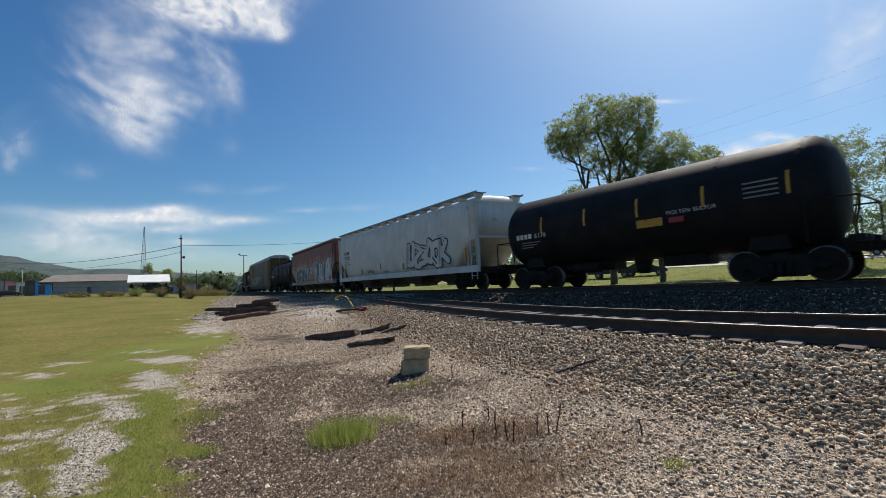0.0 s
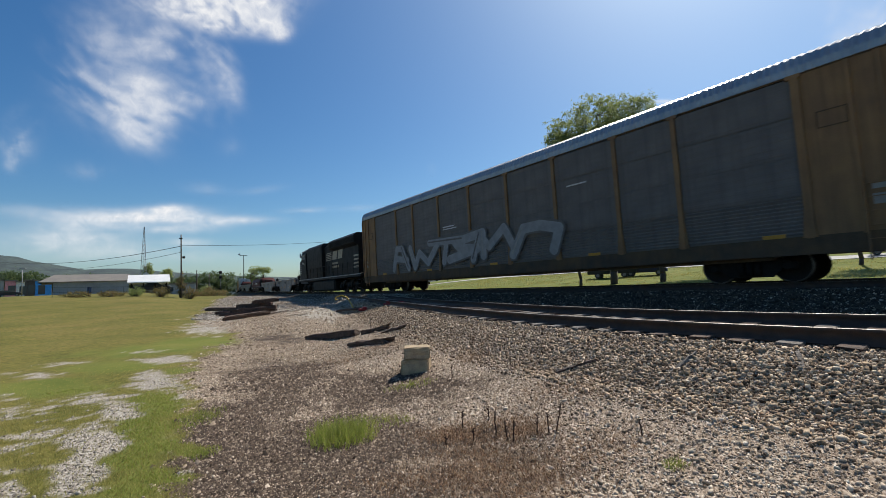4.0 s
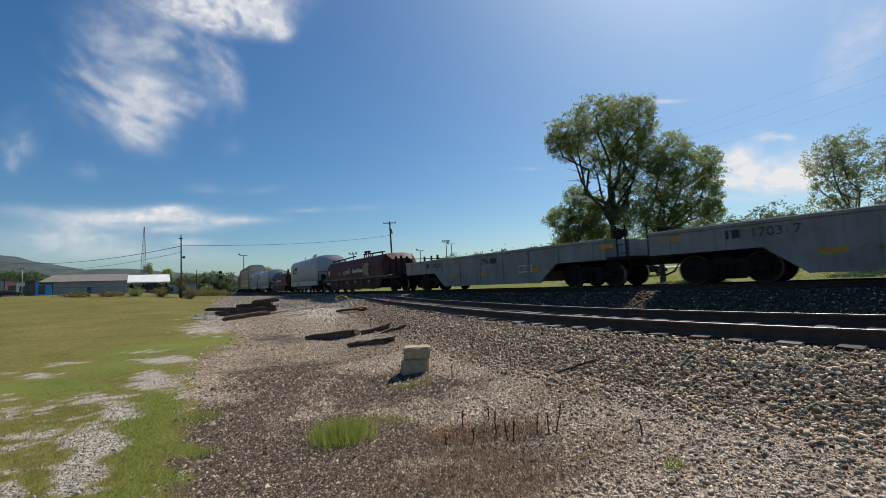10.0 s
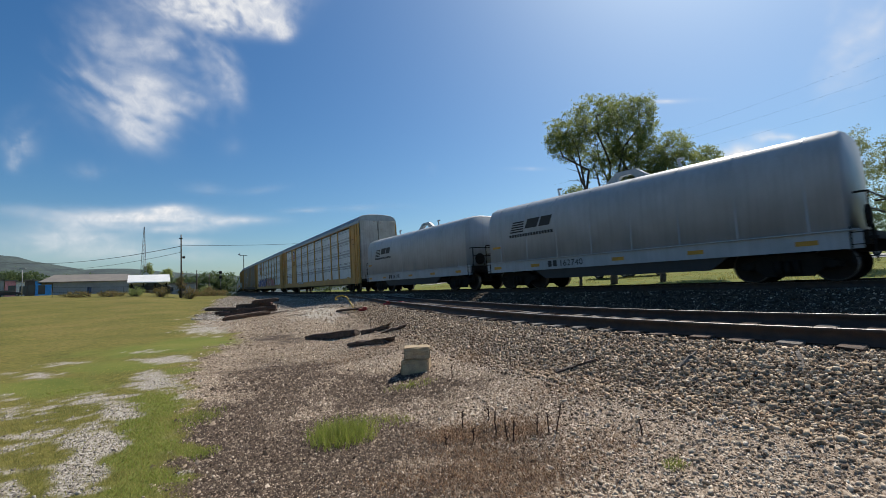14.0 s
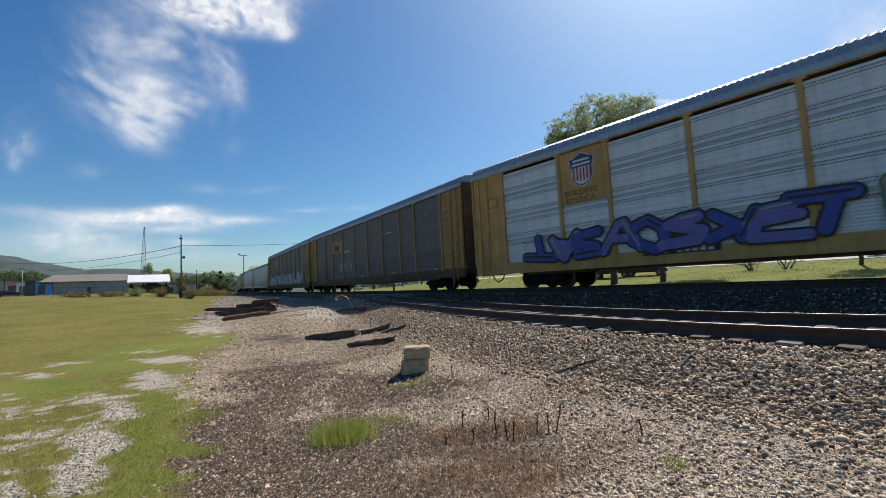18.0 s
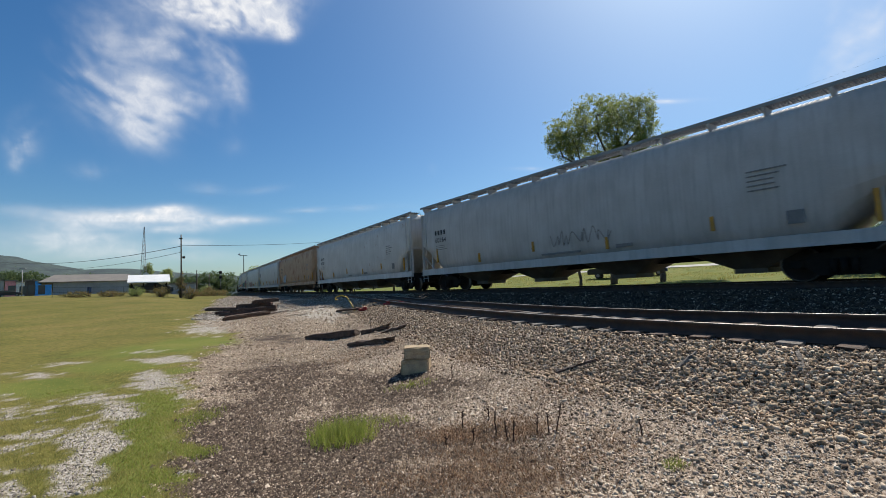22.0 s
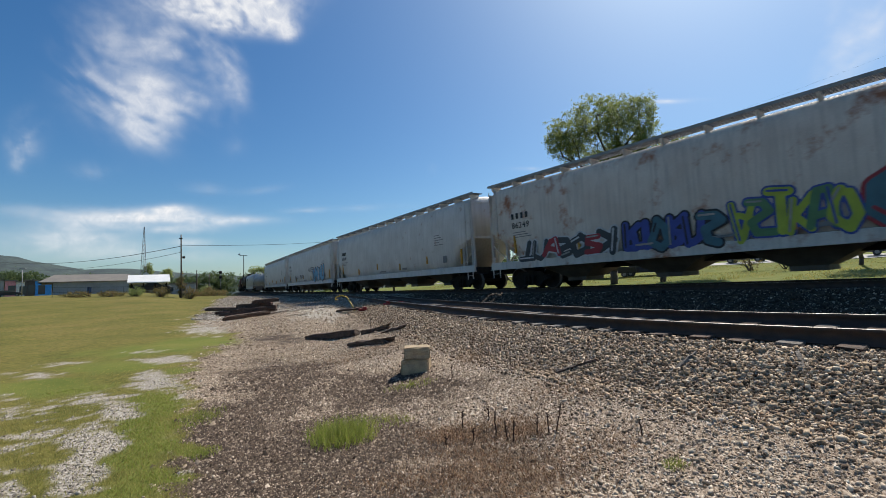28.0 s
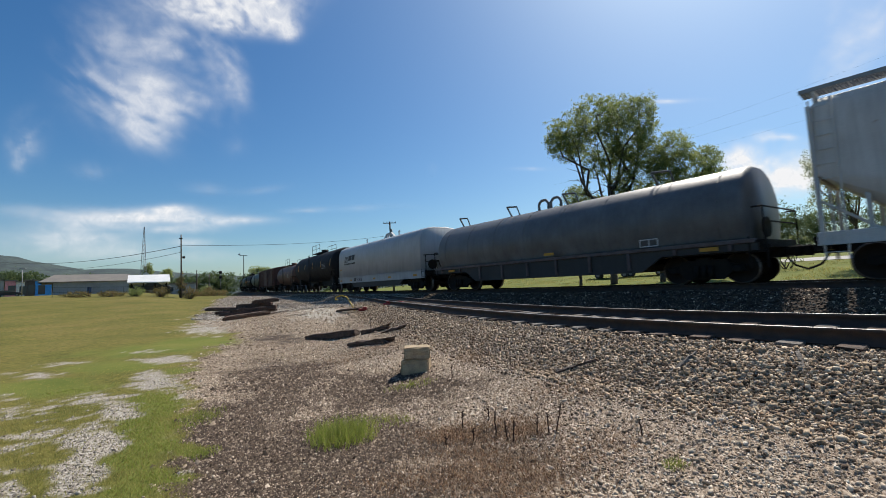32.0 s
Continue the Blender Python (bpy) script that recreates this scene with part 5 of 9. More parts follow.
def coil_car(front, back, label, style, number="", tags=()):
    """Steel-coil car: deep sills, and a removable hood over the load."""
    car, h = car_base("coil_car", label, front, back, "coil car")
    paint = {"red": M["coil_red"], "white": M["coil_white"], "grey": M["coil_grey"]}[style]
    under = {"red": M["coil_red_dark"], "white": M["coil_white"], "grey": M["coil_grey_dark"]}[style]
    xe = h - (2.1 if style == "red" else 0.85)
    xf = h - 3.1 if style == "red" else xe
    zs = 1.22 if style == "red" else 1.30
    for k in (-1, 1):
        bm = bmesh.new()
        out = [(-h + 0.6, zs - 0.18), (-h + 0.6, 0.92), (-h + 3.2, 0.92), (-h + 3.9, 0.46), (h - 3.9, 0.46), (h - 3.2, 0.92), (h - 0.6, 0.92), (h - 0.6, zs - 0.18)]
        if style == "red":
            out = [(x, 0.27 if z < 0.5 else z) for x, z in out]
        if style == "white":
            out = [(-h + 0.6, zs - 0.10), (-h + 0.6, 0.78), (h - 0.6, 0.78), (h - 0.6, zs - 0.10)]
            bm2 = bmesh.new()
            prism(bm2, [(-h + 3.4, 0.78), (-h + 3.9, 0.42), (h - 3.9, 0.42), (h - 3.4, 0.78)], k * 1.36 - 0.05, k * 1.36 + 0.05)
            part("belly_sill", fixed(bm2), M["coil_grey_dark"], car)
        prism(bm, out, k * 1.44 - 0.05, k * 1.44 + 0.05)
        part("side_sill", fixed(bm), under, car)
        bm = bmesh.new()
        box(bm, -xe - 0.2, xe + 0.2, k * 1.46 - 0.10, k * 1.46 + 0.10, zs - (0.10 if style == "white" else 0.18), zs - 0.06, 0.015)
        if style != "white":
            for x in np.linspace(-xe + 0.4, xe - 0.4, 10):
                box(bm, x - 0.05, x + 0.05, k * 1.46 - 0.10, k * 1.46 + 0.09, 0.55 if abs(x) < h - 3.9 else 0.95, zs - 0.18)
        part("sill_cap", fixed(bm), M["pale_edge"] if style != "white" else under, car)
    bm = bmesh.new()
    box(bm, -h + 0.5, h - 0.5, -1.4, 1.4, 0.88, zs - 0.1)
    box(bm, -h + 0.35, h - 0.35, -0.33, 0.33, 0.70, 0.95)
    part("floor", bm, M["steel_dark"], car)
    bm = bmesh.new()
    if style == "red":
        sec = [(1.42, zs - 0.06), (1.42, zs + 0.75), (1.05, zs + 1.42), (0.35, zs + 1.5)]
        st = [(-xe, 0.78), (-xe + 0.25, 1.0), (xf - 0.45, 1.0), (xf, 0.72)]
    elif style == "white":
        sec = [(1.50, zs - 0.06), (1.50, zs + 1.55), (1.44, zs + 1.95), (1.25, zs + 2.28), (0.9, zs + 2.45), (0.4, zs + 2.5)]
        st = [(-xe, 0.985), (-xe + 0.05, 1.0), (xe - 0.05, 1.0), (xe, 0.985)]
    else:
        R_ = 1.5
        sec = [(R_ * math.cos(t), zs + 0.75 + 1.42 * math.sin(t)) for t in np.linspace(-0.55, 1.45, 9)]
        sec = [(sec[0][0], zs - 0.06)] + sec
        st = [(-xe, 0.96), (-xe + 0.15, 1.0), (xe - 0.15, 1.0), (xe, 0.96)]
    ring = sec + [(-y, z) for y, z in sec[::-1]]
    z0 = sec[0][1]
    loft(bm, [[(x, y * (k if z > z0 + 0.3 else 1), z0 + (z - z0) * k) for y, z in ring] for x, k in st], True, False)
    if style != "red":
        for f in bm.faces:
            f.smooth = abs(f.normal.x) < 0.06 and abs(f.normal.y) < 0.985
    hood = part("hood", fixed(bm), paint, car, {"red": "oxide red steel hood", "white": "pale grey rounded hood", "grey": "dark grey arched hood"}[style])
    top = max(z for _, z in sec)
    bm = bmesh.new()
    for x in np.linspace(-xe + 0.7, xf - 0.7, 8):
        rings = [[(x - 0.025, y * 1.006, z + 0.008), (x + 0.025, y * 1.006, z + 0.008), (x + 0.025, y * 0.98, z - 0.03), (x - 0.025, y * 0.98, z - 0.03)] for y, z in ring]
        loft(bm, rings)
    part("rib", fixed(bm), paint, car)
    bm = bmesh.new()
    if style == "red":
        bent(bm, [(-xe + 0.3, -0.75, top + 0.10), (-0.9, -0.75, top + 0.22)], 0.05)
        bent(bm, [(0.8, -0.75, top + 0.24), (xe - 2.2, -0.75, top + 0.14)], 0.05)
        for x in (-xe + 0.5, -xe + 2.0, -xe + 3.5, xe - 4.4, xe - 2.6):
            rod(bm, (x, -0.75, top - 0.25), (x, -0.75, top + 0.18), 0.05, 6)
            box(bm, x - 0.1, x + 0.1, -0.85, -0.65, top + 0.12, top + 0.2)
        for s in (-1, 1):
            bent(bm, [(-0.85 * s - 0.2, 0, top - 0.05), (-0.35 * s - 0.2, 0, top + 0.55)], 0.06)
            bent(bm, [(-0.18 * s - 0.2, 0, top - 0.05), (-0.18 * s - 0.2, 0, top + 0.55)], 0.04)
        box(bm, -0.62, 0.22, -0.12, 0.12, top + 0.5, top + 0.6)
        bent(bm, [(1.0, -1.1, top - 0.1), (2.6, -1.35, top - 0.75)], 0.03)
    elif style == "white":
        for x in (-xe * 0.45, xe * 0.35):
            bent(bm, [(x, -0.45, top - 0.08), (x - 0.08, -0.45, top + 0.32), (x + 0.1, -0.45, top + 0.30)], 0.045)
        prism(bm, [(-1.15, top - 0.05), (-0.38, top + 0.48), (0.38, top + 0.48), (1.15, top - 0.05), (0.36, top - 0.05), (0.34, top + 0.2), (0.2, top + 0.32), (-0.2, top + 0.32), (-0.34, top + 0.2), (-0.36, top - 0.05)], -0.09, 0.09)
    else:
        for x in (-xe * 0.85, -xe * 0.35, xe * 0.1, xe * 0.62):
            bent(bm, [(x, -0.35, top - 0.1), (x - 0.18, -0.5, top + 0.42), (x + 0.45, -0.5, top + 0.34)], 0.04)
            bent(bm, [(x + 0.5, -0.35, top - 0.1), (x + 0.45, -0.5, top + 0.34)], 0.03)
        for s in (-0.35, 0.35):
            bent(bm, [(-1.0 + s, 0.2, top - 0.05), (-1.0 + s, 0.2, top + 0.35), (-0.85 + s, 0.2, top + 0.5), (-0.6 + s, 0.2, top + 0.5), (-0.45 + s, 0.2, top + 0.35), (-0.45 + s, 0.2, top - 0.05)], 0.06)
    part_each("lifting_bracket", fixed(bm), paint if style != "red" else M["coil_red_dark"], car)
    for k in (-1, 1):
        bm = bmesh.new()
        if style == "red":
            for y in (-1.35, 1.35):
                for q in (0.55, 1.35, 2.3)[:3 if k > 0 else 2]:
                    box(bm, k * (h - q) - 0.05, k * (h - q) + 0.05, y - 0.05, y + 0.05, 1.0, 2.3 if k > 0 else 1.8)
                bent(bm, [(k * (h - 0.55), y, 1.7), (k * (h - 1.35), y, 1.7)], 0.025)
            if k > 0:
                rod(bm, (h - 0.9, -0.80, 2.05), (h - 0.9, -0.74, 2.05), 0.22, 14)
                box(bm, h - 0.95, h - 0.85, -0.74, -0.64, 1.0, 2.15)
        else:
            for y in (-1.4, 1.4):
                bent(bm, [(k * (h - 0.45), y, 0.95), (k * (h - 0.45), y, 2.1), (k * (h - 0.7), y, 2.1)], 0.025)
            bent(bm, [(k * (h - 0.45), -1.4, 1.7), (k * (h - 0.45), 1.4, 1.7)], 0.025)
            bent(bm, [(k * (h - 0.45), -1.4, 2.1), (k * (h - 0.45), 1.4, 2.1)], 0.025)
            rod(bm, (k * (h - 0.5), -0.9, 1.55), (k * (h - 0.58), -0.9, 1.55), 0.28, 14)
        box(bm, *sorted((k * (h - 0.35), k * (xf - 0.1))), -1.42, 1.42, 0.98, 1.05)
        part_each("end_fitting", fixed(bm), M["steel_dark"], car)
        ladder(car, k * (h - 0.6), -1.5, 0.45, 1.3, 0.4, "x", M["steel_dark"], 3)
        add_truck(car, k * (h - 2.15))
    add_couplers(car, h)
    y1, y2 = -1.5 - 0.006, -1.56
    if style == "red":
        y = -1.445
        bars(car, [(-xe + 0.9, zs + 0.32 + 0.08 * i, 0.45 - 0.06 * i, 0.045) for i in range(4)], M["white_mark"], y, "emblem")
        bm = bmesh.new()
        for q, r_ in ((-xe + 1.12, 0.16), (-0.75, 0.22)):
            pts = [(q + r_ * math.cos(t), y - 0.005, zs + (0.55 if q < -2 else 0.5) + r_ * math.sin(t)) for t in np.linspace(-0.9, 4.2, 12)]
            bent(bm, pts, 0.035, 4)
        part("emblem", bm, M["white_mark"], car)
        bars(car, [(-2.2, zs + 0.30 + 0.09 * i, 1.15, 0.04) for i in range(3)], M["white_mark"], y, "emblem_bar")
        bars(car, [(0.1 + 0.22 * i, zs + 0.33, 0.15, 0.22 if i not in (0, 4, 6) else 0.30) for i in range(10)], M["white_mark"], y - 0.004, "brand_bar")
        bars(car, [(-3.6, zs + 0.25 + 0.07 * i, 0.9, 0.03) for i in range(4)], M["grey_mark"], y, "stencil")
        bars(car, [(-xe + 0.6 + 0.2 * i, 0.72, 0.15, 0.2) for i in range(2)], M["white_mark"], -1.50, "reporting_mark")
        text_part(car, number, 0.28, -xe + 1.05, 0.72, -1.505, M["white_mark"], "car_number", 1.1)
        for x in (0.6, 3.4, -1.2):
            bars(car, [(x, 0.78, 0.4, 0.09)], M["yellow_mark"], -1.56, "reflector")
    elif style == "white":
        zb = zs + 1.15
        bars(car, [(-xe + 1.35 + 0.05 * i, zb + 0.10 * i, 0.75 - 0.03 * i, 0.055) for i in range(5)], M["black_mark"], y1 - 0.004, "emblem")
        bm = bmesh.new()
        prism(bm, [(-xe + 2.2, zb + 0.12), (-xe + 2.85, zb + 0.12), (-xe + 3.05, zb + 0.5), (-xe + 2.4, zb + 0.5)], y1, y1 - 0.008)
        prism(bm, [(-xe + 2.95, zb + 0.12), (-xe + 3.5, zb + 0.12), (-xe + 3.68, zb + 0.5), (-xe + 3.13, zb + 0.5)], y1, y1 - 0.008)
        part("emblem", fixed(bm), M["black_mark"], car)
        bars(car, [(-xe + 1.3 + 0.15 * i, zb - 0.2, 0.11, 0.12) for i in range(16)], M["black_mark"], y1 - 0.004, "brand_bar")
        bars(car, [(-xe + 3.3, 0.88, 0.18, 0.24), (-xe + 3.55, 0.88, 0.18, 0.24)], M["black_mark"], -1.50, "reporting_mark")
        text_part(car, number, 0.33, -xe + 3.85, 0.88, -1.505, M["black_mark"], "car_number", 1.1)
        for x in (-xe + 0.2, -xe + 2.4, 0.0, 2.5, xe - 1.0):
            bars(car, [(x, 0.92, 0.45, 0.12)], M["yellow_mark"], -1.50, "reflector")
        bars(car, [(-xe + 0.2, zs + 0.55, 0.5, 0.09)], M["yellow_mark"], y1 - 0.002, "reflector")
    else:
        bars(car, [(xe - 3.0, zs - 0.02, 0.6, 0.03), (xe - 3.0, zs + 0.2, 0.6, 0.03), (xe - 3.0, zs, 0.03, 0.2), (xe - 2.7, zs, 0.03, 0.2), (xe - 2.42, zs, 0.03, 0.2)], M["white_mark"], -1.55, "stencil_frame")
        for x in (-xe + 1.0, 0.2, xe - 1.2):
            bars(car, [(x, 0.98 if abs(x) > 3 else 1.32, 0.5, 0.11)], M["yellow_mark"], -1.54, "reflector")
    for t in tags:
        (graffiti if t[0] == "g" else scrawl)(car, *t[1:])
    return car


def truck3_mesh():
    if "truck3" not in CACHE:
        bm = bmesh.new()
        for y in (-1.08, 1.08):
            out = [(-2.45, 0.62), (-2.2, 0.86), (2.2, 0.86), (2.45, 0.62), (2.35, 0.40), (1.55, 0.40), (1.3, 0.58), (0.55, 0.58), (0.35, 0.40), (-0.35, 0.40), (-0.55, 0.58), (-1.3, 0.58), (-1.55, 0.40), (-2.35, 0.40)]
            prism(bm, out, y - 0.08, y + 0.08)
            for x in (-1.95, 0, 1.95):
                box(bm, x - 0.22, x + 0.22, y - 0.16, y + 0.16, 0.36, 0.72, 0.03)
                rod(bm, (x, y - 0.2, 0.53), (x, y + 0.2, 0.53), 0.14, 12)
            for x in (-1.0, 1.0):
                rod(bm, (x - 0.3, y - 0.16, 0.35), (x + 0.2, y - 0.16, 0.95), 0.06, 8)
                box(bm, x - 0.3, x + 0.3, y - 0.2, y + 0.1, 0.8, 1.0, 0.03)
        box(bm, -1.6, 1.6, -0.95, 0.95, 0.66, 0.9)
        fixed(bm)
        me = bpy.data.meshes.new("truck")
        bm.to_mesh(me)
        bm.free()
        me.materials.append(M["steel_dark"])
        CACHE["truck3"] = me
    return CACHE["truck3"]


def locomotive(front, back, label):
    """Six-axle road locomotive that runs with its cab to the rear (-x)."""
    car, h = car_base("locomotive", label, front, back, "locomotive")
    K, xe = M["loco_black"], h - 0.55
    bm = bmesh.new()
    box(bm, -xe, xe, -1.5, 1.5, 1.22, 1.50, 0.02)
    box(bm, -xe + 0.3, xe - 0.3, -0.5, 0.5, 0.85, 1.22)
    part("underframe", fixed(bm), K, car)
    bm = bmesh.new()
    box(bm, -3.9, 3.3, -1.42, 1.42, 0.17, 1.20, 0.14)
    part("fuel_tank", fixed(bm), K, car)
    bm = bmesh.new()
    prism(bm, [(-1.12, 1.5), (1.12, 1.5), (1.12, 4.35), (0.85, 4.58), (-0.85, 4.58), (-1.12, 4.35)], -0.45, 2.05, "x")
    part("engine_hood", fixed(bm), K, car)
    bm = bmesh.new()
    prism(bm, [(-1.34, 1.5), (1.34, 1.5), (1.40, 3.2), (1.40, 4.55), (1.18, 4.80), (-1.18, 4.80), (-1.40, 4.55), (-1.40, 3.2)], -xe + 3.85, -0.45, "x")
    part("long_hood", fixed(bm), K, car)
    for x in np.linspace(-xe + 4.4, -1.0, 8):
        bm = bmesh.new()
        box(bm, x - 0.34, x + 0.34, -1.425, -1.36, 3.3, 4.4, 0.012)
        part("hood_door", fixed(bm), K, car)
    for x in np.linspace(-0.1, 1.7, 3):
        bm = bmesh.new()
        box(bm, x - 0.28, x + 0.28, -1.145, -1.10, 1.7, 2.9, 0.012)
        part("hood_door", fixed(bm), K, car)
    bm = bmesh.new()
    prism(bm, [(-1.12, 1.5), (1.12, 1.5), (1.12, 3.75), (1.5, 4.0), (1.5, 4.55), (1.2, 4.76), (-1.2, 4.76), (-1.5, 4.55), (-1.5, 4.0), (-1.12, 3.75)], 2.05, xe - 1.25, "x")
    part("radiator_section", fixed(bm), K, car, "black flared radiator section")
    bm = bmesh.new()
    for i in range(26):
        x = 2.3 + 0.25 * i
        box(bm, x, x + 0.10, -1.525, -1.48, 4.05, 4.5)
    part("grille", bm, M["steel_dark"], car)
    bm = bmesh.new()
    for x, z in ((-xe + 2.2, 4.82), (-xe + 3.2, 4.82), (-4.0, 4.80), (0.8, 4.58), (1.2, 4.58), (2.4, 4.76), (4.2, 4.76), (6.0, 4.76)):
        box(bm, x, x + 0.7, -0.7, 0.7, z - 0.03, z + 0.12, 0.03)
    bent(bm, [(1.4, -0.9, 4.5), (1.45, -0.9, 4.8), (2.0, -0.9, 4.85)], 0.03)
    part("roof_equipment", fixed(bm), K, car)
    bm = bmesh.new()
    loft(bm, [[(x, -1.48, 1.5), (x, 1.48, 1.5), (x2, 1.48, 4.1), (x2, 1.3, 4.62), (x2, 0.9, 4.84), (x2, -0.9, 4.84), (x2, -1.3, 4.62), (x2, -1.48, 4.1)] for x, x2 in ((-xe + 1.75, -xe + 1.82), (-xe + 3.85, -xe + 3.85))])
    cab = part("cab", fixed(bm), K, car)
    for x0, x1 in ((-xe + 2.0, -xe + 2.85), (-xe + 2.98, -xe + 3.4)):
        bm = bmesh.new()
        box(bm, x0, x1, -1.50, -1.47, 3.72, 4.12, 0.01)
        part("cab_window", bm, M["glass"], cab)
        bm = bmesh.new()
        for a, b, c, d in ((x0 - 0.05, x1 + 0.05, 4.12, 4.17), (x0 - 0.05, x1 + 0.05, 3.67, 3.72), (x0 - 0.05, x0, 3.72, 4.12), (x1, x1 + 0.05, 3.72, 4.12)):
            box(bm, a, b, -1.515, -1.46, c, d)
        part("window_frame", bm, M["grey_mark"], cab)
    bm = bmesh.new()
    box(bm, -xe + 1.9, -xe + 3.9, -1.43, -1.30, 4.50, 4.58)
    part("gutter", bm, M["steel_grey"], cab, "pale rain gutter over the cab windows")
    for y0, y1 in ((-1.2, -0.15), (0.15, 1.2)):
        bm = bmesh.new()
        box(bm, -xe + 1.76, -xe + 1.80, y0, y1, 3.95, 4.45)
        part("windscreen", bm, M["glass"], cab)
    bm = bmesh.new()
    box(bm, -xe + 1.60, -xe + 1.72, -1.62, -1.44, 3.95, 4.45, 0.02)
    part("mirror", fixed(bm), M["steel_grey"], cab)
    bm = bmesh.new()
    loft(bm, [[(x, -w, 1.5), (x, w, 1.5), (x, w, z1), (x, w * 0.8, z1 + 0.12), (x, -w * 0.8, z1 + 0.12), (x, -w, z1)] for x, w, z1 in ((-xe + 1.8, 1.46, 3.72), (-xe + 0.85, 1.44, 3.42), (-xe + 0.55, 1.25, 3.30))])
    part("nose", fixed(bm), K, car)
    for i in range(5):
        z = 2.15 + 0.22 * i
        bm = bmesh.new()
        prism(bm, [(-xe + 0.88, z), (-xe + 1.75 - 0.04 * i, z + 0.02), (-xe + 1.75 - 0.04 * i, z + 0.13), (-xe + 0.88, z + 0.11)], -1.475, -1.44)
        part("nose_stripe", fixed(bm), M["dull_white"], car)
    bm = bmesh.new()
    for k in (-1, 1):
        x0 = k * (xe - 0.35)
        for y in (-1.46, 1.46):
            bent(bm, [(x0, y, 1.5), (x0, y, 2.55)], 0.03)
        bent(bm, [(x0, -1.46, 2.55), (x0, -0.5, 2.45), (x0, 0.5, 2.45), (x0, 1.46, 2.55)], 0.025)
    for y in (-1.46, 1.46):
        xs = np.linspace(-xe + 4.2, xe - 0.35, 13)
        bent(bm, [(x, y, 2.5) for x in xs], 0.022)
        bent(bm, [(x, y, 2.0) for x in xs], 0.018)
        for x in xs:
            rod(bm, (x, y, 1.5), (x, y, 2.5), 0.022, 5)
    part("handrail", bm, K, car)
    for k in (-1, 1):
        for y in (-1, 1):
            bm = bmesh.new()
            for i in range(4):
                box(bm, *sorted((k * (xe + 0.05), k * (xe - 0.5))), y * 1.42 - 0.1, y * 1.42 + 0.1, 0.36 + 0.30 * i, 0.41 + 0.30 * i)
            box(bm, *sorted((k * (xe - 0.5), k * (xe - 0.54))), y * 1.42 - 0.12, y * 1.42 + 0.12, 0.3, 1.25)
            part("steps", bm, K, car)
        bm = bmesh.new()
        prism(bm, [(-1.4, 0.25), (1.4, 0.25), (1.45, 0.9), (-1.45, 0.9)], k * (xe - 0.05), k * (xe + 0.04), "x")
        part("plow", fixed(bm), K, car)
        tr = place("truck", truck3_mesh(), None, car, "black three-axle truck", pose(k * (h - 4.1), 0, 0))
        for q in (-1.95, 0.0, 1.95):
            w = place("wheelset", wheel_mesh(0.53), None, tr, at=pose(q, 0, 0.53))
            WHEELS.append((w, (q, 0, 0.53), 0.53))
    add_couplers(car, h)
    for i in range(7):
        bars(car, [(-xe + 0.6 + 2.85 * i, 1.40, 2.65, 0.075)], M["dull_white"], -1.503, "sill_stripe")
    text_part(car, "7516", 0.42, -xe + 2.15, 3.08, -1.50, M["white_mark"], "locomotive_number", 1.25)
    bars(car, [(0.0 + 0.06 * i, 3.0 + 0.16 * i, 1.75 - 0.05 * i, 0.085) for i in range(5)], M["gold_mark"], -1.13, "emblem")
    bm = bmesh.new()
    x = 2.0
    prism(bm, [(x, 3.0), (x + 1.25, 3.0), (x + 1.55, 3.78), (x + 0.3, 3.78)], -1.12, -1.135)
    prism(bm, [(x + 1.6, 3.0), (x + 2.75, 3.0), (x + 3.05, 3.78), (x + 1.9, 3.78)], -1.12, -1.135)
    part("emblem", fixed(bm), M["gold_mark"], car)
    bars(car, [(x + 0.24 * i, 2.55, 0.18, 0.2) for i in range(7)] + [(x + 0.24 * i, 2.25, 0.18, 0.2) for i in range(8)], M["gold_mark"], -1.125, "brand_bar")
    bars(car, [(xe - 2.4, 2.0 + 0.3 * i, 1.1, 0.13) for i in range(4)], M["gold_mark"], -1.125, "end_stripe")
    return car
# ---- the vehicles in running order, with the ends of each along the line ----
M["grating"] = mat("running_board_grating", (0.30, 0.30, 0.30), (0.22, 0.22, 0.21), 0.5, 0.6, 3, 60, bump=0.2)
M["chute"] = mat("chute_paint", (0.14, 0.12, 0.10), (0.07, 0.058, 0.048), 0.7, 0, 2, 40, streak=0.5)
M["grey_mark"] = mat("grey_stencil", (0.22, 0.22, 0.22), None, 0.6, 0, 4, 60, bump=0)
M["dull_white"] = mat("dirty_white_stripe", (0.34, 0.33, 0.30), None, 0.6, 0, 4, 60, bump=0)
M["gold_mark"] = mat("dirty_gold_mark", (0.42, 0.37, 0.27), None, 0.6, 0, 4, 60, bump=0)
M["rack_text"] = mat("faded_brown_lettering", (0.16, 0.09, 0.03), None, 0.7, 0, 4, 60, bump=0)
M["pale_edge"] = mat("worn_sill_edge", (0.13, 0.10, 0.095), (0.07, 0.045, 0.04), 0.6, 0, 3, 50, bump=0)
M["coil_red_dark"] = mat("oxide_red_sill", (0.055, 0.02, 0.018), (0.035, 0.016, 0.015), 0.7, 0, 1.5, 40, streak=0.3)
M["coil_grey_dark"] = mat("dark_sill", (0.05, 0.048, 0.047), (0.035, 0.034, 0.033), 0.7, 0, 1.5, 40, streak=0.3)
M["box_brown"] = mat("boxcar_brown", (0.10, 0.04, 0.03), (0.07, 0.03, 0.02), 0.7, 0, 1.4, 40, streak=0.4)
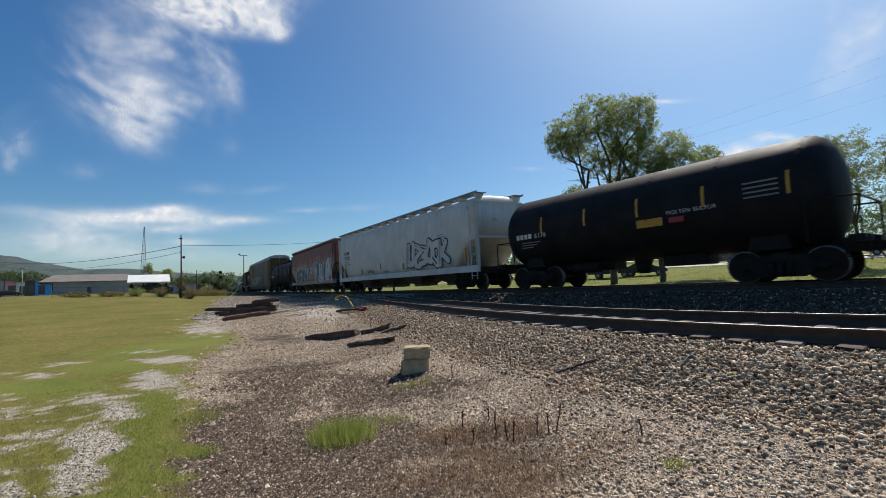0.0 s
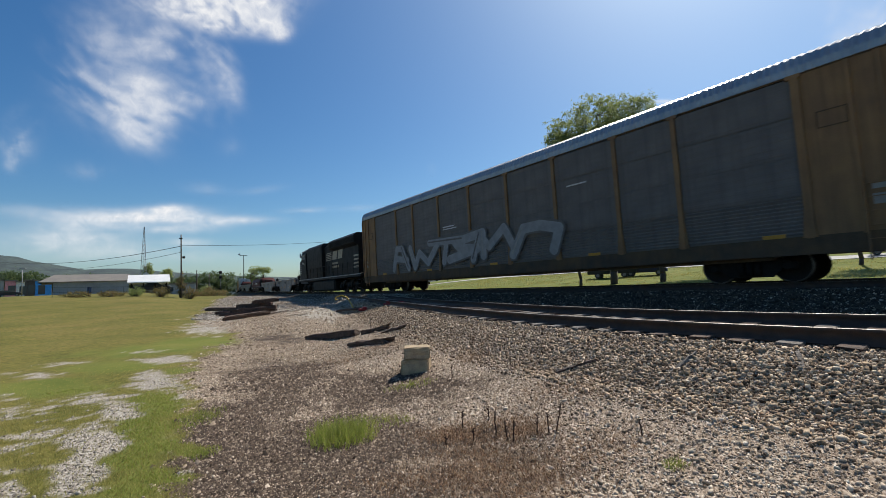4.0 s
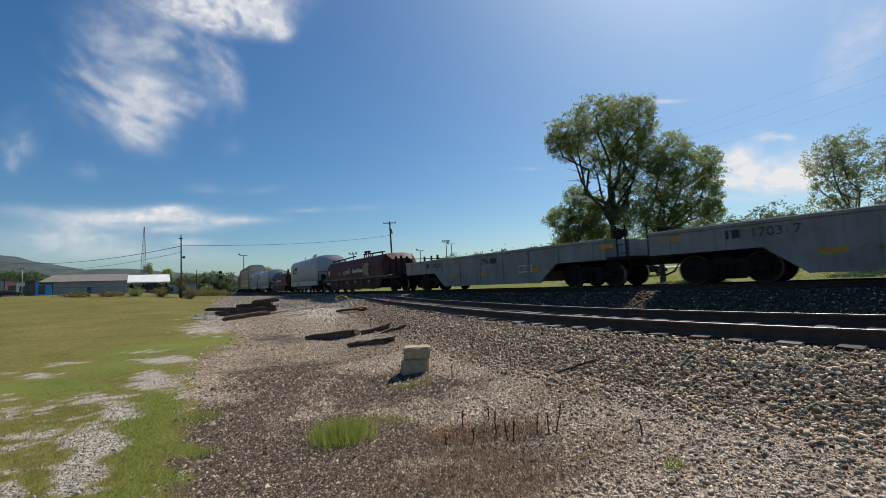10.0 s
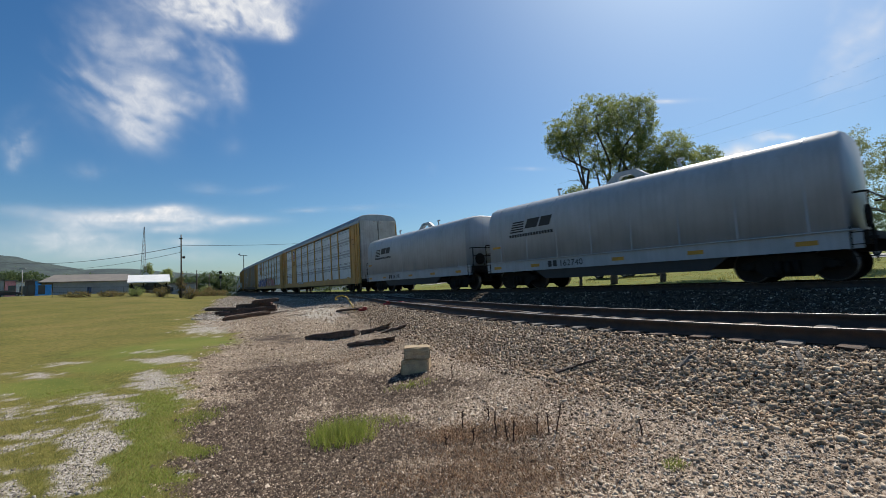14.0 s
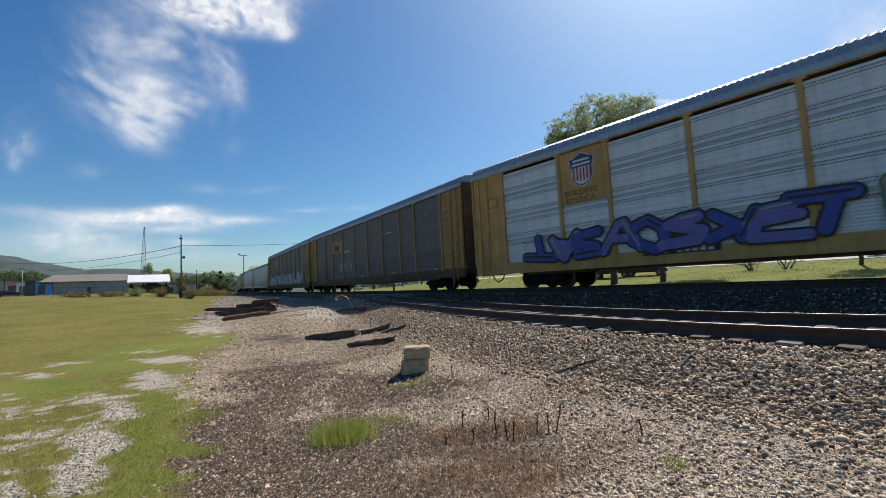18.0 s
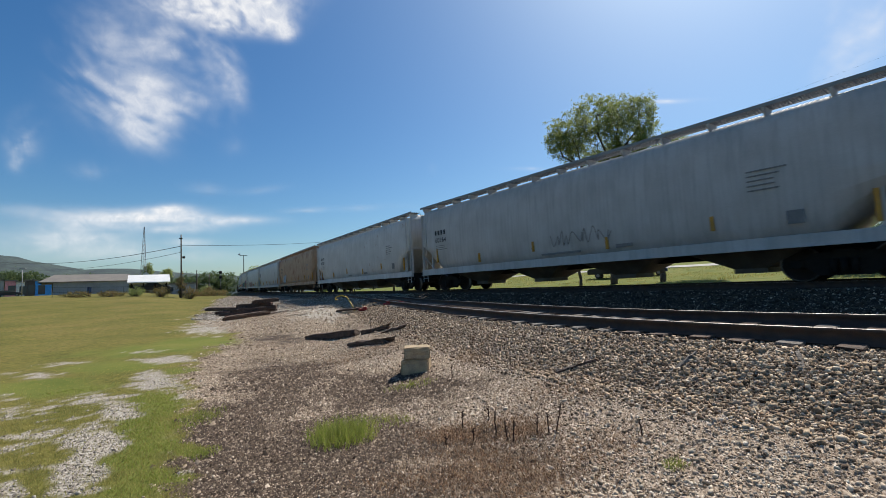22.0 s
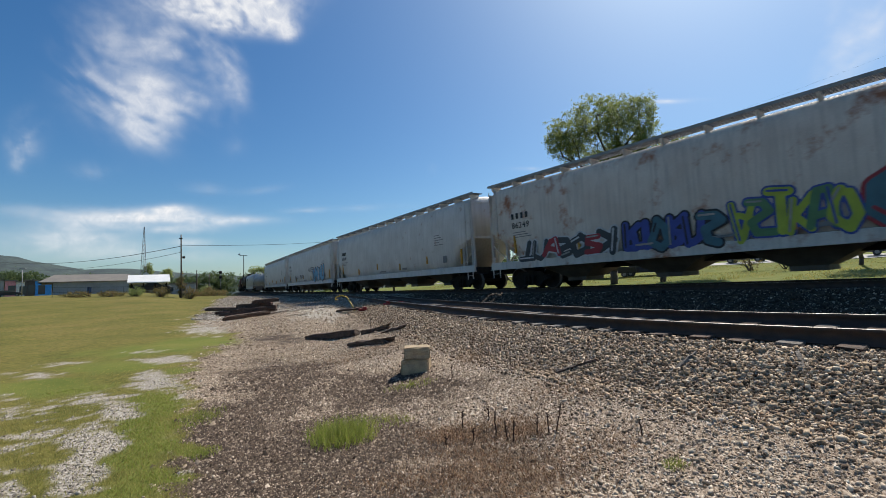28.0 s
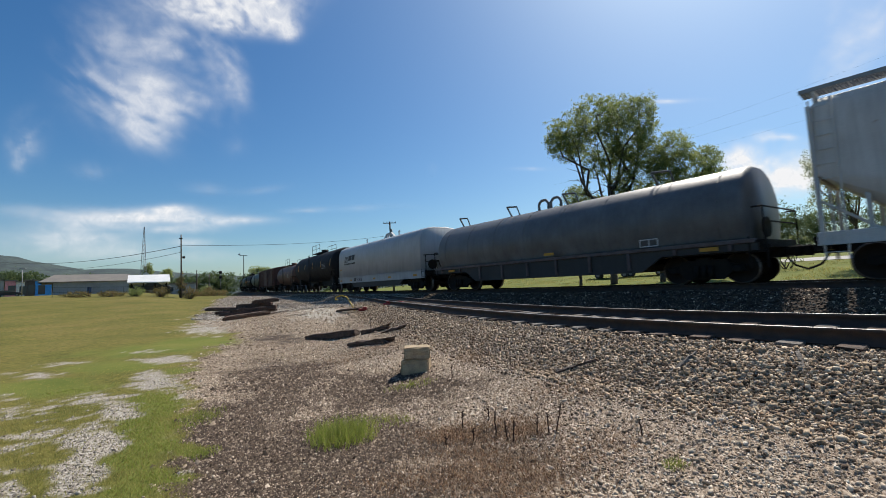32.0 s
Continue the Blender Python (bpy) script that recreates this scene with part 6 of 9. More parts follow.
M["car_green"] = mat("faded_green_car", (0.06, 0.085, 0.065), (0.04, 0.06, 0.05), 0.7, 0, 1.4, 40, streak=0.4)
_gl = bpy.data.materials.new("glass")
_gl.use_nodes = True
_b = _gl.node_tree.nodes["Principled BSDF"]
_b.inputs["Base Color"].default_value, _b.inputs["Roughness"].default_value = (0.05, 0.06, 0.07, 1), 0.05
M["glass"] = _gl
for _k in ("loco_black", "steel_dark", "tank_black", "wheel", "coil_red", "coil_red_dark"):
    M[_k].node_tree.nodes["Principled BSDF"].inputs["Specular IOR Level"].default_value = 0.22
C = paint_chip
CW, CK = C("spray_white", (0.6, 0.6, 0.6)), C("spray_black", (0.02, 0.02, 0.022))
CB, CP, CG, CY, CR, CT, CS = C("spray_blue", (0.05, 0.08, 0.35)), C("spray_pink", (0.52, 0.20, 0.24)), C("spray_green", (0.10, 0.24, 0.10)), C("spray_lime", (0.42, 0.50, 0.05)), C("spray_red", (0.38, 0.03, 0.04)), C("spray_teal", (0.06, 0.16, 0.2)), C("spray_sky", (0.16, 0.42, 0.62))
HY = -1.64
tank_car(339.4, 326.45, "black tank car with a grimy steel tank", 1.25, 2.15, M["tank_black"])
tank_car(326.45, 313.45, "black tank car lettered for molten sulfur", 1.52, 2.42, M["tank_black"], "6176", "MOLTEN SULFUR", CR, False)
covered_hopper(313.45, 293.5, M["hopper_white"], "white covered hopper car with black outline graffiti", "877893", True, [("g", 2.6, 6.8, 1.5, 2.75, HY, [M["hopper_white"]], CK, 11, 5), ("s", -3.6, 1.3, 1.1, 0.32, HY, CK, 12, 5, 0.02)])
covered_hopper(293.5, 274.7, M["hopper_red"], "tan covered hopper car faded red, with white graffiti", "47145", True, [("g", -6.0, -1.4, 1.15, 2.55, HY, [C("spray_soot", (0.05, 0.055, 0.06)), CT], CW, 21, 5), ("g", -1.0, 0.9, 1.95, 2.6, HY, [CW, CT], CK, 22, 3), ("g", 2.0, 7.6, 1.2, 3.0, HY, [CW, CT, CW], CK, 23, 6)], 0, M["box_brown"])
tank_car(274.7, 258.0, "long black tank car with a railed manway", 1.58, 2.62, M["tank_black"], "205885")
autorack(258.0, 229.6, "autorack with grimy panels and brown end frames", M["rack_brown"], M["galv_dark"], "", [("g", -9.5, 3.5, 1.5, 2.9, -1.62, [C("spray_grey", (0.3, 0.3, 0.3))], M["galv_dark"], 31, 5)])
locomotive(229.6, 208.25, "black six-axle freight locomotive with white nose stripes")
gondola(208.25, 193.4, "low grey gondola car with a hung belly", "170333")
gondola(193.4, 178.2, "low grey gondola car with a hung belly", "170244")
coil_car(178.2, 160.9, "oxide red coil car with a chamfered hood", "red", "631666")
gondola(160.9, 146.15, "low grey gondola car with a hung belly", "170317")
gondola(146.15, 131.0, "low grey gondola car with a hung belly", "170281")
coil_car(131.0, 112.8, "oxide red coil car with a faded sand-coloured blot", "red", "631157", [("g", 2.2, 3.2, 1.35, 2.2, -1.45, [C("faded_sand", (0.25, 0.2, 0.14))], M["coil_red"], 41, 2)])
coil_car(112.8, 98.9, "pale grey coil car with a rounded hood", "white", "162522")
coil_car(98.9, 81.5, "oxide red coil car with a chamfered hood", "red", "631224", [("s", 4.2, 1.6, 1.1, 0.4, -1.45, C("chalk_grey", (0.3, 0.28, 0.26)), 43, 5, 0.02)])
coil_car(81.5, 67.6, "pale grey coil car with a rounded hood", "white", "162740")
coil_car(67.6, 54.0, "pale grey coil car with a rounded hood", "white", "162781")
autorack(54.0, 24.6, "yellow autorack with bright galvanised panels", M["rack_yellow"], M["galv"], "shield")
autorack(24.6, -3.9, "yellow autorack with blue and pink graffiti", M["rack_yellow"], M["galv"], "shield_half", [("g", -10.6, -0.6, 1.2, 2.2, -1.64, [CB, C("spray_mauve", (0.18, 0.16, 0.42))], CK, 51, 8), ("g", 0.0, 7.2, 1.2, 2.2, -1.64, [CP, C("spray_rose", (0.45, 0.13, 0.17))], CG, 52, 6)])
autorack(-3.9, -31.6, "autorack with dark grimy panels and yellow posts", M["rack_dull"], M["galv_dark"], "mark", [("s", -5.0, 1.5, 3.5, 1.2, -1.63, CW, 61, 6, 0.02), ("g", -10.8, -8.5, 1.15, 2.0, -1.63, [C("spray_maroon", (0.10, 0.025, 0.032))], C("spray_ash", (0.2, 0.2, 0.2)), 63, 4)])
autorack(-31.6, -59.7, "autorack with dark panels, white and blue graffiti", M["rack_dull"], M["galv_dark"], "mark", [("g", -11.6, -7.0, 1.25, 2.3, -1.63, [CW, C("spray_grey", (0.3, 0.3, 0.3))], CT, 71, 6), ("g", -6.6, 10.7, 1.25, 2.4, -1.63, [C("spray_chalk", (0.48, 0.48, 0.47)), C("spray_grey", (0.3, 0.3, 0.3)), C("spray_chalk", (0.48, 0.48, 0.47))], C("spray_slate", (0.10, 0.115, 0.13)), 72, 17)], 4)
covered_hopper(-59.7, -80.3, M["hopper_grey"], "pale grey covered hopper car with a thin tag", "60164", True, [("s", -0.6, 1.5, 2.9, 0.75, HY, C("chalk_grey", (0.3, 0.28, 0.26)), 81, 7, 0.015)])
covered_hopper(-80.3, -100.8, M["hopper_white"], "pale grey covered hopper car, fairly clean", "60769", True)
covered_hopper(-100.8, -121.1, M["hopper_tan"], "tan rust-stained covered hopper car with a small tag", "68330", True, [("g", -6.6, -4.9, 1.4, 2.3, HY, [CW, CS], CK, 91, 4)])
covered_hopper(-121.1, -142.2, M["hopper_grey"], "dull grey covered hopper car with faint stains", "60471", True, [("s", -6.8, 1.6, 1.4, 0.5, HY, C("faded_pink", (0.5, 0.35, 0.3)), 101, 4, 0.03)])
covered_hopper(-142.2, -163.0, M["hopper_white"], "white covered hopper car with red scrawled graffiti", "60233", True, [("g", -5.4, 0.2, 1.25, 2.1, HY, [C("faded_red", (0.36, 0.16, 0.13))], M["hopper_white"], 111, 6), ("s", -5.6, 1.3, 5.6, 1.0, HY, C("faded_red", (0.36, 0.16, 0.13)), 112, 9, 0.04)])
covered_hopper(-163.0, -182.5, M["hopper_rusty"], "rust-streaked hopper car covered in bright graffiti", "86249", True, [("g", -7.3, -3.1, 1.25, 2.0, HY, [C("spray_soot", (0.05, 0.055, 0.06)), C("spray_soot", (0.05, 0.055, 0.06)), CR], CW, 121, 6), ("g", -2.8, 0.1, 1.2, 2.25, HY, [CB, CB, CT], CK, 122, 5), ("g", 0.5, 3.0, 1.25, 2.4, HY, [CY, CG, CY], CB, 123, 5), ("g", 3.3, 8.0, 1.2, 2.6, HY, [CT, CB, CR], CR, 124, 5)])
covered_hopper(-182.5, -202.8, M["hopper_white"], "clean white covered hopper car", "69249", True)
covered_hopper(-202.8, -223.35, M["hopper_white"], "white covered hopper car with a pale blue tag", "21228", True, [("s", -5.4, 1.45, 1.6, 0.6, HY, CK, 131, 5, 0.025), ("s", -2.9, 1.45, 1.8, 0.6, HY, CK, 132, 5, 0.025), ("g", 2.2, 6.8, 1.35, 2.5, HY, [CW, CS, CS], CK, 133, 5), ("s", 0.9, 2.1, 1.3, 0.6, HY, CK, 134, 4, 0.03)])
covered_hopper(-223.35, -243.7, M["hopper_white"], "white covered hopper car with yellow reflectors", "22984", True)
coil_car(-243.7, -259.9, "dark grey coil car with an arched hood", "grey")
coil_car(-259.9, -275.5, "pale grey coil car with a rounded hood", "white", "162533")
tank_car(-275.5, -293.0, "black tank car with a railed manway", 1.5, 2.6, M["tank_black"], "", "")
tank_car(-293.0, -306.5, "brown grimy tank car with a railed manway", 1.35, 2.3, M["tank_brown"])


def box_car(front, back, paint, label, top=3.9):
    car, h = car_base("boxcar", label, front, back, "boxcar")
    bm = bmesh.new()
    prism(bm, [(-1.5, 1.05), (1.5, 1.05), (1.5, top - 0.15), (0, top + 0.1), (-1.5, top - 0.15)], -h + 0.55, h - 0.55, "x")
    part("body", fixed(bm), paint, car)
    bm = bmesh.new()
    for x in np.linspace(-h + 0.7, h - 0.7, 14):
        box(bm, x - 0.04, x + 0.04, -1.56, -1.48, 1.05, top - 0.2)
    part("side_rib", bm, paint, car)
    bm = bmesh.new()
    box(bm, -1.5, 1.5, -1.60, -1.50, 1.1, top - 0.35)
    for z in np.linspace(1.3, top - 0.6, 6):
        box(bm, -1.45, 1.45, -1.63, -1.59, z, z + 0.06)
    part("sliding_door", bm, paint, car)
    bm = bmesh.new()
    box(bm, -h + 0.4, h - 0.4, -0.4, 0.4, 0.7, 1.06)
    part("centre_sill", bm, M["steel_dark"], car)
    for k in (-1, 1):
        add_truck(car, k * (h - 2.3))
        ladder(car, k * (h - 0.85), -1.6, 0.6, top - 0.4, 0.42, "x", paint, 8)
    add_couplers(car, h)
    return car


box_car(-306.5, -323.5, M["box_brown"], "brown boxcar with ribbed sides")
M["tank_green"] = mat("faded_green_tank", (0.07, 0.10, 0.075), (0.045, 0.065, 0.05), 0.6, 0, 1.5, 40, streak=0.3)
for _k in range(5):
    tank_car(-323.5 - 15.0 * _k, -338.5 - 15.0 * _k, "faded green tank car at the train's far end" if _k % 2 == 0 else "black tank car at the train's far end", 1.4, 2.35, M["tank_green"] if _k % 2 == 0 else M["tank_black"])
# ---- loose stones, grass and weeds ----
STONE_V = np.array([(-1, -1, -1), (1, -1, -1), (1, 1, -1), (-1, 1, -1), (-1, -1, 1), (1, -1, 1), (1, 1, 1), (-1, 1, 1)], float) * 0.62
STONE_F = np.array([(0, 3, 2, 1), (4, 5, 6, 7), (0, 1, 5, 4), (1, 2, 6, 5), (2, 3, 7, 6), (3, 0, 4, 7)])


def scatter_stones(name, x, y, size, material, rng, label, flat=0.65, sink=0.25):
    n = len(x)
    z = ground_z(x, y)
    V = STONE_V[None] * (1 + rng.uniform(-0.5, 0.5, (n, 8, 3)))
    V[:, 4:, :2] *= rng.uniform(0.55, 1.0, (n, 1, 1))
    V[:, 4:, 0] += rng.uniform(-0.25, 0.25, (n, 1))
    V *= size[:, None, None] * np.exp(rng.normal(0, 0.24, (n, 1, 3))) * np.array([1.0, 1.0, flat])
    a, b = rng.uniform(0, math.tau, n), rng.normal(0, 0.95, n)
    ca, sa, cb, sb = np.cos(a), np.sin(a), np.cos(b), np.sin(b)
    X, Y, Z = V[..., 0], V[..., 1], V[..., 2]
    Y, Z = Y * cb[:, None] - Z * sb[:, None], Y * sb[:, None] + Z * cb[:, None]
    X, Y = X * ca[:, None] - Y * sa[:, None], X * sa[:, None] + Y * ca[:, None]
    P = np.stack([X + x[:, None], Y + y[:, None], Z + (z + size * flat * (0.62 - sink))[:, None]], -1).reshape(-1, 3)
    F = (STONE_F[None] + 8 * np.arange(n)[:, None, None]).reshape(-1, 4)
    return tagged(new(name, raw_mesh(name, P, F, material)), label, "gravel", kind="stuff")


def polar(rng, n, r0, r1, a0, a1):
    r = np.exp(rng.uniform(math.log(r0), math.log(r1), n))
    a = np.radians(rng.uniform(a0, a1, n))
    return r * np.sin(a), r * np.cos(a), r


def bed_share(x, y):
    s, u = nearest(x, y)
    v = u - siding_u(s)
    return np.where((s > -26) & (u < 2), smooth(2.7, 2.1, np.where(v < 0, -v, 0)), smooth(3.2, 2.0, abs(u))), s, u, v


_rng = np.random.default_rng(7)
_x, _y, _r = polar(_rng, 340000, 2.6, 26, -40, 56)
_b, _s, _u, _v = bed_share(_x, _y)
_keep = (_rng.random(len(_x)) < _b * 0.95) & (_u < 3) & ((abs(_v) > 1.38) | (_rng.random(len(_x)) < 0.25)) & ((abs(_u) > 1.4) | (_rng.random(len(_x)) < 0.3))
_x, _y, _r, _v = _x[_keep], _y[_keep], _r[_keep], _v[_keep]
# stones from the siding inwards get the darker tones that imitate the train's shade
_in = _v > -0.95
_x, _y, _r, _in = [q[~_in | (np.arange(len(_in)) % 2 == 0)] for q in (_x, _y, _r, _in)]
scatter_stones("track_stones", _x[_in], _y[_in], 0.022 * np.exp(_rng.normal(0, 0.33, _in.sum())) * (1 + 0.9 * smooth(6, 25, _r[_in])), M["stone_shade"], _rng, "ballast stones between the rails, darkened for the train's shade", 0.6)
_x, _y, _r = _x[~_in], _y[~_in], _r[~_in]
scatter_stones("ballast_stones", _x, _y, 0.0152 * np.exp(np.clip(_rng.normal(0, 0.40, len(_x)), -0.9, 0.7)) * (1 + 0.55 * smooth(6, 25, _r)), M["stone"], _rng, "coarse grey-brown ballast stones along the tracks", 0.95, 0.2)
_x, _y, _r = polar(_rng, 60000, 25, 62, -36, 0)
_b, _s, _u, _v = bed_share(_x, _y)
_keep = (_u < -1.5) & (_rng.random(len(_x)) < (1 - lawn_share(_x, _y)) * 0.9)
scatter_stones("far_ballast_stones", _x[_keep], _y[_keep], 0.030 * np.exp(_rng.normal(0, 0.35, _keep.sum())), M["gravel_pale"], _rng, "pale ballast stones by the turnout", 0.7, 0.15)
_x, _y, _r = polar(_rng, 200000, 2.2, 26, -40, 54)
_b, _s, _u, _v = bed_share(_x, _y)
_lawn, _dk = lawn_share(_x, _y), dark_share(_x, _y)
_keep = (_rng.random(len(_x)) < (1 - _lawn) * (1 - 0.88 * _dk) * 0.85) & (_u < -1)
_x, _y, _r, _dk = _x[_keep], _y[_keep], _r[_keep], _dk[_keep]
scatter_stones("gravel_stones", _x, _y, 0.0084 * np.exp(np.clip(_rng.normal(0, 0.5, len(_x)), -0.9, 1.15)) * (1 + 1.0 * smooth(5, 25, _r)) * (1 - 0.35 * _dk), M["gravel_mix"], _rng, "small brown and grey gravel on the strip", 0.7, 0.28)
_x, _y, _r = polar(_rng, 90000, 2.3, 26, -54, -12)
_keep = _rng.random(len(_x)) < pale_share(_x, _y) * 0.9
_x, _y = _x[_keep], _y[_keep]
scatter_stones("pale_gravel", _x, _y, 0.0085 * np.exp(np.clip(_rng.normal(0, 0.42, len(_x)), -1, 0.8)), M["gravel_pale"], _rng, "pale gravel showing through thin turf", 0.6, 0.4)


def scatter_chips(name, x, y, size, material, rng, label):
    """Tiny angular chips, four faces each, lying half sunk in the ground."""
    n = len(x)
    z = ground_z(x, y)
    c = np.array([(-1, -1), (1, -1), (1, 1), (-1, 1)], float)
    P = np.zeros((n, 5, 3))
    P[:, :4, :2] = c[None] * (1 + rng.uniform(-0.5, 0.5, (n, 4, 2)))
    P[:, :4, 2] = -0.45
    P[:, 4, :2] = rng.uniform(-0.7, 0.7, (n, 2))
    P[:, 4, 2] = rng.uniform(0.4, 1.2, n)
    P *= size[:, None, None] * rng.uniform(0.7, 1.3, (n, 1, 3))
    a = rng.uniform(0, math.tau, n)[:, None]
    X, Y = P[..., 0] * np.cos(a) - P[..., 1] * np.sin(a), P[..., 0] * np.sin(a) + P[..., 1] * np.cos(a)
    V = np.stack([X + x[:, None], Y + y[:, None], P[..., 2] + z[:, None]], -1).reshape(-1, 3)
    F = (np.array([(0, 1, 4), (1, 2, 4), (2, 3, 4), (3, 0, 4)])[None] + 5 * np.arange(n)[:, None, None]).reshape(-1, 3)
    return tagged(new(name, raw_mesh(name, V, F, material)), label, "gravel", kind="stuff")


_x, _y, _r = polar(_rng, 330000, 2.1, 9.0, -40, 56)
_b, _s, _u, _v = bed_share(_x, _y)
_keep = _rng.random(len(_x)) < (1 - lawn_share(_x, _y)) * (1 - 0.93 * dark_share(_x, _y)) * (1 - 0.5 * _b) * (_v < -1.3)
_x, _y, _r = _x[_keep], _y[_keep], _r[_keep]
scatter_chips("gravel_chips", _x, _y, 0.0062 * np.exp(_rng.normal(0, 0.4, len(_x))) * (1 + 0.5 * smooth(3, 8, _r)), M["chip"], _rng, "fine pale brown chips of gravel")
_x, _y, _r = polar(_rng, 170000, 2.1, 13.0, -40, 30)
_keep = _rng.random(len(_x)) < (1 - lawn_share(_x, _y)) * dark_share(_x, _y)
_x, _y, _r = _x[_keep], _y[_keep], _r[_keep]
scatter_chips("cinder_chips", _x, _y, 0.0058 * np.exp(_rng.normal(0, 0.5, len(_x))) * (1 + 0.7 * smooth(3, 8, _r)), M["cinder"], _rng, "dark brown cinder chips")


def blades(name, x, y, h, w, material, rng, label, lean=0.5, category="grass", kind="stuff"):
    n = len(x)
    z = ground_z(x, y)
    a, t = rng.uniform(0, math.tau, n), rng.normal(0, lean, (n, 2))
    ex, ey = np.cos(a) * w / 2, np.sin(a) * w / 2
    base = np.stack([x, y, z - 0.005], -1)
    mid = base + np.stack([t[:, 0] * h * 0.35, t[:, 1] * h * 0.35, h * 0.6], -1)
    tip = base + np.stack([t[:, 0] * h, t[:, 1] * h, h * (1 - 0.15 * np.abs(t).sum(1))], -1)
    e = np.stack([ex, ey, 0 * ex], -1)
    P = np.stack([base - e, base + e, mid + e * 0.7, mid - e * 0.7, tip], 1).reshape(-1, 3)
    k = 5 * np.arange(n)[:, None]
    F = np.concatenate([k + np.array([0, 1, 2]), k + np.array([0, 2, 3]), k + np.array([3, 2, 4])])
    return tagged(new(name, raw_mesh(name, P, F, material)), label, category, kind=kind)


_x, _y, _r = polar(_rng, 210000, 2.4, 30, -56, -8)
_p = lawn_share(_x, _y) * (1 - 0.72 * pale_share(_x, _y))
_keep = (_rng.random(len(_x)) < _p * (0.9 - 0.9 * smooth(6, 14, _r))) & (_x < 0)
_x, _y, _r = _x[_keep], _y[_keep], _r[_keep]
blades("lawn_grass", _x, _y, _rng.uniform(0.012, 0.038, len(_x)) * (1 - 0.3 * smooth(5, 14, _r)), np.maximum(0.0035, _r * 0.0010), M["blade"], _rng, "short mown dry grass of the lawn")
_x, _y, _r = polar(_rng, 60000, 2.4, 10, -56, -18)
_keep = (_rng.random(len(_x)) < smooth(0.35, 0.8, patches(_x, _y, LUSH))) & (pale_share(_x, _y) < 0.7)
_x, _y, _r = _x[_keep], _y[_keep], _r[_keep]
blades("edge_grass", _x, _y, _rng.uniform(0.012, 0.045, len(_x)), np.maximum(0.004, _r * 0.0012), M["blade_green"], _rng, "fresh green grass along the lawn's edge")


def tuft(cx, cy, rx, ry, n, h, material, seed, label, category="grass tuft"):
    rng = np.random.default_rng(seed)
    a, q = rng.uniform(0, math.tau, n), rng.random(n) ** 0.75 * (0.6 + 0.4 * rng.random(n))
    return blades("grass_tuft", cx + rx * q * np.cos(a), cy + ry * q * np.sin(a), h * rng.uniform(0.2, 1.0, n) ** 1.2, rng.uniform(0.003, 0.007, n), material, rng, label, 0.55, category, "stuff")


tuft(-1.12, 4.5, 0.40, 0.42, 2200, 0.21, M["blade_green"], 1, "fresh green grass tuft growing in dark gravel")
tuft(-0.72, 4.95, 0.40, 0.30, 300, 0.09, M["blade_green"], 2, "small green grass tuft beside the larger one")
tuft(-0.55, 6.35, 0.45, 0.25, 300, 0.09, M["blade_green"], 3, "green grass tuft before the stacked blocks")
tuft(1.62, 3.25, 0.10, 0.10, 140, 0.08, M["blade_green"], 4, "tiny green weed tuft in pale gravel")
tuft(-3.05, 5.3, 0.35, 0.5, 700, 0.10, M["blade_green"], 5, "green grass tuft at the lawn's edge")
tuft(-2.35, 4.2, 0.16, 0.2, 260, 0.08, M["blade_green"], 6, "small green grass tuft at the gravel edge")
_n = 15000
_c = [(0.1, 4.4, 0.5, 0.3), (0.3, 3.6, 0.6, 0.4), (0.5, 3.2, 0.6, 0.3), (0.75, 4.2, 0.3, 0.2), (0.4, 7.2, 0.3, 0.4), (-2.1, 9.2, 0.9, 0.8), (-1.4, 10.0, 0.6, 0.6), (0.25, 3.9, 0.55, 0.35), (0.75, 3.5, 0.6, 0.3), (0.0, 4.4, 0.35, 0.25), (1.2, 3.7, 0.5, 0.4), (-0.2, 3.4, 0.7, 0.3), (0.6, 4.4, 0.4, 0.3), (1.3, 5.0, 0.5, 0.4)]
_w = _rng.integers(0, len(_c), _n)
_cc = np.array(_c)[_w]
blades("dry_grass", _cc[:, 0] + _rng.normal(0, 0.5, _n) * _cc[:, 2], _cc[:, 1] + _rng.normal(0, 0.5, _n) * _cc[:, 3], _rng.uniform(0.02, 0.07, _n), np.full(_n, 0.004), M["dry_weed"], _rng, "matted dry brown grass among gravel", 1.2)


def dead_stalk(x, y, h, seed, lean=(0, 0), forks=1):
    rng = random.Random(seed)
    z = float(ground_z([x], [y])[0])
    bm = bmesh.new()
    pts = [(lean[0] * t * h + rng.uniform(-0.004, 0.004), lean[1] * t * h, h * t) for t in (0, 0.3, 0.6, 0.85, 1.0)]
    for i, (a, b) in enumerate(zip(pts, pts[1:])):
        rod(bm, a, b, 0.007 - 0.001 * i, 5, 0.006 - 0.001 * i)
    for k in range(forks * 9):
        t = rng.uniform(0.45, 1.0)
        a = Vector((lean[0] * t * h, lean[1] * t * h, h * t))
        rod(bm, a, a + Vector((rng.uniform(-0.03, 0.03), rng.uniform(-0.02, 0.02), rng.uniform(0.005, 0.035))), 0.005, 4, 0.002)
    stalk = part("dead_weed_stalk", bm, M["stalk"])
    stalk.matrix_basis = pose(x, y, z - 0.005)
    return tagged(stalk, "dry dark brown weed stalk standing in gravel", "weed", "dead weed stalks")


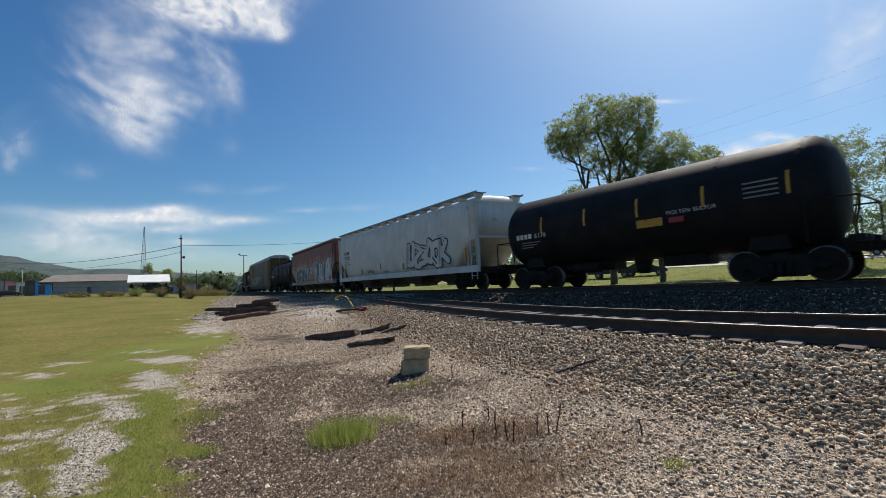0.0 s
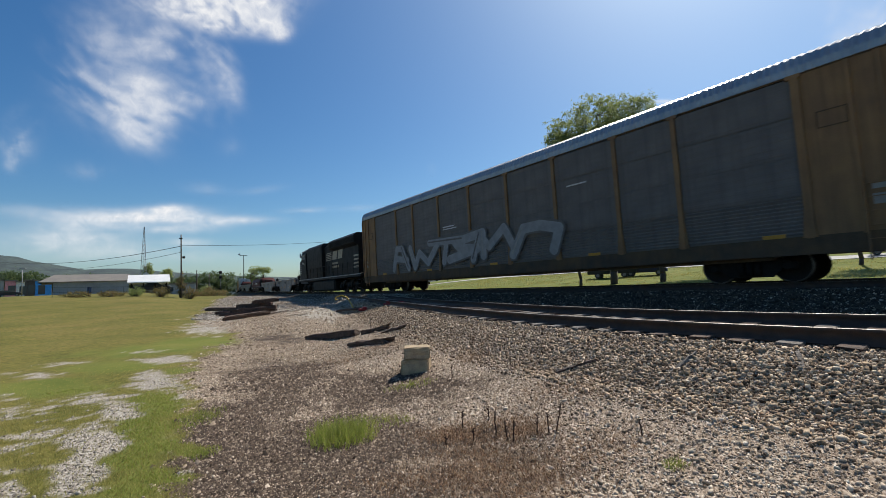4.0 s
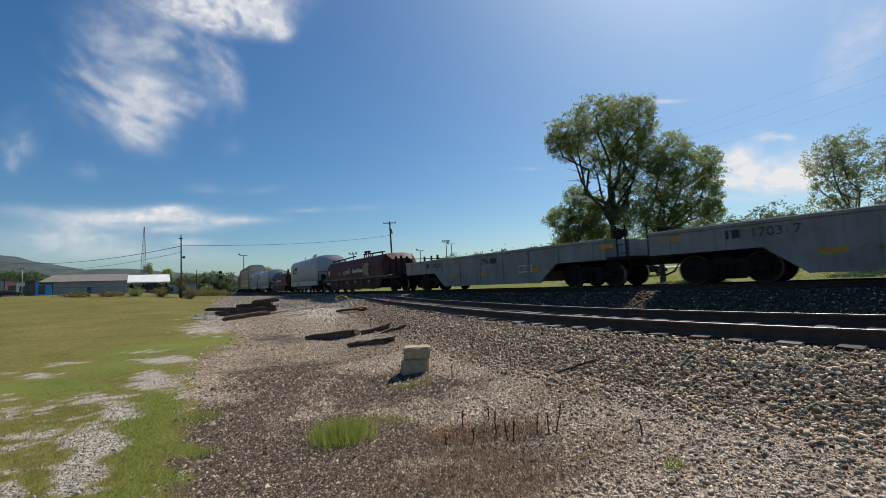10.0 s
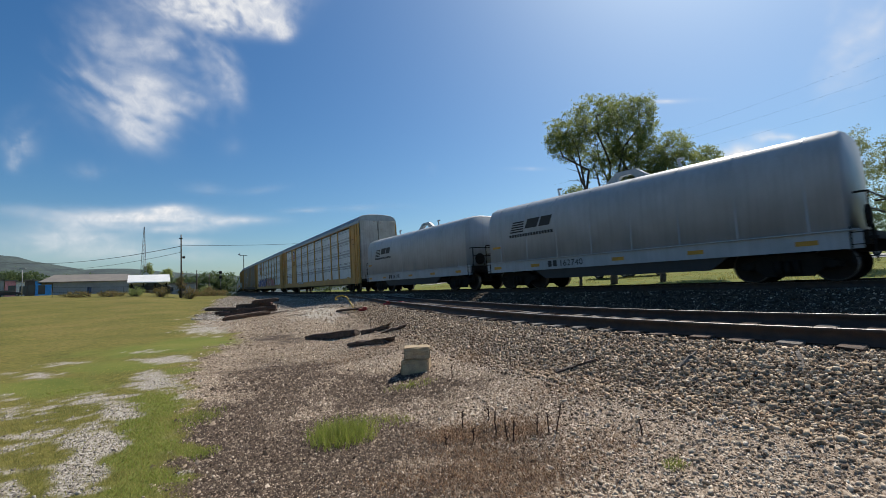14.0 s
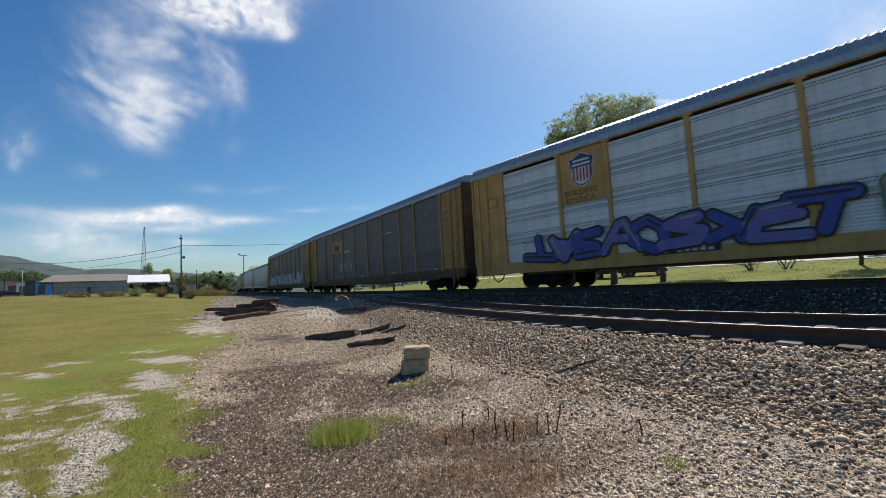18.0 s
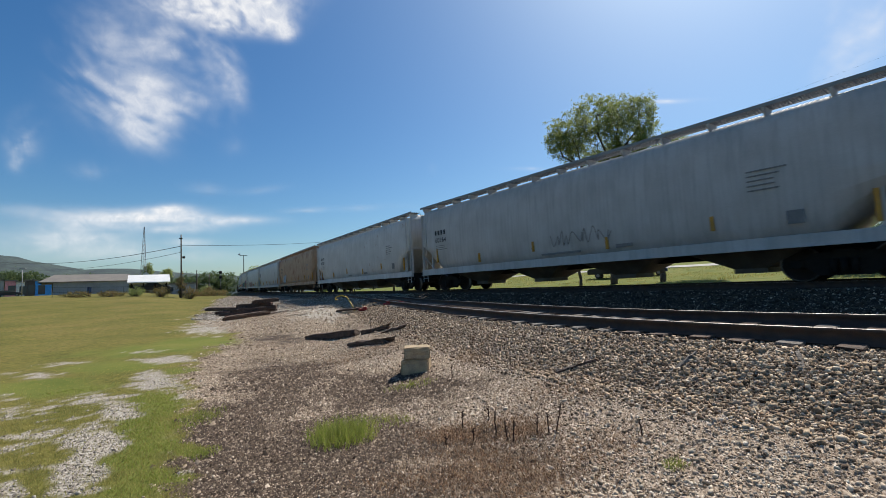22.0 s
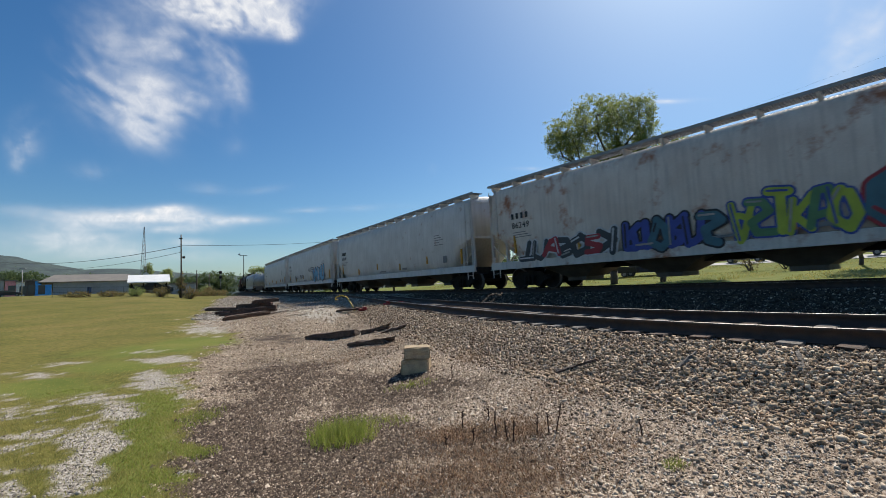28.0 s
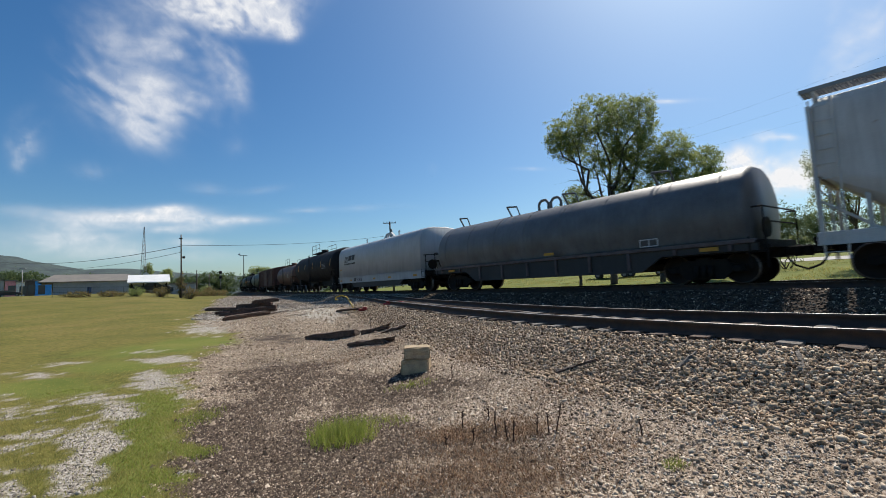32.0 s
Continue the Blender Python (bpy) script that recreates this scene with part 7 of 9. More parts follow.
for _i, (_a, _b2, _h, _l) in enumerate(((0.12, 4.55, 0.17, (0.02, 0)), (0.21, 4.20, 0.13, (0, 0)), (0.43, 4.25, 0.22, (0, 0)), (0.52, 4.10, 0.17, (-0.1, 0)), (0.57, 4.05, 0.2, (0.05, 0)), (0.80, 4.12, 0.18, (0.05, 0)), (0.90, 4.08, 0.20, (0, 0)), (0.98, 4.10, 0.26, (0.22, 0)), (0.40, 4.6, 0.15, (0, 0)), (-0.05, 4.1, 0.10, (0, 0)), (1.62, 3.75, 0.14, (-0.1, 0)), (0.05, 6.3, 0.18, (0, 0)), (-2.2, 12.5, 0.6, (0.02, 0)), (0.9, 6.3, 0.15, (0, 0)), (1.35, 6.2, 0.12, (0, 0)), (-2.4, 16.5, 0.8, (0, 0)))):
    dead_stalk(_a, _b2, _h, _i, _l, 2 if _i in (0, 7) else 1)

_s = _rng.uniform(-50, 30, 26000)
_u = 16.0 + 26.0 * _rng.random(26000)
_keep = lattice(_s, _u, 2.2, 44) * 0.6 + lattice(_s, _u, 0.8, 45) * 0.4 > 0.45
_x, _y, _ = on_line(_s[_keep], _u[_keep])
blades("far_grass", _x, _y, _rng.uniform(0.05, 0.18, len(_x)) * (0.5 + lattice(_x, _y, 2.5, 46)), np.full(len(_x), 0.06), M["blade"], _rng, "rough green grass beyond the tracks", 0.35)
# ---- old ties, blocks and tools beside the siding ----
def timber(name, a, b, w, h, seed, label, material, group="old railway ties", ragged=0.03, lift=0.0):
    """A worn wooden tie that lies from a to b on what is below it."""
    rng = random.Random(seed)
    a, b = Vector(a), Vector(b)
    L = (b - a).length
    bm = bmesh.new()
    n = 9
    rings = []
    for i in range(n):
        x = -L / 2 + L * i / (n - 1)
        k = 1 - (0.35 * rng.random() if i in (0, n - 1) else 0.03 * rng.random())
        rings.append([(x + rng.uniform(-ragged, ragged) * 2 * (i in (0, n - 1)), y * k + rng.uniform(-ragged, ragged) * 0.4, z * k + rng.uniform(-ragged, ragged) * 0.4) for y, z in ((-w / 2, 0), (w / 2, 0), (w / 2, h * 0.6), (w * 0.42, h), (-w * 0.42, h), (-w / 2, h * 0.6))])
    loft(bm, rings)
    ob = part(name, fixed(bm), material)
    d = b - a
    ob.matrix_basis = Matrix.Translation((a + b) / 2 + Vector((0, 0, lift))) @ Vector((d.x, d.y, d.z)).to_track_quat("X", "Z").to_matrix().to_4x4() @ pose(0, 0, 0, rng.uniform(-8, 8))
    return tagged(ob, label, "railway tie", group)


def gz(x, y):
    return float(ground_z([x], [y])[0])


for _i, (_a, _b2, _l) in enumerate((((-13.6, 25.6), (-11.3, 24.6), 0.0), ((-12.6, 24.0), (-10.2, 24.4), 0.0), ((-12.3, 25.2), (-10.0, 25.4), 0.0), ((-11.9, 23.2), (-9.9, 23.9), 0.0), ((-14.5, 26.0), (-11.6, 25.0), 0.20), ((-12.2, 24.4), (-10.0, 24.9), 0.20), ((-11.8, 24.9), (-9.7, 24.6), 0.21), ((-11.4, 23.5), (-9.6, 24.4), 0.19), ((-12.0, 24.6), (-10.4, 24.8), 0.40), ((-11.2, 24.9), (-9.9, 24.6), 0.42), ((-10.9, 24.3), (-9.7, 25.0), 0.60), ((-10.95, 21.2), (-9.5, 23.2), 0.02))):
    timber("railway_tie", (*_a, gz(*_a)), (*_b2, gz(*_b2)), 0.24, 0.2, 100 + _i, "dark rotten railway tie in a heap on gravel", M["tie"] if _i % 3 else M["tie_red"], "heap of old ties", 0.025, _l)
timber("wood_scrap", (-9.55, 23.2, gz(-9.55, 23.2)), (-8.5, 24.6, gz(-8.5, 24.6)), 0.12, 0.06, 120, "dark thin board lying beside the tie heap", M["tie"], "wood scraps", 0.02)
timber("railway_tie", (-4.30, 13.3, gz(-4.3, 13.3) - 0.07), (-2.63, 12.75, gz(-2.63, 12.75)), 0.22, 0.19, 3, "dark sawn railway tie lying half sunk in gravel", M["tie"])
timber("railway_tie", (-2.42, 12.7, gz(-2.42, 12.7)), (-1.75, 12.6, gz(-1.75, 12.6) + 0.03), 0.16, 0.11, 4, "split broken tie with a pale raised end", M["tie"], ragged=0.05)
timber("railway_tie", (-1.98, 12.62, gz(-1.98, 12.62) + 0.02), (-1.60, 12.6, gz(-1.60, 12.6) + 0.16), 0.10, 0.05, 14, "pale splinter of the split tie", M["tie_split"], ragged=0.05)
timber("railway_tie", (-1.72, 12.0, gz(-1.72, 12.0)), (-1.1, 11.9, gz(-1.1, 11.9)), 0.16, 0.07, 5, "dark splintered piece of a tie", M["tie"], ragged=0.05)
timber("railway_tie", (-2.42, 10.9, gz(-2.42, 10.9) - 0.02), (-1.36, 10.3, gz(-1.36, 10.3) - 0.03), 0.22, 0.14, 6, "short rotten brown tie lying on gravel", M["tie"], ragged=0.07)
timber("railway_tie", (-5.6, 22.2, gz(-5.6, 22.2)), (-4.2, 21.2, gz(-4.2, 21.2)), 0.2, 0.10, 7, "dark thin tie lying beside the siding", M["tie"])
timber("railway_tie", (-0.6, 13.3, gz(-0.6, 13.3)), (0.35, 13.6, gz(0.35, 13.6)), 0.16, 0.07, 12, "dark splintered tie by the siding's tie ends", M["tie"], ragged=0.05)
timber("wood_scrap", (1.36, 5.62, gz(1.36, 5.62)), (1.85, 5.50, gz(1.85, 5.5) + 0.02), 0.035, 0.025, 8, "thin dark wood scrap on ballast stones", M["tie"], "wood scraps", 0.02)
timber("wood_scrap", (1.45, 6.1, gz(1.45, 6.1)), (1.9, 6.05, gz(1.9, 6.05)), 0.035, 0.025, 9, "thin grey wood scrap on ballast stones", M["tie_grey"], "wood scraps", 0.02)
timber("wood_scrap", (2.4, 4.7, gz(2.4, 4.7)), (2.75, 4.82, gz(2.75, 4.82) + 0.03), 0.04, 0.025, 10, "grey splintered wood scrap on ballast", M["tie_grey"], "wood scraps", 0.02)
timber("wood_scrap", (3.25, 4.0, gz(3.25, 4.0)), (3.45, 4.3, gz(3.45, 4.3)), 0.04, 0.025, 11, "grey splintered wood scrap on ballast", M["tie_grey"], "wood scraps", 0.02)


def stone_block(x, y, z, w, d, h, seed, turn, label):
    rng = random.Random(seed)
    bm = bmesh.new()
    box(bm, -w / 2, w / 2, -d / 2, d / 2, 0, h, 0.02)
    bmesh.ops.subdivide_edges(bm, edges=bm.edges[:], cuts=2, use_grid_fill=True)
    for v in bm.verts:
        v.co += Vector((rng.uniform(-1, 1), rng.uniform(-1, 1), rng.uniform(-1, 1) * (0.6 if 0.01 < v.co.z < h - 0.01 else 0.25))) * 0.010
    ob = part("stone_block", fixed(bm), M["block"])
    ob.matrix_basis = pose(x, y, z, 0, 0, turn)
    return tagged(ob, label, "stone block", "two stacked stone blocks")


_bz = gz(-0.52, 7.12)
stone_block(-0.52, 7.12, _bz - 0.05, 0.44, 0.34, 0.25, 1, -4, "rough pale stone block half sunk in gravel")
stone_block(-0.50, 7.11, _bz + 0.205, 0.42, 0.34, 0.19, 2, 3, "pale sandstone block lying on another block")

_bm = bmesh.new()
_p = [(-5.35, 23.0, gz(-5.35, 23.0) + 0.02), (-5.15, 22.6, 0.9), (-5.35, 22.5, 1.14), (-5.75, 22.6, 1.20), (-6.0, 22.7, 1.08), (-5.95, 22.7, 0.98)]
bent(_bm, [(-4.55, 21.6, gz(-4.55, 21.6)), (-4.85, 21.8, 0.88), (-5.0, 21.9, 1.10), (-5.3, 22.0, 1.20), (-5.62, 22.1, 1.12), (-5.68, 22.1, 1.02), (-5.5, 22.05, 0.97)], 0.028, 8)
tagged(part("bent_yellow_bar", _bm, M["yellow_paint"]), "bent yellow-painted steel bar sticking up from gravel", "steel bar")


def track_jack(x, y, turn, label):
    """Small red track tool: a body, a head and a handle."""
    z = gz(x, y)
    ob = thing("track_tool", label, "tool", "red track tools", pose(x, y, z, 0, 0, turn))
    bm = bmesh.new()
    box(bm, -0.28, 0.28, -0.08, 0.08, 0.0, 0.11, 0.02)
    part("body", fixed(bm), M["tool_red"], ob)
    bm = bmesh.new()
    box(bm, -0.10, 0.10, -0.09, 0.09, 0.11, 0.18, 0.02)
    part("head", fixed(bm), M["tool_red"], ob)
    bm = bmesh.new()
    rod(bm, (0.25, 0, 0.08), (0.65, 0.05, 0.03), 0.022, 8)
    part("handle", bm, M["steel_dark"], ob)


track_jack(-3.75, 19.9, 20, "small red track tool lying on ballast")
track_jack(-2.55, 19.4, -35, "red track tool lying beside the siding rail")
track_jack(-1.95, 19.0, -30, "red track tool lying beside the siding rail")

# ---- poles, wires, signal ----
def utility_pole(x, y, h, lean, label, arm=True, seed=0, r=0.15):
    z = gz(x, y)
    ob = thing("utility_pole", label, "utility pole", "utility poles", pose(x, y, z))
    bm = bmesh.new()
    top = Vector((lean * h, 0, h))
    rings = []
    for t in np.linspace(0, 1, 7):
        q = r * (1 - 0.35 * t)
        rings.append([(lean * h * t + q * math.cos(k * math.tau / 10), q * math.sin(k * math.tau / 10), h * t - 0.3 * (t == 0)) for k in range(10)])
    loft(bm, rings, True, True)
    part("pole", fixed(bm), M["pole_wood"], ob)
    if arm:
        bm = bmesh.new()
        box(bm, top.x - 1.1, top.x + 1.1, -0.2, -0.1, h - 0.35, h - 0.23)
        for k in (-1, -0.45, 0.45, 1):
            rod(bm, (top.x + k, -0.15, h - 0.23), (top.x + k, -0.15, h - 0.05), 0.05, 6)
        part("crossarm", bm, M["pole_wood"], ob)
        bm = bmesh.new()
        rod(bm, (top.x + 0.3, -0.15, h - 2.2), (top.x + 0.3, -0.15, h - 1.4), 0.17, 10)
        part("transformer", bm, M["steel_grey"], ob)
    return ob, Matrix.Translation((x, y, z)) @ top


POLE_A, _ta = utility_pole(-27.8, 45.2, 6.75, -0.012, "brown wooden utility pole on the lawn's edge", False, 0, 0.085)
_bm = bmesh.new()
box(_bm, -0.25, 0.05, -0.05, 0.05, 6.3, 6.38)
rod(_bm, (0.12, 0, 4.3), (0.32, 0, 4.3), 0.12, 8)
part_each("bracket", _bm, M["steel_dark"], POLE_A)
POLE_B, _tb = utility_pole(-8.8, 74.4, 12.3, -0.03, "tall wooden utility pole with a crossarm", True, 1, 0.19)
utility_pole(-47.5, 82.0, 5.0, 0.0, "short wooden pole by the brush", False, 2, 0.13)
utility_pole(-49.6, 90.0, 4.6, 0.02, "short wooden pole by the brush", False, 3, 0.12)


def wire(a, b, sag, r, label):
    bm = bmesh.new()
    a, b = Vector(a), Vector(b)
    pts = [a.lerp(b, t) - Vector((0, 0, sag * 4 * t * (1 - t))) for t in np.linspace(0, 1, 17)]
    bent(bm, pts, r, 4)
    return tagged(part("overhead_wire", bm, M["wire"]), label, "wire", "overhead wires")


wire((-27.9, 45.2, 6.95), (-8.9, 74.3, 10.6), 0.55, 0.025, "black overhead wire between two utility poles")
wire((-27.9, 45.2, 6.85), (-72.3, 69.1, 8.4), 0.9, 0.03, "black overhead wire from pole to the street")
wire((-27.9, 45.2, 6.2), (-72.0, 71.0, 7.4), 0.9, 0.02, "thin overhead wire from pole to the street")
for _k in range(3):
    wire((16 + 3 * _k, 60, 15 + 1.8 * _k), (75 + 2 * _k, 52, 28 + 4 * _k), 1.0, 0.007, "thin high overhead wire against the sky")

SIG = thing("rail_signal", "black two-headed railway signal on a mast", "signal", at=pose(-51.0, 97.5, gz(-51.0, 97.5)))
_hs2 = 6.9 - gz(-51.0, 97.5)
_bm = bmesh.new()
rod(_bm, (0, 0, -0.2), (0, 0, _hs2), 0.05, 8)
part("mast", _bm, M["steel_grey"], SIG)
for _z in (_hs2 - 0.3, _hs2 - 1.4):
    _bm = bmesh.new()
    rod(_bm, (0, -0.10, _z), (0, -0.16, _z), 0.38, 18)
    part("target", _bm, M["black_mark"], SIG)
    _bm = bmesh.new()
    rod(_bm, (0, -0.16, _z), (0, -0.40, _z), 0.15, 10)
    part("hood", _bm, M["steel_dark"], SIG)

TOWER = thing("lattice_mast", "tall grey lattice radio mast behind the shed", "mast", at=pose(-103.6, 147.1, gz(-103.6, 147.1)))
_ht = 26.2 - gz(-103.6, 147.1)
for _k in range(3):
    _a = _k * math.tau / 3
    _bm = bmesh.new()
    rod(_bm, (1.3 * math.cos(_a), 1.3 * math.sin(_a), -0.3), (0.12 * math.cos(_a), 0.12 * math.sin(_a), _ht), 0.10, 6, 0.05)
    part("leg", _bm, M["steel_grey"], TOWER)
_bm = bmesh.new()
for _i in range(16):
    for _k in range(3):
        _t0, _t1 = _i / 16, (_i + 1) / 16
        _q0, _q1 = 1.3 - 1.18 * _t0, 1.3 - 1.18 * _t1
        _a0, _a1 = _k * math.tau / 3, (_k + 1) * math.tau / 3
        rod(_bm, (_q0 * math.cos(_a0), _q0 * math.sin(_a0), _ht * _t0), (_q1 * math.cos(_a1), _q1 * math.sin(_a1), _ht * _t1), 0.03, 4)
part("bracing", _bm, M["steel_grey"], TOWER)
_bm = bmesh.new()
rod(_bm, (1.2, -0.5, 6.0), (1.5, -1.0, 6.0), 0.9, 16)
part("dish", _bm, M["white_mark"], TOWER)


def flood_pole(x, y, top, n, label):
    z = gz(x, y)
    ob = thing("floodlight_pole", label, "floodlight", "floodlight poles", pose(x, y, z))
    h = top - z
    bm = bmesh.new()
    rod(bm, (0, 0, -0.2), (0, 0, h), 0.16, 8, 0.10)
    part("pole", bm, M["steel_dark"], ob)
    bm = bmesh.new()
    box(bm, -1.2, 1.2, -0.06, 0.06, h - 0.15, h)
    part("crossarm", bm, M["steel_dark"], ob)
    for i in range(n):
        bm = bmesh.new()
        q = -1.1 + 2.2 * i / max(1, n - 1)
        rod(bm, (q, -0.1, h + 0.05), (q - 0.1, -0.5, h + 0.35), 0.16, 8, 0.32)
        part("floodlight", bm, M["steel_grey"], ob)


for _x, _y, _t, _n2 in ((-38.8, 144.9, 11.6, 2), (-31.0, 146.8, 13.5, 3), (-24.5, 148.0, 12.2, 2), (-17.5, 149.0, 12.6, 2), (-14.5, 149.3, 12.9, 2), (-8.0, 150.0, 14.0, 1), (1.2, 150.0, 16.6, 4), (3.0, 151.0, 16.0, 1), (-63.7, 135.8, 13.8, 1)):
    flood_pole(_x, _y, _t, _n2, "dark floodlight pole at a far sports field")
# ---- buildings on the left ----
def shed():
    m = pose(-66.6, 70.5, 2.35, 0, 0, 39.9)
    L, D, E, R_ = 11.7, 9.0, 2.5, 3.8
    ob = thing("long_shed", "long grey metal shed with a brown-grey gable roof", "shed", at=m)
    bm = bmesh.new()
    box(bm, 1.5, L, 0, 0.15, 0, E)
    box(bm, 1.5, 1.65, 0.15, D - 0.15, 0, E)
    box(bm, L - 0.15, L, 0.15, D - 0.15, 0, E)
    box(bm, 1.5, L, D - 0.15, D, 0, E)
    part("wall", bm, M["wall_grey"], ob)
    bm = bmesh.new()
    for i in range(24):
        x = 1.5 + (L - 1.5) * (i + 0.5) / 24
        box(bm, x - 0.03, x + 0.03, -0.03, 0.0, 0, E - 0.05)
    part("wall_rib", bm, M["wall_grey"], ob)
    bm = bmesh.new()
    o = 0.4
    v = [bm.verts.new(p) for p in ((-o, -o, E - 0.1), (L + o, -o, E - 0.1), (L + o, D / 2, R_), (1.4, D / 2, R_), (-o, D + o, E - 0.1), (L + o, D + o, E - 0.1))]
    bm.faces.new((v[0], v[1], v[2], v[3])), bm.faces.new((v[3], v[2], v[5], v[4])), bm.faces.new((v[0], v[3], v[4]))
    ex = bmesh.ops.extrude_face_region(bm, geom=bm.faces[:])
    bmesh.ops.translate(bm, vec=(0, 0, 0.14), verts=[q for q in ex["geom"] if isinstance(q, bmesh.types.BMVert)])
    part("roof", fixed(bm), M["roof_grey"], ob)
    bm = bmesh.new()
    box(bm, L * 0.50, L * 0.50 + 0.6, -0.05, 0.0, 0.3, 1.5)
    part("door", bm, C("door_blue", (0.05, 0.09, 0.2)), ob)


def canopy():
    m = pose(-50.4, 68.4, 2.25, 0, 0, 34.7)
    ob = thing("open_canopy", "open shelter with a white metal roof on posts", "shelter", at=m)
    L, D, E = 5.2, 7.0, 1.72
    for x in (0.2, 1.8, 3.4, 5.0):
        for y in (0.3, D - 0.3):
            bm = bmesh.new()
            box(bm, x - 0.09, x + 0.09, y - 0.09, y + 0.09, -0.2, E)
            part("post", bm, M["steel_dark"], ob)
    bm = bmesh.new()
    prism(bm, [(-0.3, E), (D / 2, E + 1.35), (D + 0.3, E), (D + 0.3, E + 0.15), (D / 2, E + 1.5), (-0.3, E + 0.15)], -0.3, L + 0.3, "x")
    part("roof", fixed(bm), M["white_roof"], ob)
    bm = bmesh.new()
    box(bm, 0, L, D - 0.1, D, 0, E)
    part("back_wall", bm, M["wall_grey"], ob)


def low_building(x, y, L, D, E, turn, wall, label, roof="roof_grey", over=0.25):
    ob = thing("low_building", label, "building", "far buildings", pose(x, y, gz(x, y) - 0.1, 0, 0, turn))
    bm = bmesh.new()
    box(bm, 0, L, 0, D, 0, E)
    part("wall", bm, wall, ob)
    bm = bmesh.new()
    box(bm, -over, L + over, -over, D + over, E, E + 0.25)
    part("roof", bm, M[roof], ob)
    for k in range(max(1, int(L / 2.5))):
        bm = bmesh.new()
        box(bm, 0.6 + 2.5 * k, 1.9 + 2.5 * k, -0.05, 0.02, 0.5, E * 0.72)
        part("window", bm, M["glass"], ob)
    return ob


def vehicle(x, y, turn, paint, label, kind="car", z=None, k=1.0):
    """Parked road vehicle in parts, about 4.6 m long."""
    z = gz(x, y) if z is None else z
    ob = thing("parked_" + kind, label, kind, "parked vehicles", pose(x, y, z, 0, 0, turn))
    if kind == "pickup":
        out = [(-2.7, 0.5), (2.6, 0.5), (2.65, 0.95), (2.4, 1.15), (1.3, 1.2), (0.7, 1.8), (-0.6, 1.82), (-0.75, 1.2), (-2.7, 1.15)]
        win = [(1.15, 1.22), (0.66, 1.72), (-0.5, 1.74), (-0.6, 1.22)]
    else:
        out = [(-2.25, 0.4), (2.25, 0.4), (2.3, 0.75), (2.0, 0.92), (1.1, 1.0), (0.45, 1.42), (-1.0, 1.45), (-1.7, 1.02), (-2.25, 0.95)]
        win = [(0.98, 1.0), (0.42, 1.36), (-0.95, 1.39), (-1.5, 1.0)]
    bm = bmesh.new()
    prism(bm, out, -0.9, 0.9)
    bmesh.ops.bevel(bm, geom=bm.edges[:], offset=0.05, segments=1, affect="EDGES")
    part("body", fixed(bm), paint, ob)
    for s in (-1, 1):
        bm = bmesh.new()
        prism(bm, win, s * 0.88, s * 0.915)
        part("side_window", fixed(bm), M["glass"], ob)
        for w in (-1.45, 1.45):
            bm = bmesh.new()
            rod(bm, (w, s * 0.70, 0.34), (w, s * 0.93, 0.34), 0.34, 14)
            wh = part("wheel", bm, M["black_mark"], ob)
            bm = bmesh.new()
            rod(bm, (w, s * 0.92, 0.34), (w, s * 0.945, 0.34), 0.19, 10)
            part("rim", bm, M["steel_grey"], wh)
    return ob


shed()
canopy()
low_building(-66.0, 100.5, 6.5, 6, 2.2, 30, M["wall_grey"], "low grey block building behind the shelter")
low_building(-107.6, 104.5, 1.95, 5, 3.9, 45, C("wall_pink", (0.80, 0.33, 0.35)), "low shop with a pink front")
low_building(-106.2, 105.9, 1.5, 5, 3.6, 45, C("wall_pale", (0.75, 0.75, 0.72)), "low shop with a pale front")
low_building(-105.1, 107.0, 1.8, 5, 4.0, 45, C("wall_dark", (0.08, 0.065, 0.055)), "low dark brick shop")
low_building(-103.8, 108.3, 3.1, 5, 3.8, 45, C("wall_blue", (0.05, 0.34, 0.85)), "low shop with a bright blue front")
low_building(-109.5, 102.6, 2.5, 5, 4.0, 45, M["wall_grey"], "low grey street-side building")
_q = np.array([(-60.0, 52.0), (-66.0, 58.0), (-72.0, 64.5), (-78.0, 71.0), (-86.0, 79.0), (-96.0, 89.0)])
_w2 = np.array([(-20.0, -20.0)] * 6) * 0 + np.array([(-26.0, -14.0)])
_V = np.concatenate([np.column_stack([_q, ground_z(_q[:, 0], _q[:, 1]) + 0.05]), np.column_stack([_q + _w2, ground_z((_q + _w2)[:, 0], (_q + _w2)[:, 1]) + 0.05])])
tagged(new("pavement", raw_mesh("pavement", _V, np.array([(i, i + 1, i + 7, i + 6) for i in range(5)]), M["road"])), "pale concrete lot before the shops", "pavement", kind="structure")
vehicle(-98.6, 96.6, 42, C("car_black", (0.02, 0.02, 0.022)), "black parked car on the far street")
vehicle(-48.8, 71.2, 40, C("car_black", (0.02, 0.02, 0.022)), "dark pickup under the shelter", "pickup")
_lp = thing("street_lamp", "tall grey street lamp by the shops", "street lamp", at=pose(-91.4, 92.4, gz(-91.4, 92.4)))
_bm = bmesh.new()
rod(_bm, (0, 0, -0.2), (0, 0, 6.0), 0.10, 8, 0.06)
part("pole", _bm, M["steel_grey"], _lp)
_bm = bmesh.new()
box(_bm, -0.7, 0.7, -0.12, 0.12, 5.95, 6.1)
part("lamp_head", _bm, M["steel_grey"], _lp)
_bm = bmesh.new()
for _x in (-39, -36, -33, -30):
    rod(_bm, (_x, 42.5 + (_x + 39) * 0.25, gz(_x, 42.5) - 0.1), (_x, 42.5 + (_x + 39) * 0.25, gz(_x, 42.5) + 1.0), 0.025, 5)
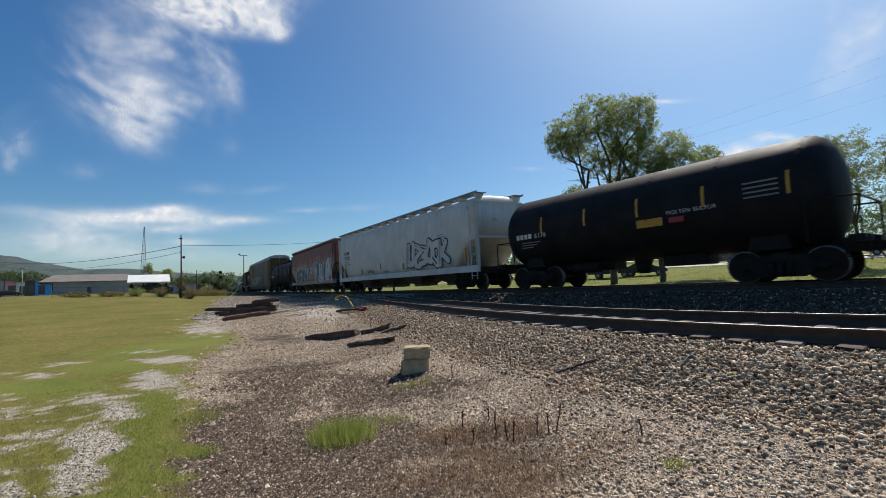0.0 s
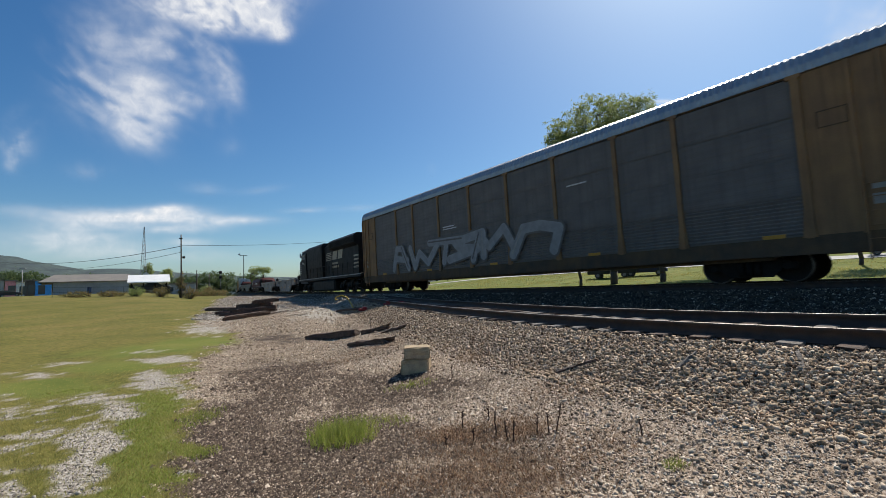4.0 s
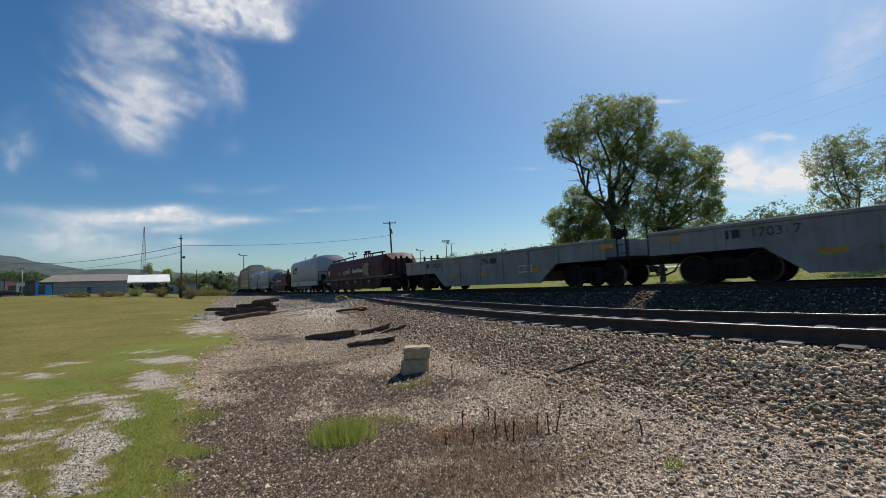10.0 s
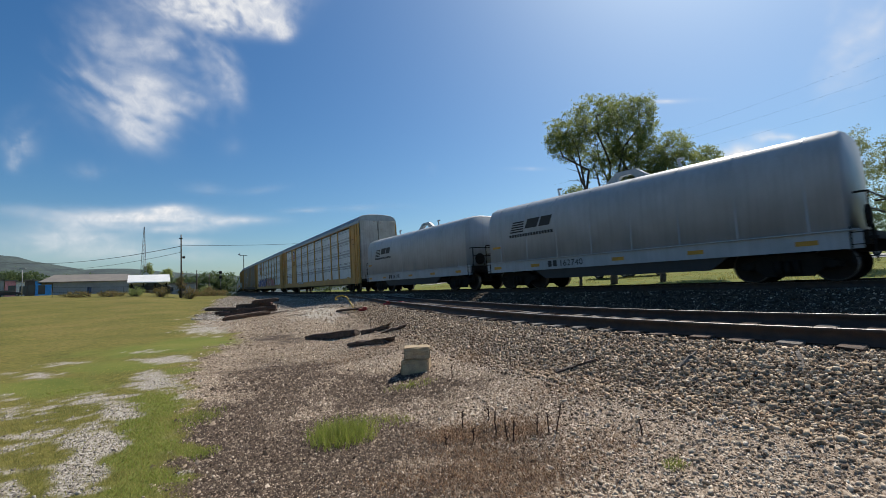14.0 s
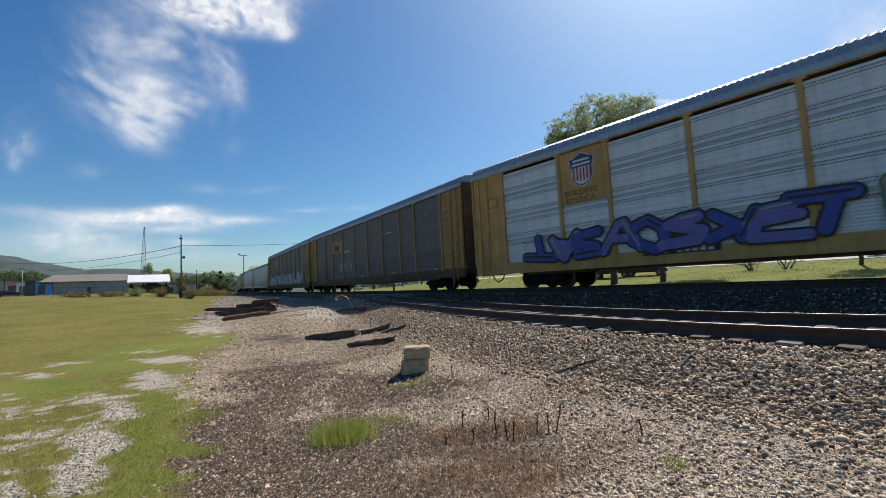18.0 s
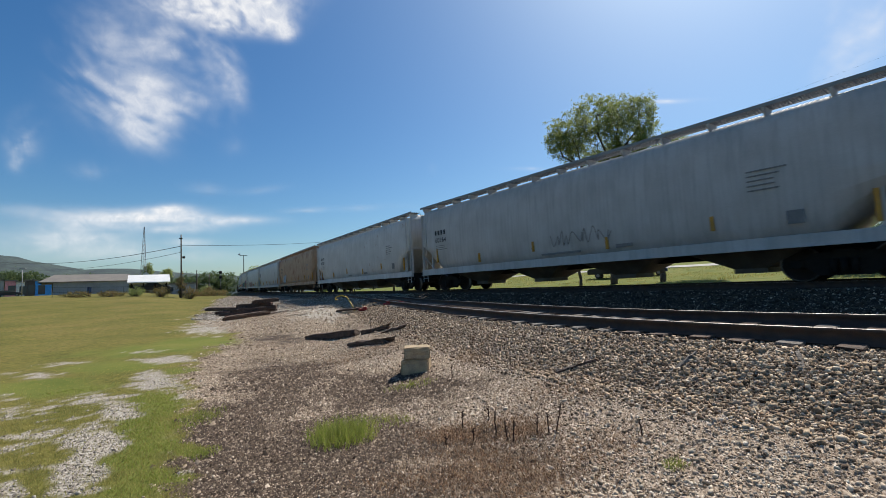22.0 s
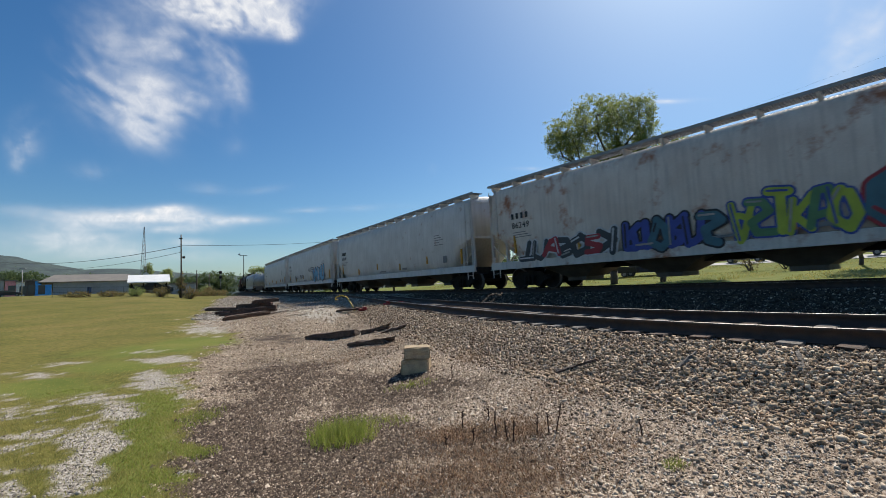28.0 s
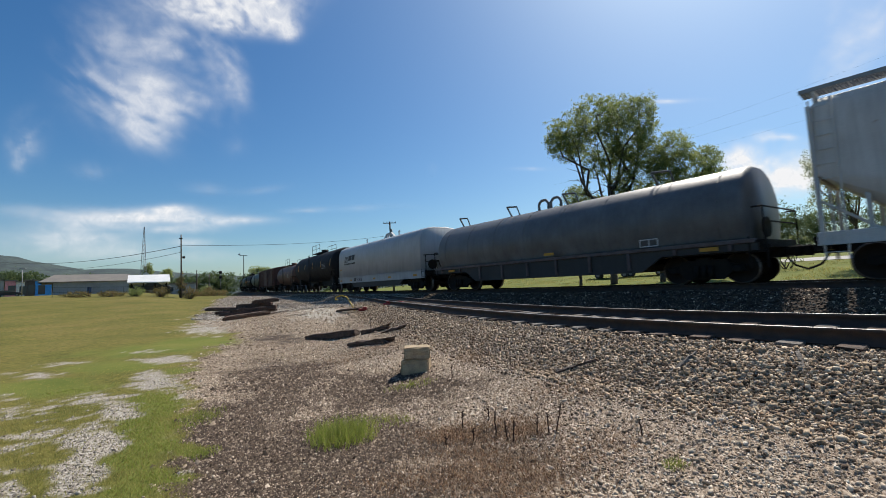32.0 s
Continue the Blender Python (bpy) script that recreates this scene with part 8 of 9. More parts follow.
for _z in (0.5, 1.0):
    for _x in (-39, -36, -33):
        rod(_bm, (_x, 42.5 + (_x + 39) * 0.25, gz(_x, 42.5) + _z), (_x + 3, 42.5 + (_x + 42) * 0.25, gz(_x + 3, 42.5) + _z), 0.015, 4)
tagged(part("wire_fence", _bm, M["steel_dark"]), "thin wire fence on posts along the lawn", "fence")
_st = thing("trackside_sign", "small dark sign on a post by the track", "sign", at=pose(-40.0, 76.0, gz(-40.0, 76.0)))
_bm = bmesh.new()
rod(_bm, (0, 0, -0.2), (0, 0, 1.4), 0.05, 6)
part("post", _bm, M["steel_dark"], _st)
_bm = bmesh.new()
box(_bm, -0.3, 0.3, -0.05, 0.0, 1.0, 1.4)
part("sign_plate", _bm, M["steel_dark"], _st)

# ---- the far side of the tracks: road, parked vehicles ----
_ss = np.arange(-90, 90, 3.0)
_u0 = 44.0
_rx, _ry, _ = on_line(_ss, _u0)
_qx, _qy, _ = on_line(_ss, _u0 + 5.5)
_V = np.concatenate([np.stack([_rx, _ry, ground_z(_rx, _ry) + 0.06], -1), np.stack([_qx, _qy, ground_z(_qx, _qy) + 0.06], -1)])
_n3 = len(_ss)
_F = np.array([(i, i + 1, _n3 + i + 1, _n3 + i) for i in range(_n3 - 1)])
tagged(new("road", raw_mesh("road", _V, _F, M["road"])), "pale concrete road across the far grass", "road", kind="structure")
vehicle(23.0, 49.0, -30, C("car_navy", (0.015, 0.02, 0.06)), "dark blue parked car on far grass")
vehicle(19.8, 50.5, 150, C("car_black", (0.02, 0.02, 0.022)), "black parked pickup on far grass", "pickup")
_x, _y, _ = on_line(-2.0, 47.0)
vehicle(float(_x), float(_y), -50, C("car_grey", (0.1, 0.1, 0.11)), "dark grey car on the far road")
_x, _y, _ = on_line(-42.0, 47.5)
vehicle(float(_x), float(_y), -55, C("car_silver", (0.5, 0.5, 0.5)), "silver pickup on the far road", "pickup")
_x, _y, _ = on_line(14.0, 47.0)
vehicle(float(_x), float(_y), -45, C("car_grey", (0.1, 0.1, 0.11)), "dark car on the far road")
_x, _y, _ = on_line(-12.0, 58.0)
low_building(float(_x), float(_y), 9.0, 4, 1.6, -52, C("wall_red_brown", (0.20, 0.05, 0.04)), "long low red-brown building beyond the road")

# ---- trees ----
def leaves(name, centres, radii, n, size, material, seed, parent=None, label="", squash=0.8):
    """Crown of many small leaves in loose clumps inside ellipsoids."""
    rng = np.random.default_rng(seed)
    centres, radii = np.asarray(centres, float), np.asarray(radii, float)
    vol = radii.prod(1) ** 0.75
    per = 26
    m = n // per
    w = rng.choice(len(centres), m, p=vol / vol.sum())
    d = rng.normal(size=(m, 3))
    d /= np.linalg.norm(d, axis=1)[:, None]
    q = (0.35 + 0.65 * rng.random(m) ** 0.45)[:, None]
    c = centres[w] + d * q * radii[w] * (1 + 0.12 * rng.normal(size=(m, 1)))
    k = np.repeat(np.arange(m), per)
    spread = np.repeat(rng.uniform(0.5, 1.3, m), per)[:, None]
    p = c[k] + rng.normal(size=(m * per, 3)) * size * 2.0 * spread * np.array([1, 1, squash])
    a = rng.normal(size=(len(p), 3))
    a /= np.linalg.norm(a, axis=1)[:, None]
    b = np.cross(a, rng.normal(size=(len(p), 3)))
    b /= np.linalg.norm(b, axis=1)[:, None]
    s = (size * rng.uniform(0.6, 1.3, len(p)))[:, None]
    P = np.stack([p - a * s, p + b * s * 0.45, p + a * s, p - b * s * 0.45], 1).reshape(-1, 3)
    F = np.arange(len(P)).reshape(-1, 4)
    me = raw_mesh(name, P, F, material)
    return place(name, me, None, parent, label)


def limb(bm, a, b, r0, r1, rng, n=5, bend=0.12):
    a, b = Vector(a), Vector(b)
    L = (b - a).length
    pts = [a.lerp(b, t) + Vector((rng.uniform(-1, 1), rng.uniform(-1, 1), rng.uniform(-0.5, 0.5))) * L * bend * math.sin(t * math.pi) for t in np.linspace(0, 1, n)]
    for i, (p, q) in enumerate(zip(pts, pts[1:])):
        rod(bm, p, q, r0 + (r1 - r0) * i / (n - 1), 7, r0 + (r1 - r0) * (i + 1) / (n - 1))
    return pts


def tree(base, fork, lobes, n, size, seed, label, material, r=0.4, name="tree", group="trees"):
    """lobes: centre and radii of the crown's masses; limbs run from the fork into each."""
    rng = random.Random(seed)
    x, y = base
    z = gz(x, y)
    ob = thing(name, label, "tree", group, pose(x, y, z))
    bm = bmesh.new()
    o = Vector((x, y, z))
    f = Vector(fork) - o
    limb(bm, (0, 0, -0.3), f, r, r * 0.72, rng, 5, 0.04)
    for c, q in lobes:
        c = Vector(c) - o
        pts = limb(bm, f, c, r * 0.5, r * 0.14, rng, 6, 0.10)
        for p in pts[2:]:
            for _ in range(4):
                limb(bm, p, p + Vector((rng.uniform(-1, 1) * q[0], rng.uniform(-1, 1) * q[1], rng.uniform(-0.3, 0.9) * q[2])) * 0.75, r * 0.12, r * 0.03, rng, 4, 0.12)
    part("trunk", bm, M["bark"], ob)
    leaves("crown", [Vector(c) - o for c, _ in lobes], [q for _, q in lobes], n, size, material, seed, ob)
    return ob


tree((16.6, 42.0), (16.9, 42.0, 6.6), [((13.4, 42.4, 16.3), (2.3, 2.0, 2.0)), ((15.9, 41.4, 17.7), (2.6, 2.2, 1.9)), ((18.7, 42.6, 18.2), (2.2, 2.0, 1.7)), ((20.5, 41.8, 18.7), (1.6, 1.4, 1.2)), ((21.1, 42.0, 17.0), (1.2, 1.2, 1.4)), ((12.7, 42.0, 14.7), (1.7, 1.5, 1.4)), ((11.9, 42.4, 15.7), (1.1, 1.0, 1.0)), ((16.3, 42.8, 15.1), (2.7, 2.2, 2.0)), ((19.0, 41.6, 15.2), (2.3, 2.2, 2.2)), ((17.9, 42.0, 12.6), (1.9, 1.9, 1.9)), ((18.8, 42.0, 10.4), (1.7, 1.6, 1.7)), ((15.6, 42.2, 12.6), (1.2, 1.2, 1.2)), ((17.6, 42.4, 7.6), (1.6, 1.6, 1.6)), ((20.4, 42.2, 14.2), (1.6, 1.6, 1.9))], 62000, 0.088, 11, "large broad-leaved tree in full green leaf", M["leaf"], 0.36)
tree((20.4, 40.0), (20.6, 40.0, 5.0), [((22.7, 40.4, 13.9), (1.6, 1.5, 1.5)), ((23.4, 39.6, 11.5), (2.3, 2.0, 1.8)), ((25.5, 40.0, 12.5), (1.3, 1.2, 1.2)), ((26.0, 40.2, 10.7), (1.2, 1.2, 1.5)), ((21.5, 40.3, 10.3), (2.1, 2.1, 2.3)), ((24.7, 39.8, 8.7), (1.8, 1.8, 1.6)), ((20.8, 40.0, 7.7), (2.4, 2.0, 2.0)), ((23.4, 39.6, 6.7), (2.5, 1.8, 1.6)), ((20.6, 40.2, 12.4), (1.4, 1.4, 1.6)), ((18.5, 40.0, 6.9), (2.0, 1.7, 1.7)), ((25.7, 40.0, 7.4), (1.0, 1.0, 1.3)), ((22.5, 40.0, 4.6), (3.2, 1.6, 1.2))], 62000, 0.088, 12, "spreading green tree beside the largest one", M["leaf"], 0.28)
tree((13.6, 43.0), (13.6, 43.0, 4.6), [((13.8, 43.0, 9.9), (1.3, 1.1, 1.0)), ((12.2, 43.2, 7.8), (1.5, 1.4, 1.3)), ((14.4, 42.8, 7.8), (1.9, 1.7, 1.7)), ((11.0, 43.0, 7.6), (0.8, 0.7, 0.7)), ((15.3, 43.0, 6.3), (1.7, 1.3, 1.1)), ((13.0, 43.0, 6.4), (1.7, 1.2, 1.1)), ((12.4, 43.2, 5.0), (1.4, 1.2, 0.9)), ((15.8, 43.0, 8.6), (1.2, 1.2, 1.3)), ((16.2, 43.0, 5.4), (1.6, 1.3, 1.3))], 32000, 0.088, 13, "small dark green tree under the larger one", M["leaf"], 0.16)
tree((36.0, 37.0), (36.0, 37.0, 5.0), [((36.2, 37.0, 12.3), (1.7, 1.4, 1.3)), ((34.6, 37.2, 11.9), (1.2, 1.2, 1.2)), ((33.5, 37.0, 10.7), (1.2, 1.2, 1.4)), ((34.9, 36.8, 9.5), (1.7, 1.7, 1.7)), ((37.1, 37.0, 10.5), (1.8, 1.8, 2.0)), ((32.9, 37.0, 8.9), (0.7, 0.6, 0.6)), ((35.6, 37.0, 7.7), (1.5, 1.3, 1.3)), ((33.8, 37.2, 7.2), (1.6, 1.2, 0.8))], 14000, 0.085, 14, "slender open-crowned tree with thin leaves", M["leaf_pale"], 0.17)
tree((35.6, 33.0), (35.6, 33.0, 4.0), [((35.1, 33.0, 10.3), (0.9, 0.9, 1.6)), ((36.4, 33.0, 9.2), (1.6, 1.5, 2.0)), ((34.8, 33.0, 6.8), (1.1, 1.1, 1.3)), ((37.4, 32.4, 7.2), (1.6, 1.4, 1.8))], 9000, 0.08, 15, "slender open-crowned tree with thin leaves", M["leaf_pale"], 0.15)


def shrub(x, y, q, n, size, seed, label, material, z0=None):
    z = gz(x, y)
    ob = thing("shrub", label, "shrub", "shrubs", pose(x, y, z))
    bm = bmesh.new()
    rng = random.Random(seed)
    for _ in range(7):
        limb(bm, (rng.uniform(-0.2, 0.2) * q[0], rng.uniform(-0.2, 0.2) * q[1], -0.1), (rng.uniform(-0.7, 0.7) * q[0], rng.uniform(-0.7, 0.7) * q[1], q[2] * rng.uniform(0.9, 1.7)), 0.05, 0.015, rng, 4, 0.1)
    part("stem", bm, M["bark"], ob)
    leaves("foliage", [(0, 0, q[2])], [q], n, size, material, seed, ob)


for _i, (_x, _y, _q, _m, _l) in enumerate(((32.6, 40.6, (2.4, 2.0, 1.8), "leaf", "dense green shrub by the open tree"), (30.6, 42.6, (1.8, 1.6, 1.4), "leaf_dry", "yellowing shrub by the open tree"), (-31.0, 43.0, (0.75, 0.7, 0.45), "leaf", "round green shrub on the lawn's edge"), (-29.3, 44.2, (0.9, 0.8, 0.5), "leaf_dry", "brown dry shrub by the utility pole"), (-27.2, 45.6, (0.9, 0.8, 0.55), "leaf_dry", "brown dry shrub by the utility pole"), (-33.6, 43.2, (1.5, 0.7, 0.28), "leaf_dry", "low dry brush along the wire fence"), (-36.6, 42.6, (1.5, 0.7, 0.25), "leaf_dry", "low dry brush along the wire fence"), (-41.6, 74.6, (0.8, 0.8, 0.9), "leaf", "green bushy growth beyond the pole"), (-40.4, 73.2, (0.7, 0.7, 0.7), "leaf_dry", "dry bushy growth beyond the pole"), (-36.0, 66.0, (2.6, 1.4, 0.45), "leaf_dry", "low weedy growth beside the track"), (-40.5, 74.0, (3.0, 1.4, 0.5), "leaf_dry", "low weedy growth beside the track"), (-27.9, 45.3, (0.35, 0.35, 1.3), "leaf_dry", "dry vine climbing the utility pole"))):
    shrub(_x, _y, _q, 1300, 0.065 if _y < 60 else 0.11, 200 + _i, _l, M[_m])
tree((-62.4, 136.4), (-62.4, 136.4, 6), [((-60.4, 136.4, 8.8), (1.9, 1.8, 1.2)), ((-57.5, 137.0, 8.6), (1.6, 1.5, 1.0))], 2600, 0.18, 31, "far green tree beside the track", M["leaf"], 0.3)
tree((-110.0, 157.0), (-110.0, 157.0, 10), [((-109.0, 157.0, 11.2), (1.3, 1.5, 2.8)), ((-104.0, 160.0, 10.2), (1.8, 1.8, 1.8))], 4500, 0.22, 32, "far pale green tree beside the radio mast", M["leaf"], 0.3)


def woods(name, pts, depth, n, size, material, seed, label):
    """A far belt of trees: clumps of foliage along a line of plan points with crown heights."""
    rng = np.random.default_rng(seed)
    pts = np.array(pts, float)
    cs, rs = [], []
    for k in range(len(pts) - 1):
        a, b = pts[k], pts[k + 1]
        m = max(2, int(np.hypot(*(b - a)[:2]) / (depth * 0.8)))
        for t in np.linspace(0, 1, m, endpoint=False):
            p = a + (b - a) * t
            base = gz(p[0], p[1])
            top = p[2] * rng.uniform(0.92, 1.04)
            h = max(1.0, top - base)
            cs.append((p[0] + rng.normal() * depth * 0.2, p[1] + rng.normal() * depth * 0.2, base + h * 0.5))
            rs.append((depth * rng.uniform(0.5, 0.8), depth * rng.uniform(0.5, 0.8), h * 0.5))
    ob = leaves(name, cs, rs, n, size, material, seed)
    return tagged(ob, label, "woods", kind="stuff")


woods("woods_right", [(52, 125, 13.5), (64, 120, 15), (74, 112, 16.2), (83, 110, 17.8), (90, 107, 16), (100, 96, 16.5), (112, 78, 17), (122, 50, 17)], 9, 80000, 0.25, M["leaf_far"], 41, "far dark green woods beyond the road")
woods("woods_middle", [(-78, 285, 13), (-50, 295, 15), (-20, 300, 19), (10, 300, 23), (40, 290, 25), (75, 275, 27), (110, 260, 32)], 16, 30000, 0.7, M["leaf_far"], 42, "far dark green woods beyond the sports field")
woods("woods_left", [(-290, 225, 24), (-255, 250, 22), (-225, 270, 18), (-190, 290, 17), (-150, 300, 17), (-120, 300, 16)], 14, 70000, 0.5, M["leaf_far"], 43, "far green woods behind the street")

# ---- hills on the horizon ----
_hp = [(-2300, 0, 120), (-1700, 700, 150), (-1521, 1053, 146), (-1410, 1197, 157), (-1336, 1280, 154), (-1311, 1306, 150), (-1284, 1332, 136), (-1255, 1359, 128), (-1224, 1387, 118), (-1192, 1415, 109), (-1147, 1452, 112), (-1097, 1490, 111), (-1015, 1546, 98), (-940, 1593, 90), (-806, 1665, 77), (-442, 1796, 52), (0, 1830, 40), (500, 1830, 40)]
_V, _F = [], []
for _i, (_x, _y, _z) in enumerate(_hp):
    for _t, _h in ((0.62, 0.02), (0.80, 0.35), (0.92, 0.75), (1.0, 1.0), (1.25, 0.5)):
        _V.append((_x * _t, _y * _t, max(-2, (_z - 4) * _h)))
for _i in range(len(_hp) - 1):
    for _k in range(4):
        _a = _i * 5 + _k
        _F.append((_a, _a + 5, _a + 6, _a + 1))
tagged(new("hills_backdrop", raw_mesh("hills", _V, _F, M["hill"], True)), "distant blue-green wooded ridge on the horizon", "hills", kind="structure")

# ---- clouds: thin sheets far away, drifting slowly ----
def cloud_mat():
    """White vapour whose thickness the sheet carries, broken up by fine noise."""
    m = bpy.data.materials.new("cloud")
    m.use_nodes = True
    n, l = m.node_tree.nodes, m.node_tree.links
    n.remove(n["Principled BSDF"])
    tc = n.new("ShaderNodeTexCoord")
    ns = n.new("ShaderNodeTexNoise")
    ns.inputs["Scale"].default_value, ns.inputs["Detail"].default_value, ns.inputs["Roughness"].default_value, ns.inputs["Distortion"].default_value = 0.012, 8, 0.6, 0.5
    l.new(tc.outputs["Object"], ns.inputs["Vector"])
    at = n.new("ShaderNodeAttribute")
    at.attribute_name = "vapour"
    sc = n.new("ShaderNodeMapRange")
    sc.inputs["From Min"].default_value, sc.inputs["From Max"].default_value = 0.3, 0.7
    sc.inputs["To Min"].default_value, sc.inputs["To Max"].default_value = 0.72, 1.2
    l.new(ns.outputs["Fac"], sc.inputs["Value"])
    mu = n.new("ShaderNodeMath")
    mu.operation, mu.use_clamp = "MULTIPLY", True
    l.new(at.outputs["Fac"], mu.inputs[0]), l.new(sc.outputs[0], mu.inputs[1])
    em = n.new("ShaderNodeEmission")
    em.inputs["Color"].default_value, em.inputs["Strength"].default_value = (0.95, 0.955, 0.97, 1), 0.86
    tr = n.new("ShaderNodeBsdfTransparent")
    mx = n.new("ShaderNodeMixShader")
    l.new(mu.outputs[0], mx.inputs[0]), l.new(tr.outputs[0], mx.inputs[1]), l.new(em.outputs[0], mx.inputs[2])
    l.new(mx.outputs[0], n["Material Output"].inputs["Surface"])
    return m


CLOUDS = []
M["cloud"] = cloud_mat()
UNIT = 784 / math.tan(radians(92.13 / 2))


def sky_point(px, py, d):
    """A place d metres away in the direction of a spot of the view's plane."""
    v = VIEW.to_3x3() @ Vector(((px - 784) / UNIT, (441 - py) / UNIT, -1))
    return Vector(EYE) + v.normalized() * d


def cloud(puffs, drift, label, seed, grain=46, stretch=1.0, tilt=0.0, ragged=0.9, step=5, thick=0.9):
    """A sheet of vapour: soft puffs (centre, half sizes, thickness) torn by drawn-out noise."""
    d = 3600
    P = np.array(puffs, float)
    x0, x1 = (P[:, 0] - 2.8 * P[:, 2]).min(), (P[:, 0] + 2.8 * P[:, 2]).max()
    y0, y1 = (P[:, 1] - 2.8 * P[:, 3]).min(), (P[:, 1] + 2.8 * P[:, 3]).max()
    nx, ny = int((x1 - x0) / step) + 2, int((y1 - y0) / step) + 2
    X, Y = np.meshgrid(np.linspace(x0, x1, nx), np.linspace(y0, y1, ny))
    X, Y = X.ravel(), Y.ravel()
    a = radians(tilt)
    U, W = (X * math.cos(a) + Y * math.sin(a)) / stretch, -X * math.sin(a) + Y * math.cos(a)
    wx, wy = (lattice(U, W, grain * 1.6, seed) - 0.5) * grain * 1.3, (lattice(U, W, grain * 1.6, seed + 1) - 0.5) * grain * 1.3
    f = sum(w * lattice(U + wx, W + wy, grain * q, seed + 2 + i) for i, (w, q) in enumerate(((0.38, 1.0), (0.27, 0.5), (0.2, 0.25), (0.15, 0.13))))
    b = np.zeros(len(X))
    for cx, cy, rx, ry, w in puffs:
        q = ((X + 0.5 * wx - cx) / rx) ** 2 + ((Y + 0.5 * wy - cy) / ry) ** 2
        b = b + w * np.exp(-1.1 * q) * (1 - 0.6 * np.clip(b, 0, 1))
    v = np.clip(b, 0, 1.1) * (1 - ragged + ragged * 2.0 * smooth(0.22, 0.72, f))
    rim = np.minimum(np.minimum(X - x0, x1 - X) / (0.12 * (x1 - x0)), np.minimum(Y - y0, y1 - Y) / (0.12 * (y1 - y0)))
    v = np.clip(v * smooth(0, 1, rim), 0, 1) ** 1.2 * thick
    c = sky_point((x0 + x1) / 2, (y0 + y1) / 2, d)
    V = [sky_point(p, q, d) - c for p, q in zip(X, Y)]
    i = np.arange(ny - 1)[:, None] * nx + np.arange(nx - 1)[None, :]
    me = raw_mesh("cloud", V, np.stack([i, i + 1, i + nx + 1, i + nx], -1).reshape(-1, 4), M["cloud"])
    at = me.attributes.new("vapour", "FLOAT", "POINT")
    at.data.foreach_set("value", v.astype(np.float32))
    ob = tagged(new("cloud_backdrop", me), label, "cloud", "clouds", "structure")
    ob.matrix_basis = Matrix.Translation(c)
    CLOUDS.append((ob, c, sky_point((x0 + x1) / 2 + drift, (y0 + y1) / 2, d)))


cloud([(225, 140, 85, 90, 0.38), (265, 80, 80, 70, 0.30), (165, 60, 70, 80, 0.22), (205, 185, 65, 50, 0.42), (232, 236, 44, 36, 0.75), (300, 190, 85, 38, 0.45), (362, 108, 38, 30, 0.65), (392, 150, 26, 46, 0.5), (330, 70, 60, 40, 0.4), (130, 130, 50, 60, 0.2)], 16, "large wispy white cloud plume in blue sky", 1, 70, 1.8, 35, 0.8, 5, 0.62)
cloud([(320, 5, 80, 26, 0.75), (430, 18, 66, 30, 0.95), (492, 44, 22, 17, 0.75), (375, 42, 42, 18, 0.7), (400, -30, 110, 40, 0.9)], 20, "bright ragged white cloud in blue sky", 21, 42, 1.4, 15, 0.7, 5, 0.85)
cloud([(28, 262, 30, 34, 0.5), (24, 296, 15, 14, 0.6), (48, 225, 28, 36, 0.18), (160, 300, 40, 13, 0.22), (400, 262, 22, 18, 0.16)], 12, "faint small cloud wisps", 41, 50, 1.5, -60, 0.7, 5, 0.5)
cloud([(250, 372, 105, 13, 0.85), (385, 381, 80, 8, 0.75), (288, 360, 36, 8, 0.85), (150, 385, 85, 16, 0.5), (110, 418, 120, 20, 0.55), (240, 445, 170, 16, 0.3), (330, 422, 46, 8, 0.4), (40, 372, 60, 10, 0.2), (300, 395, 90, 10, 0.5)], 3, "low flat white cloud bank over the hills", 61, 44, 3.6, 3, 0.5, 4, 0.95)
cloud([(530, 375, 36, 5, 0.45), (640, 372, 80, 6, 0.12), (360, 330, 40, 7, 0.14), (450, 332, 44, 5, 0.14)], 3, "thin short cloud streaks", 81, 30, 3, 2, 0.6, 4)
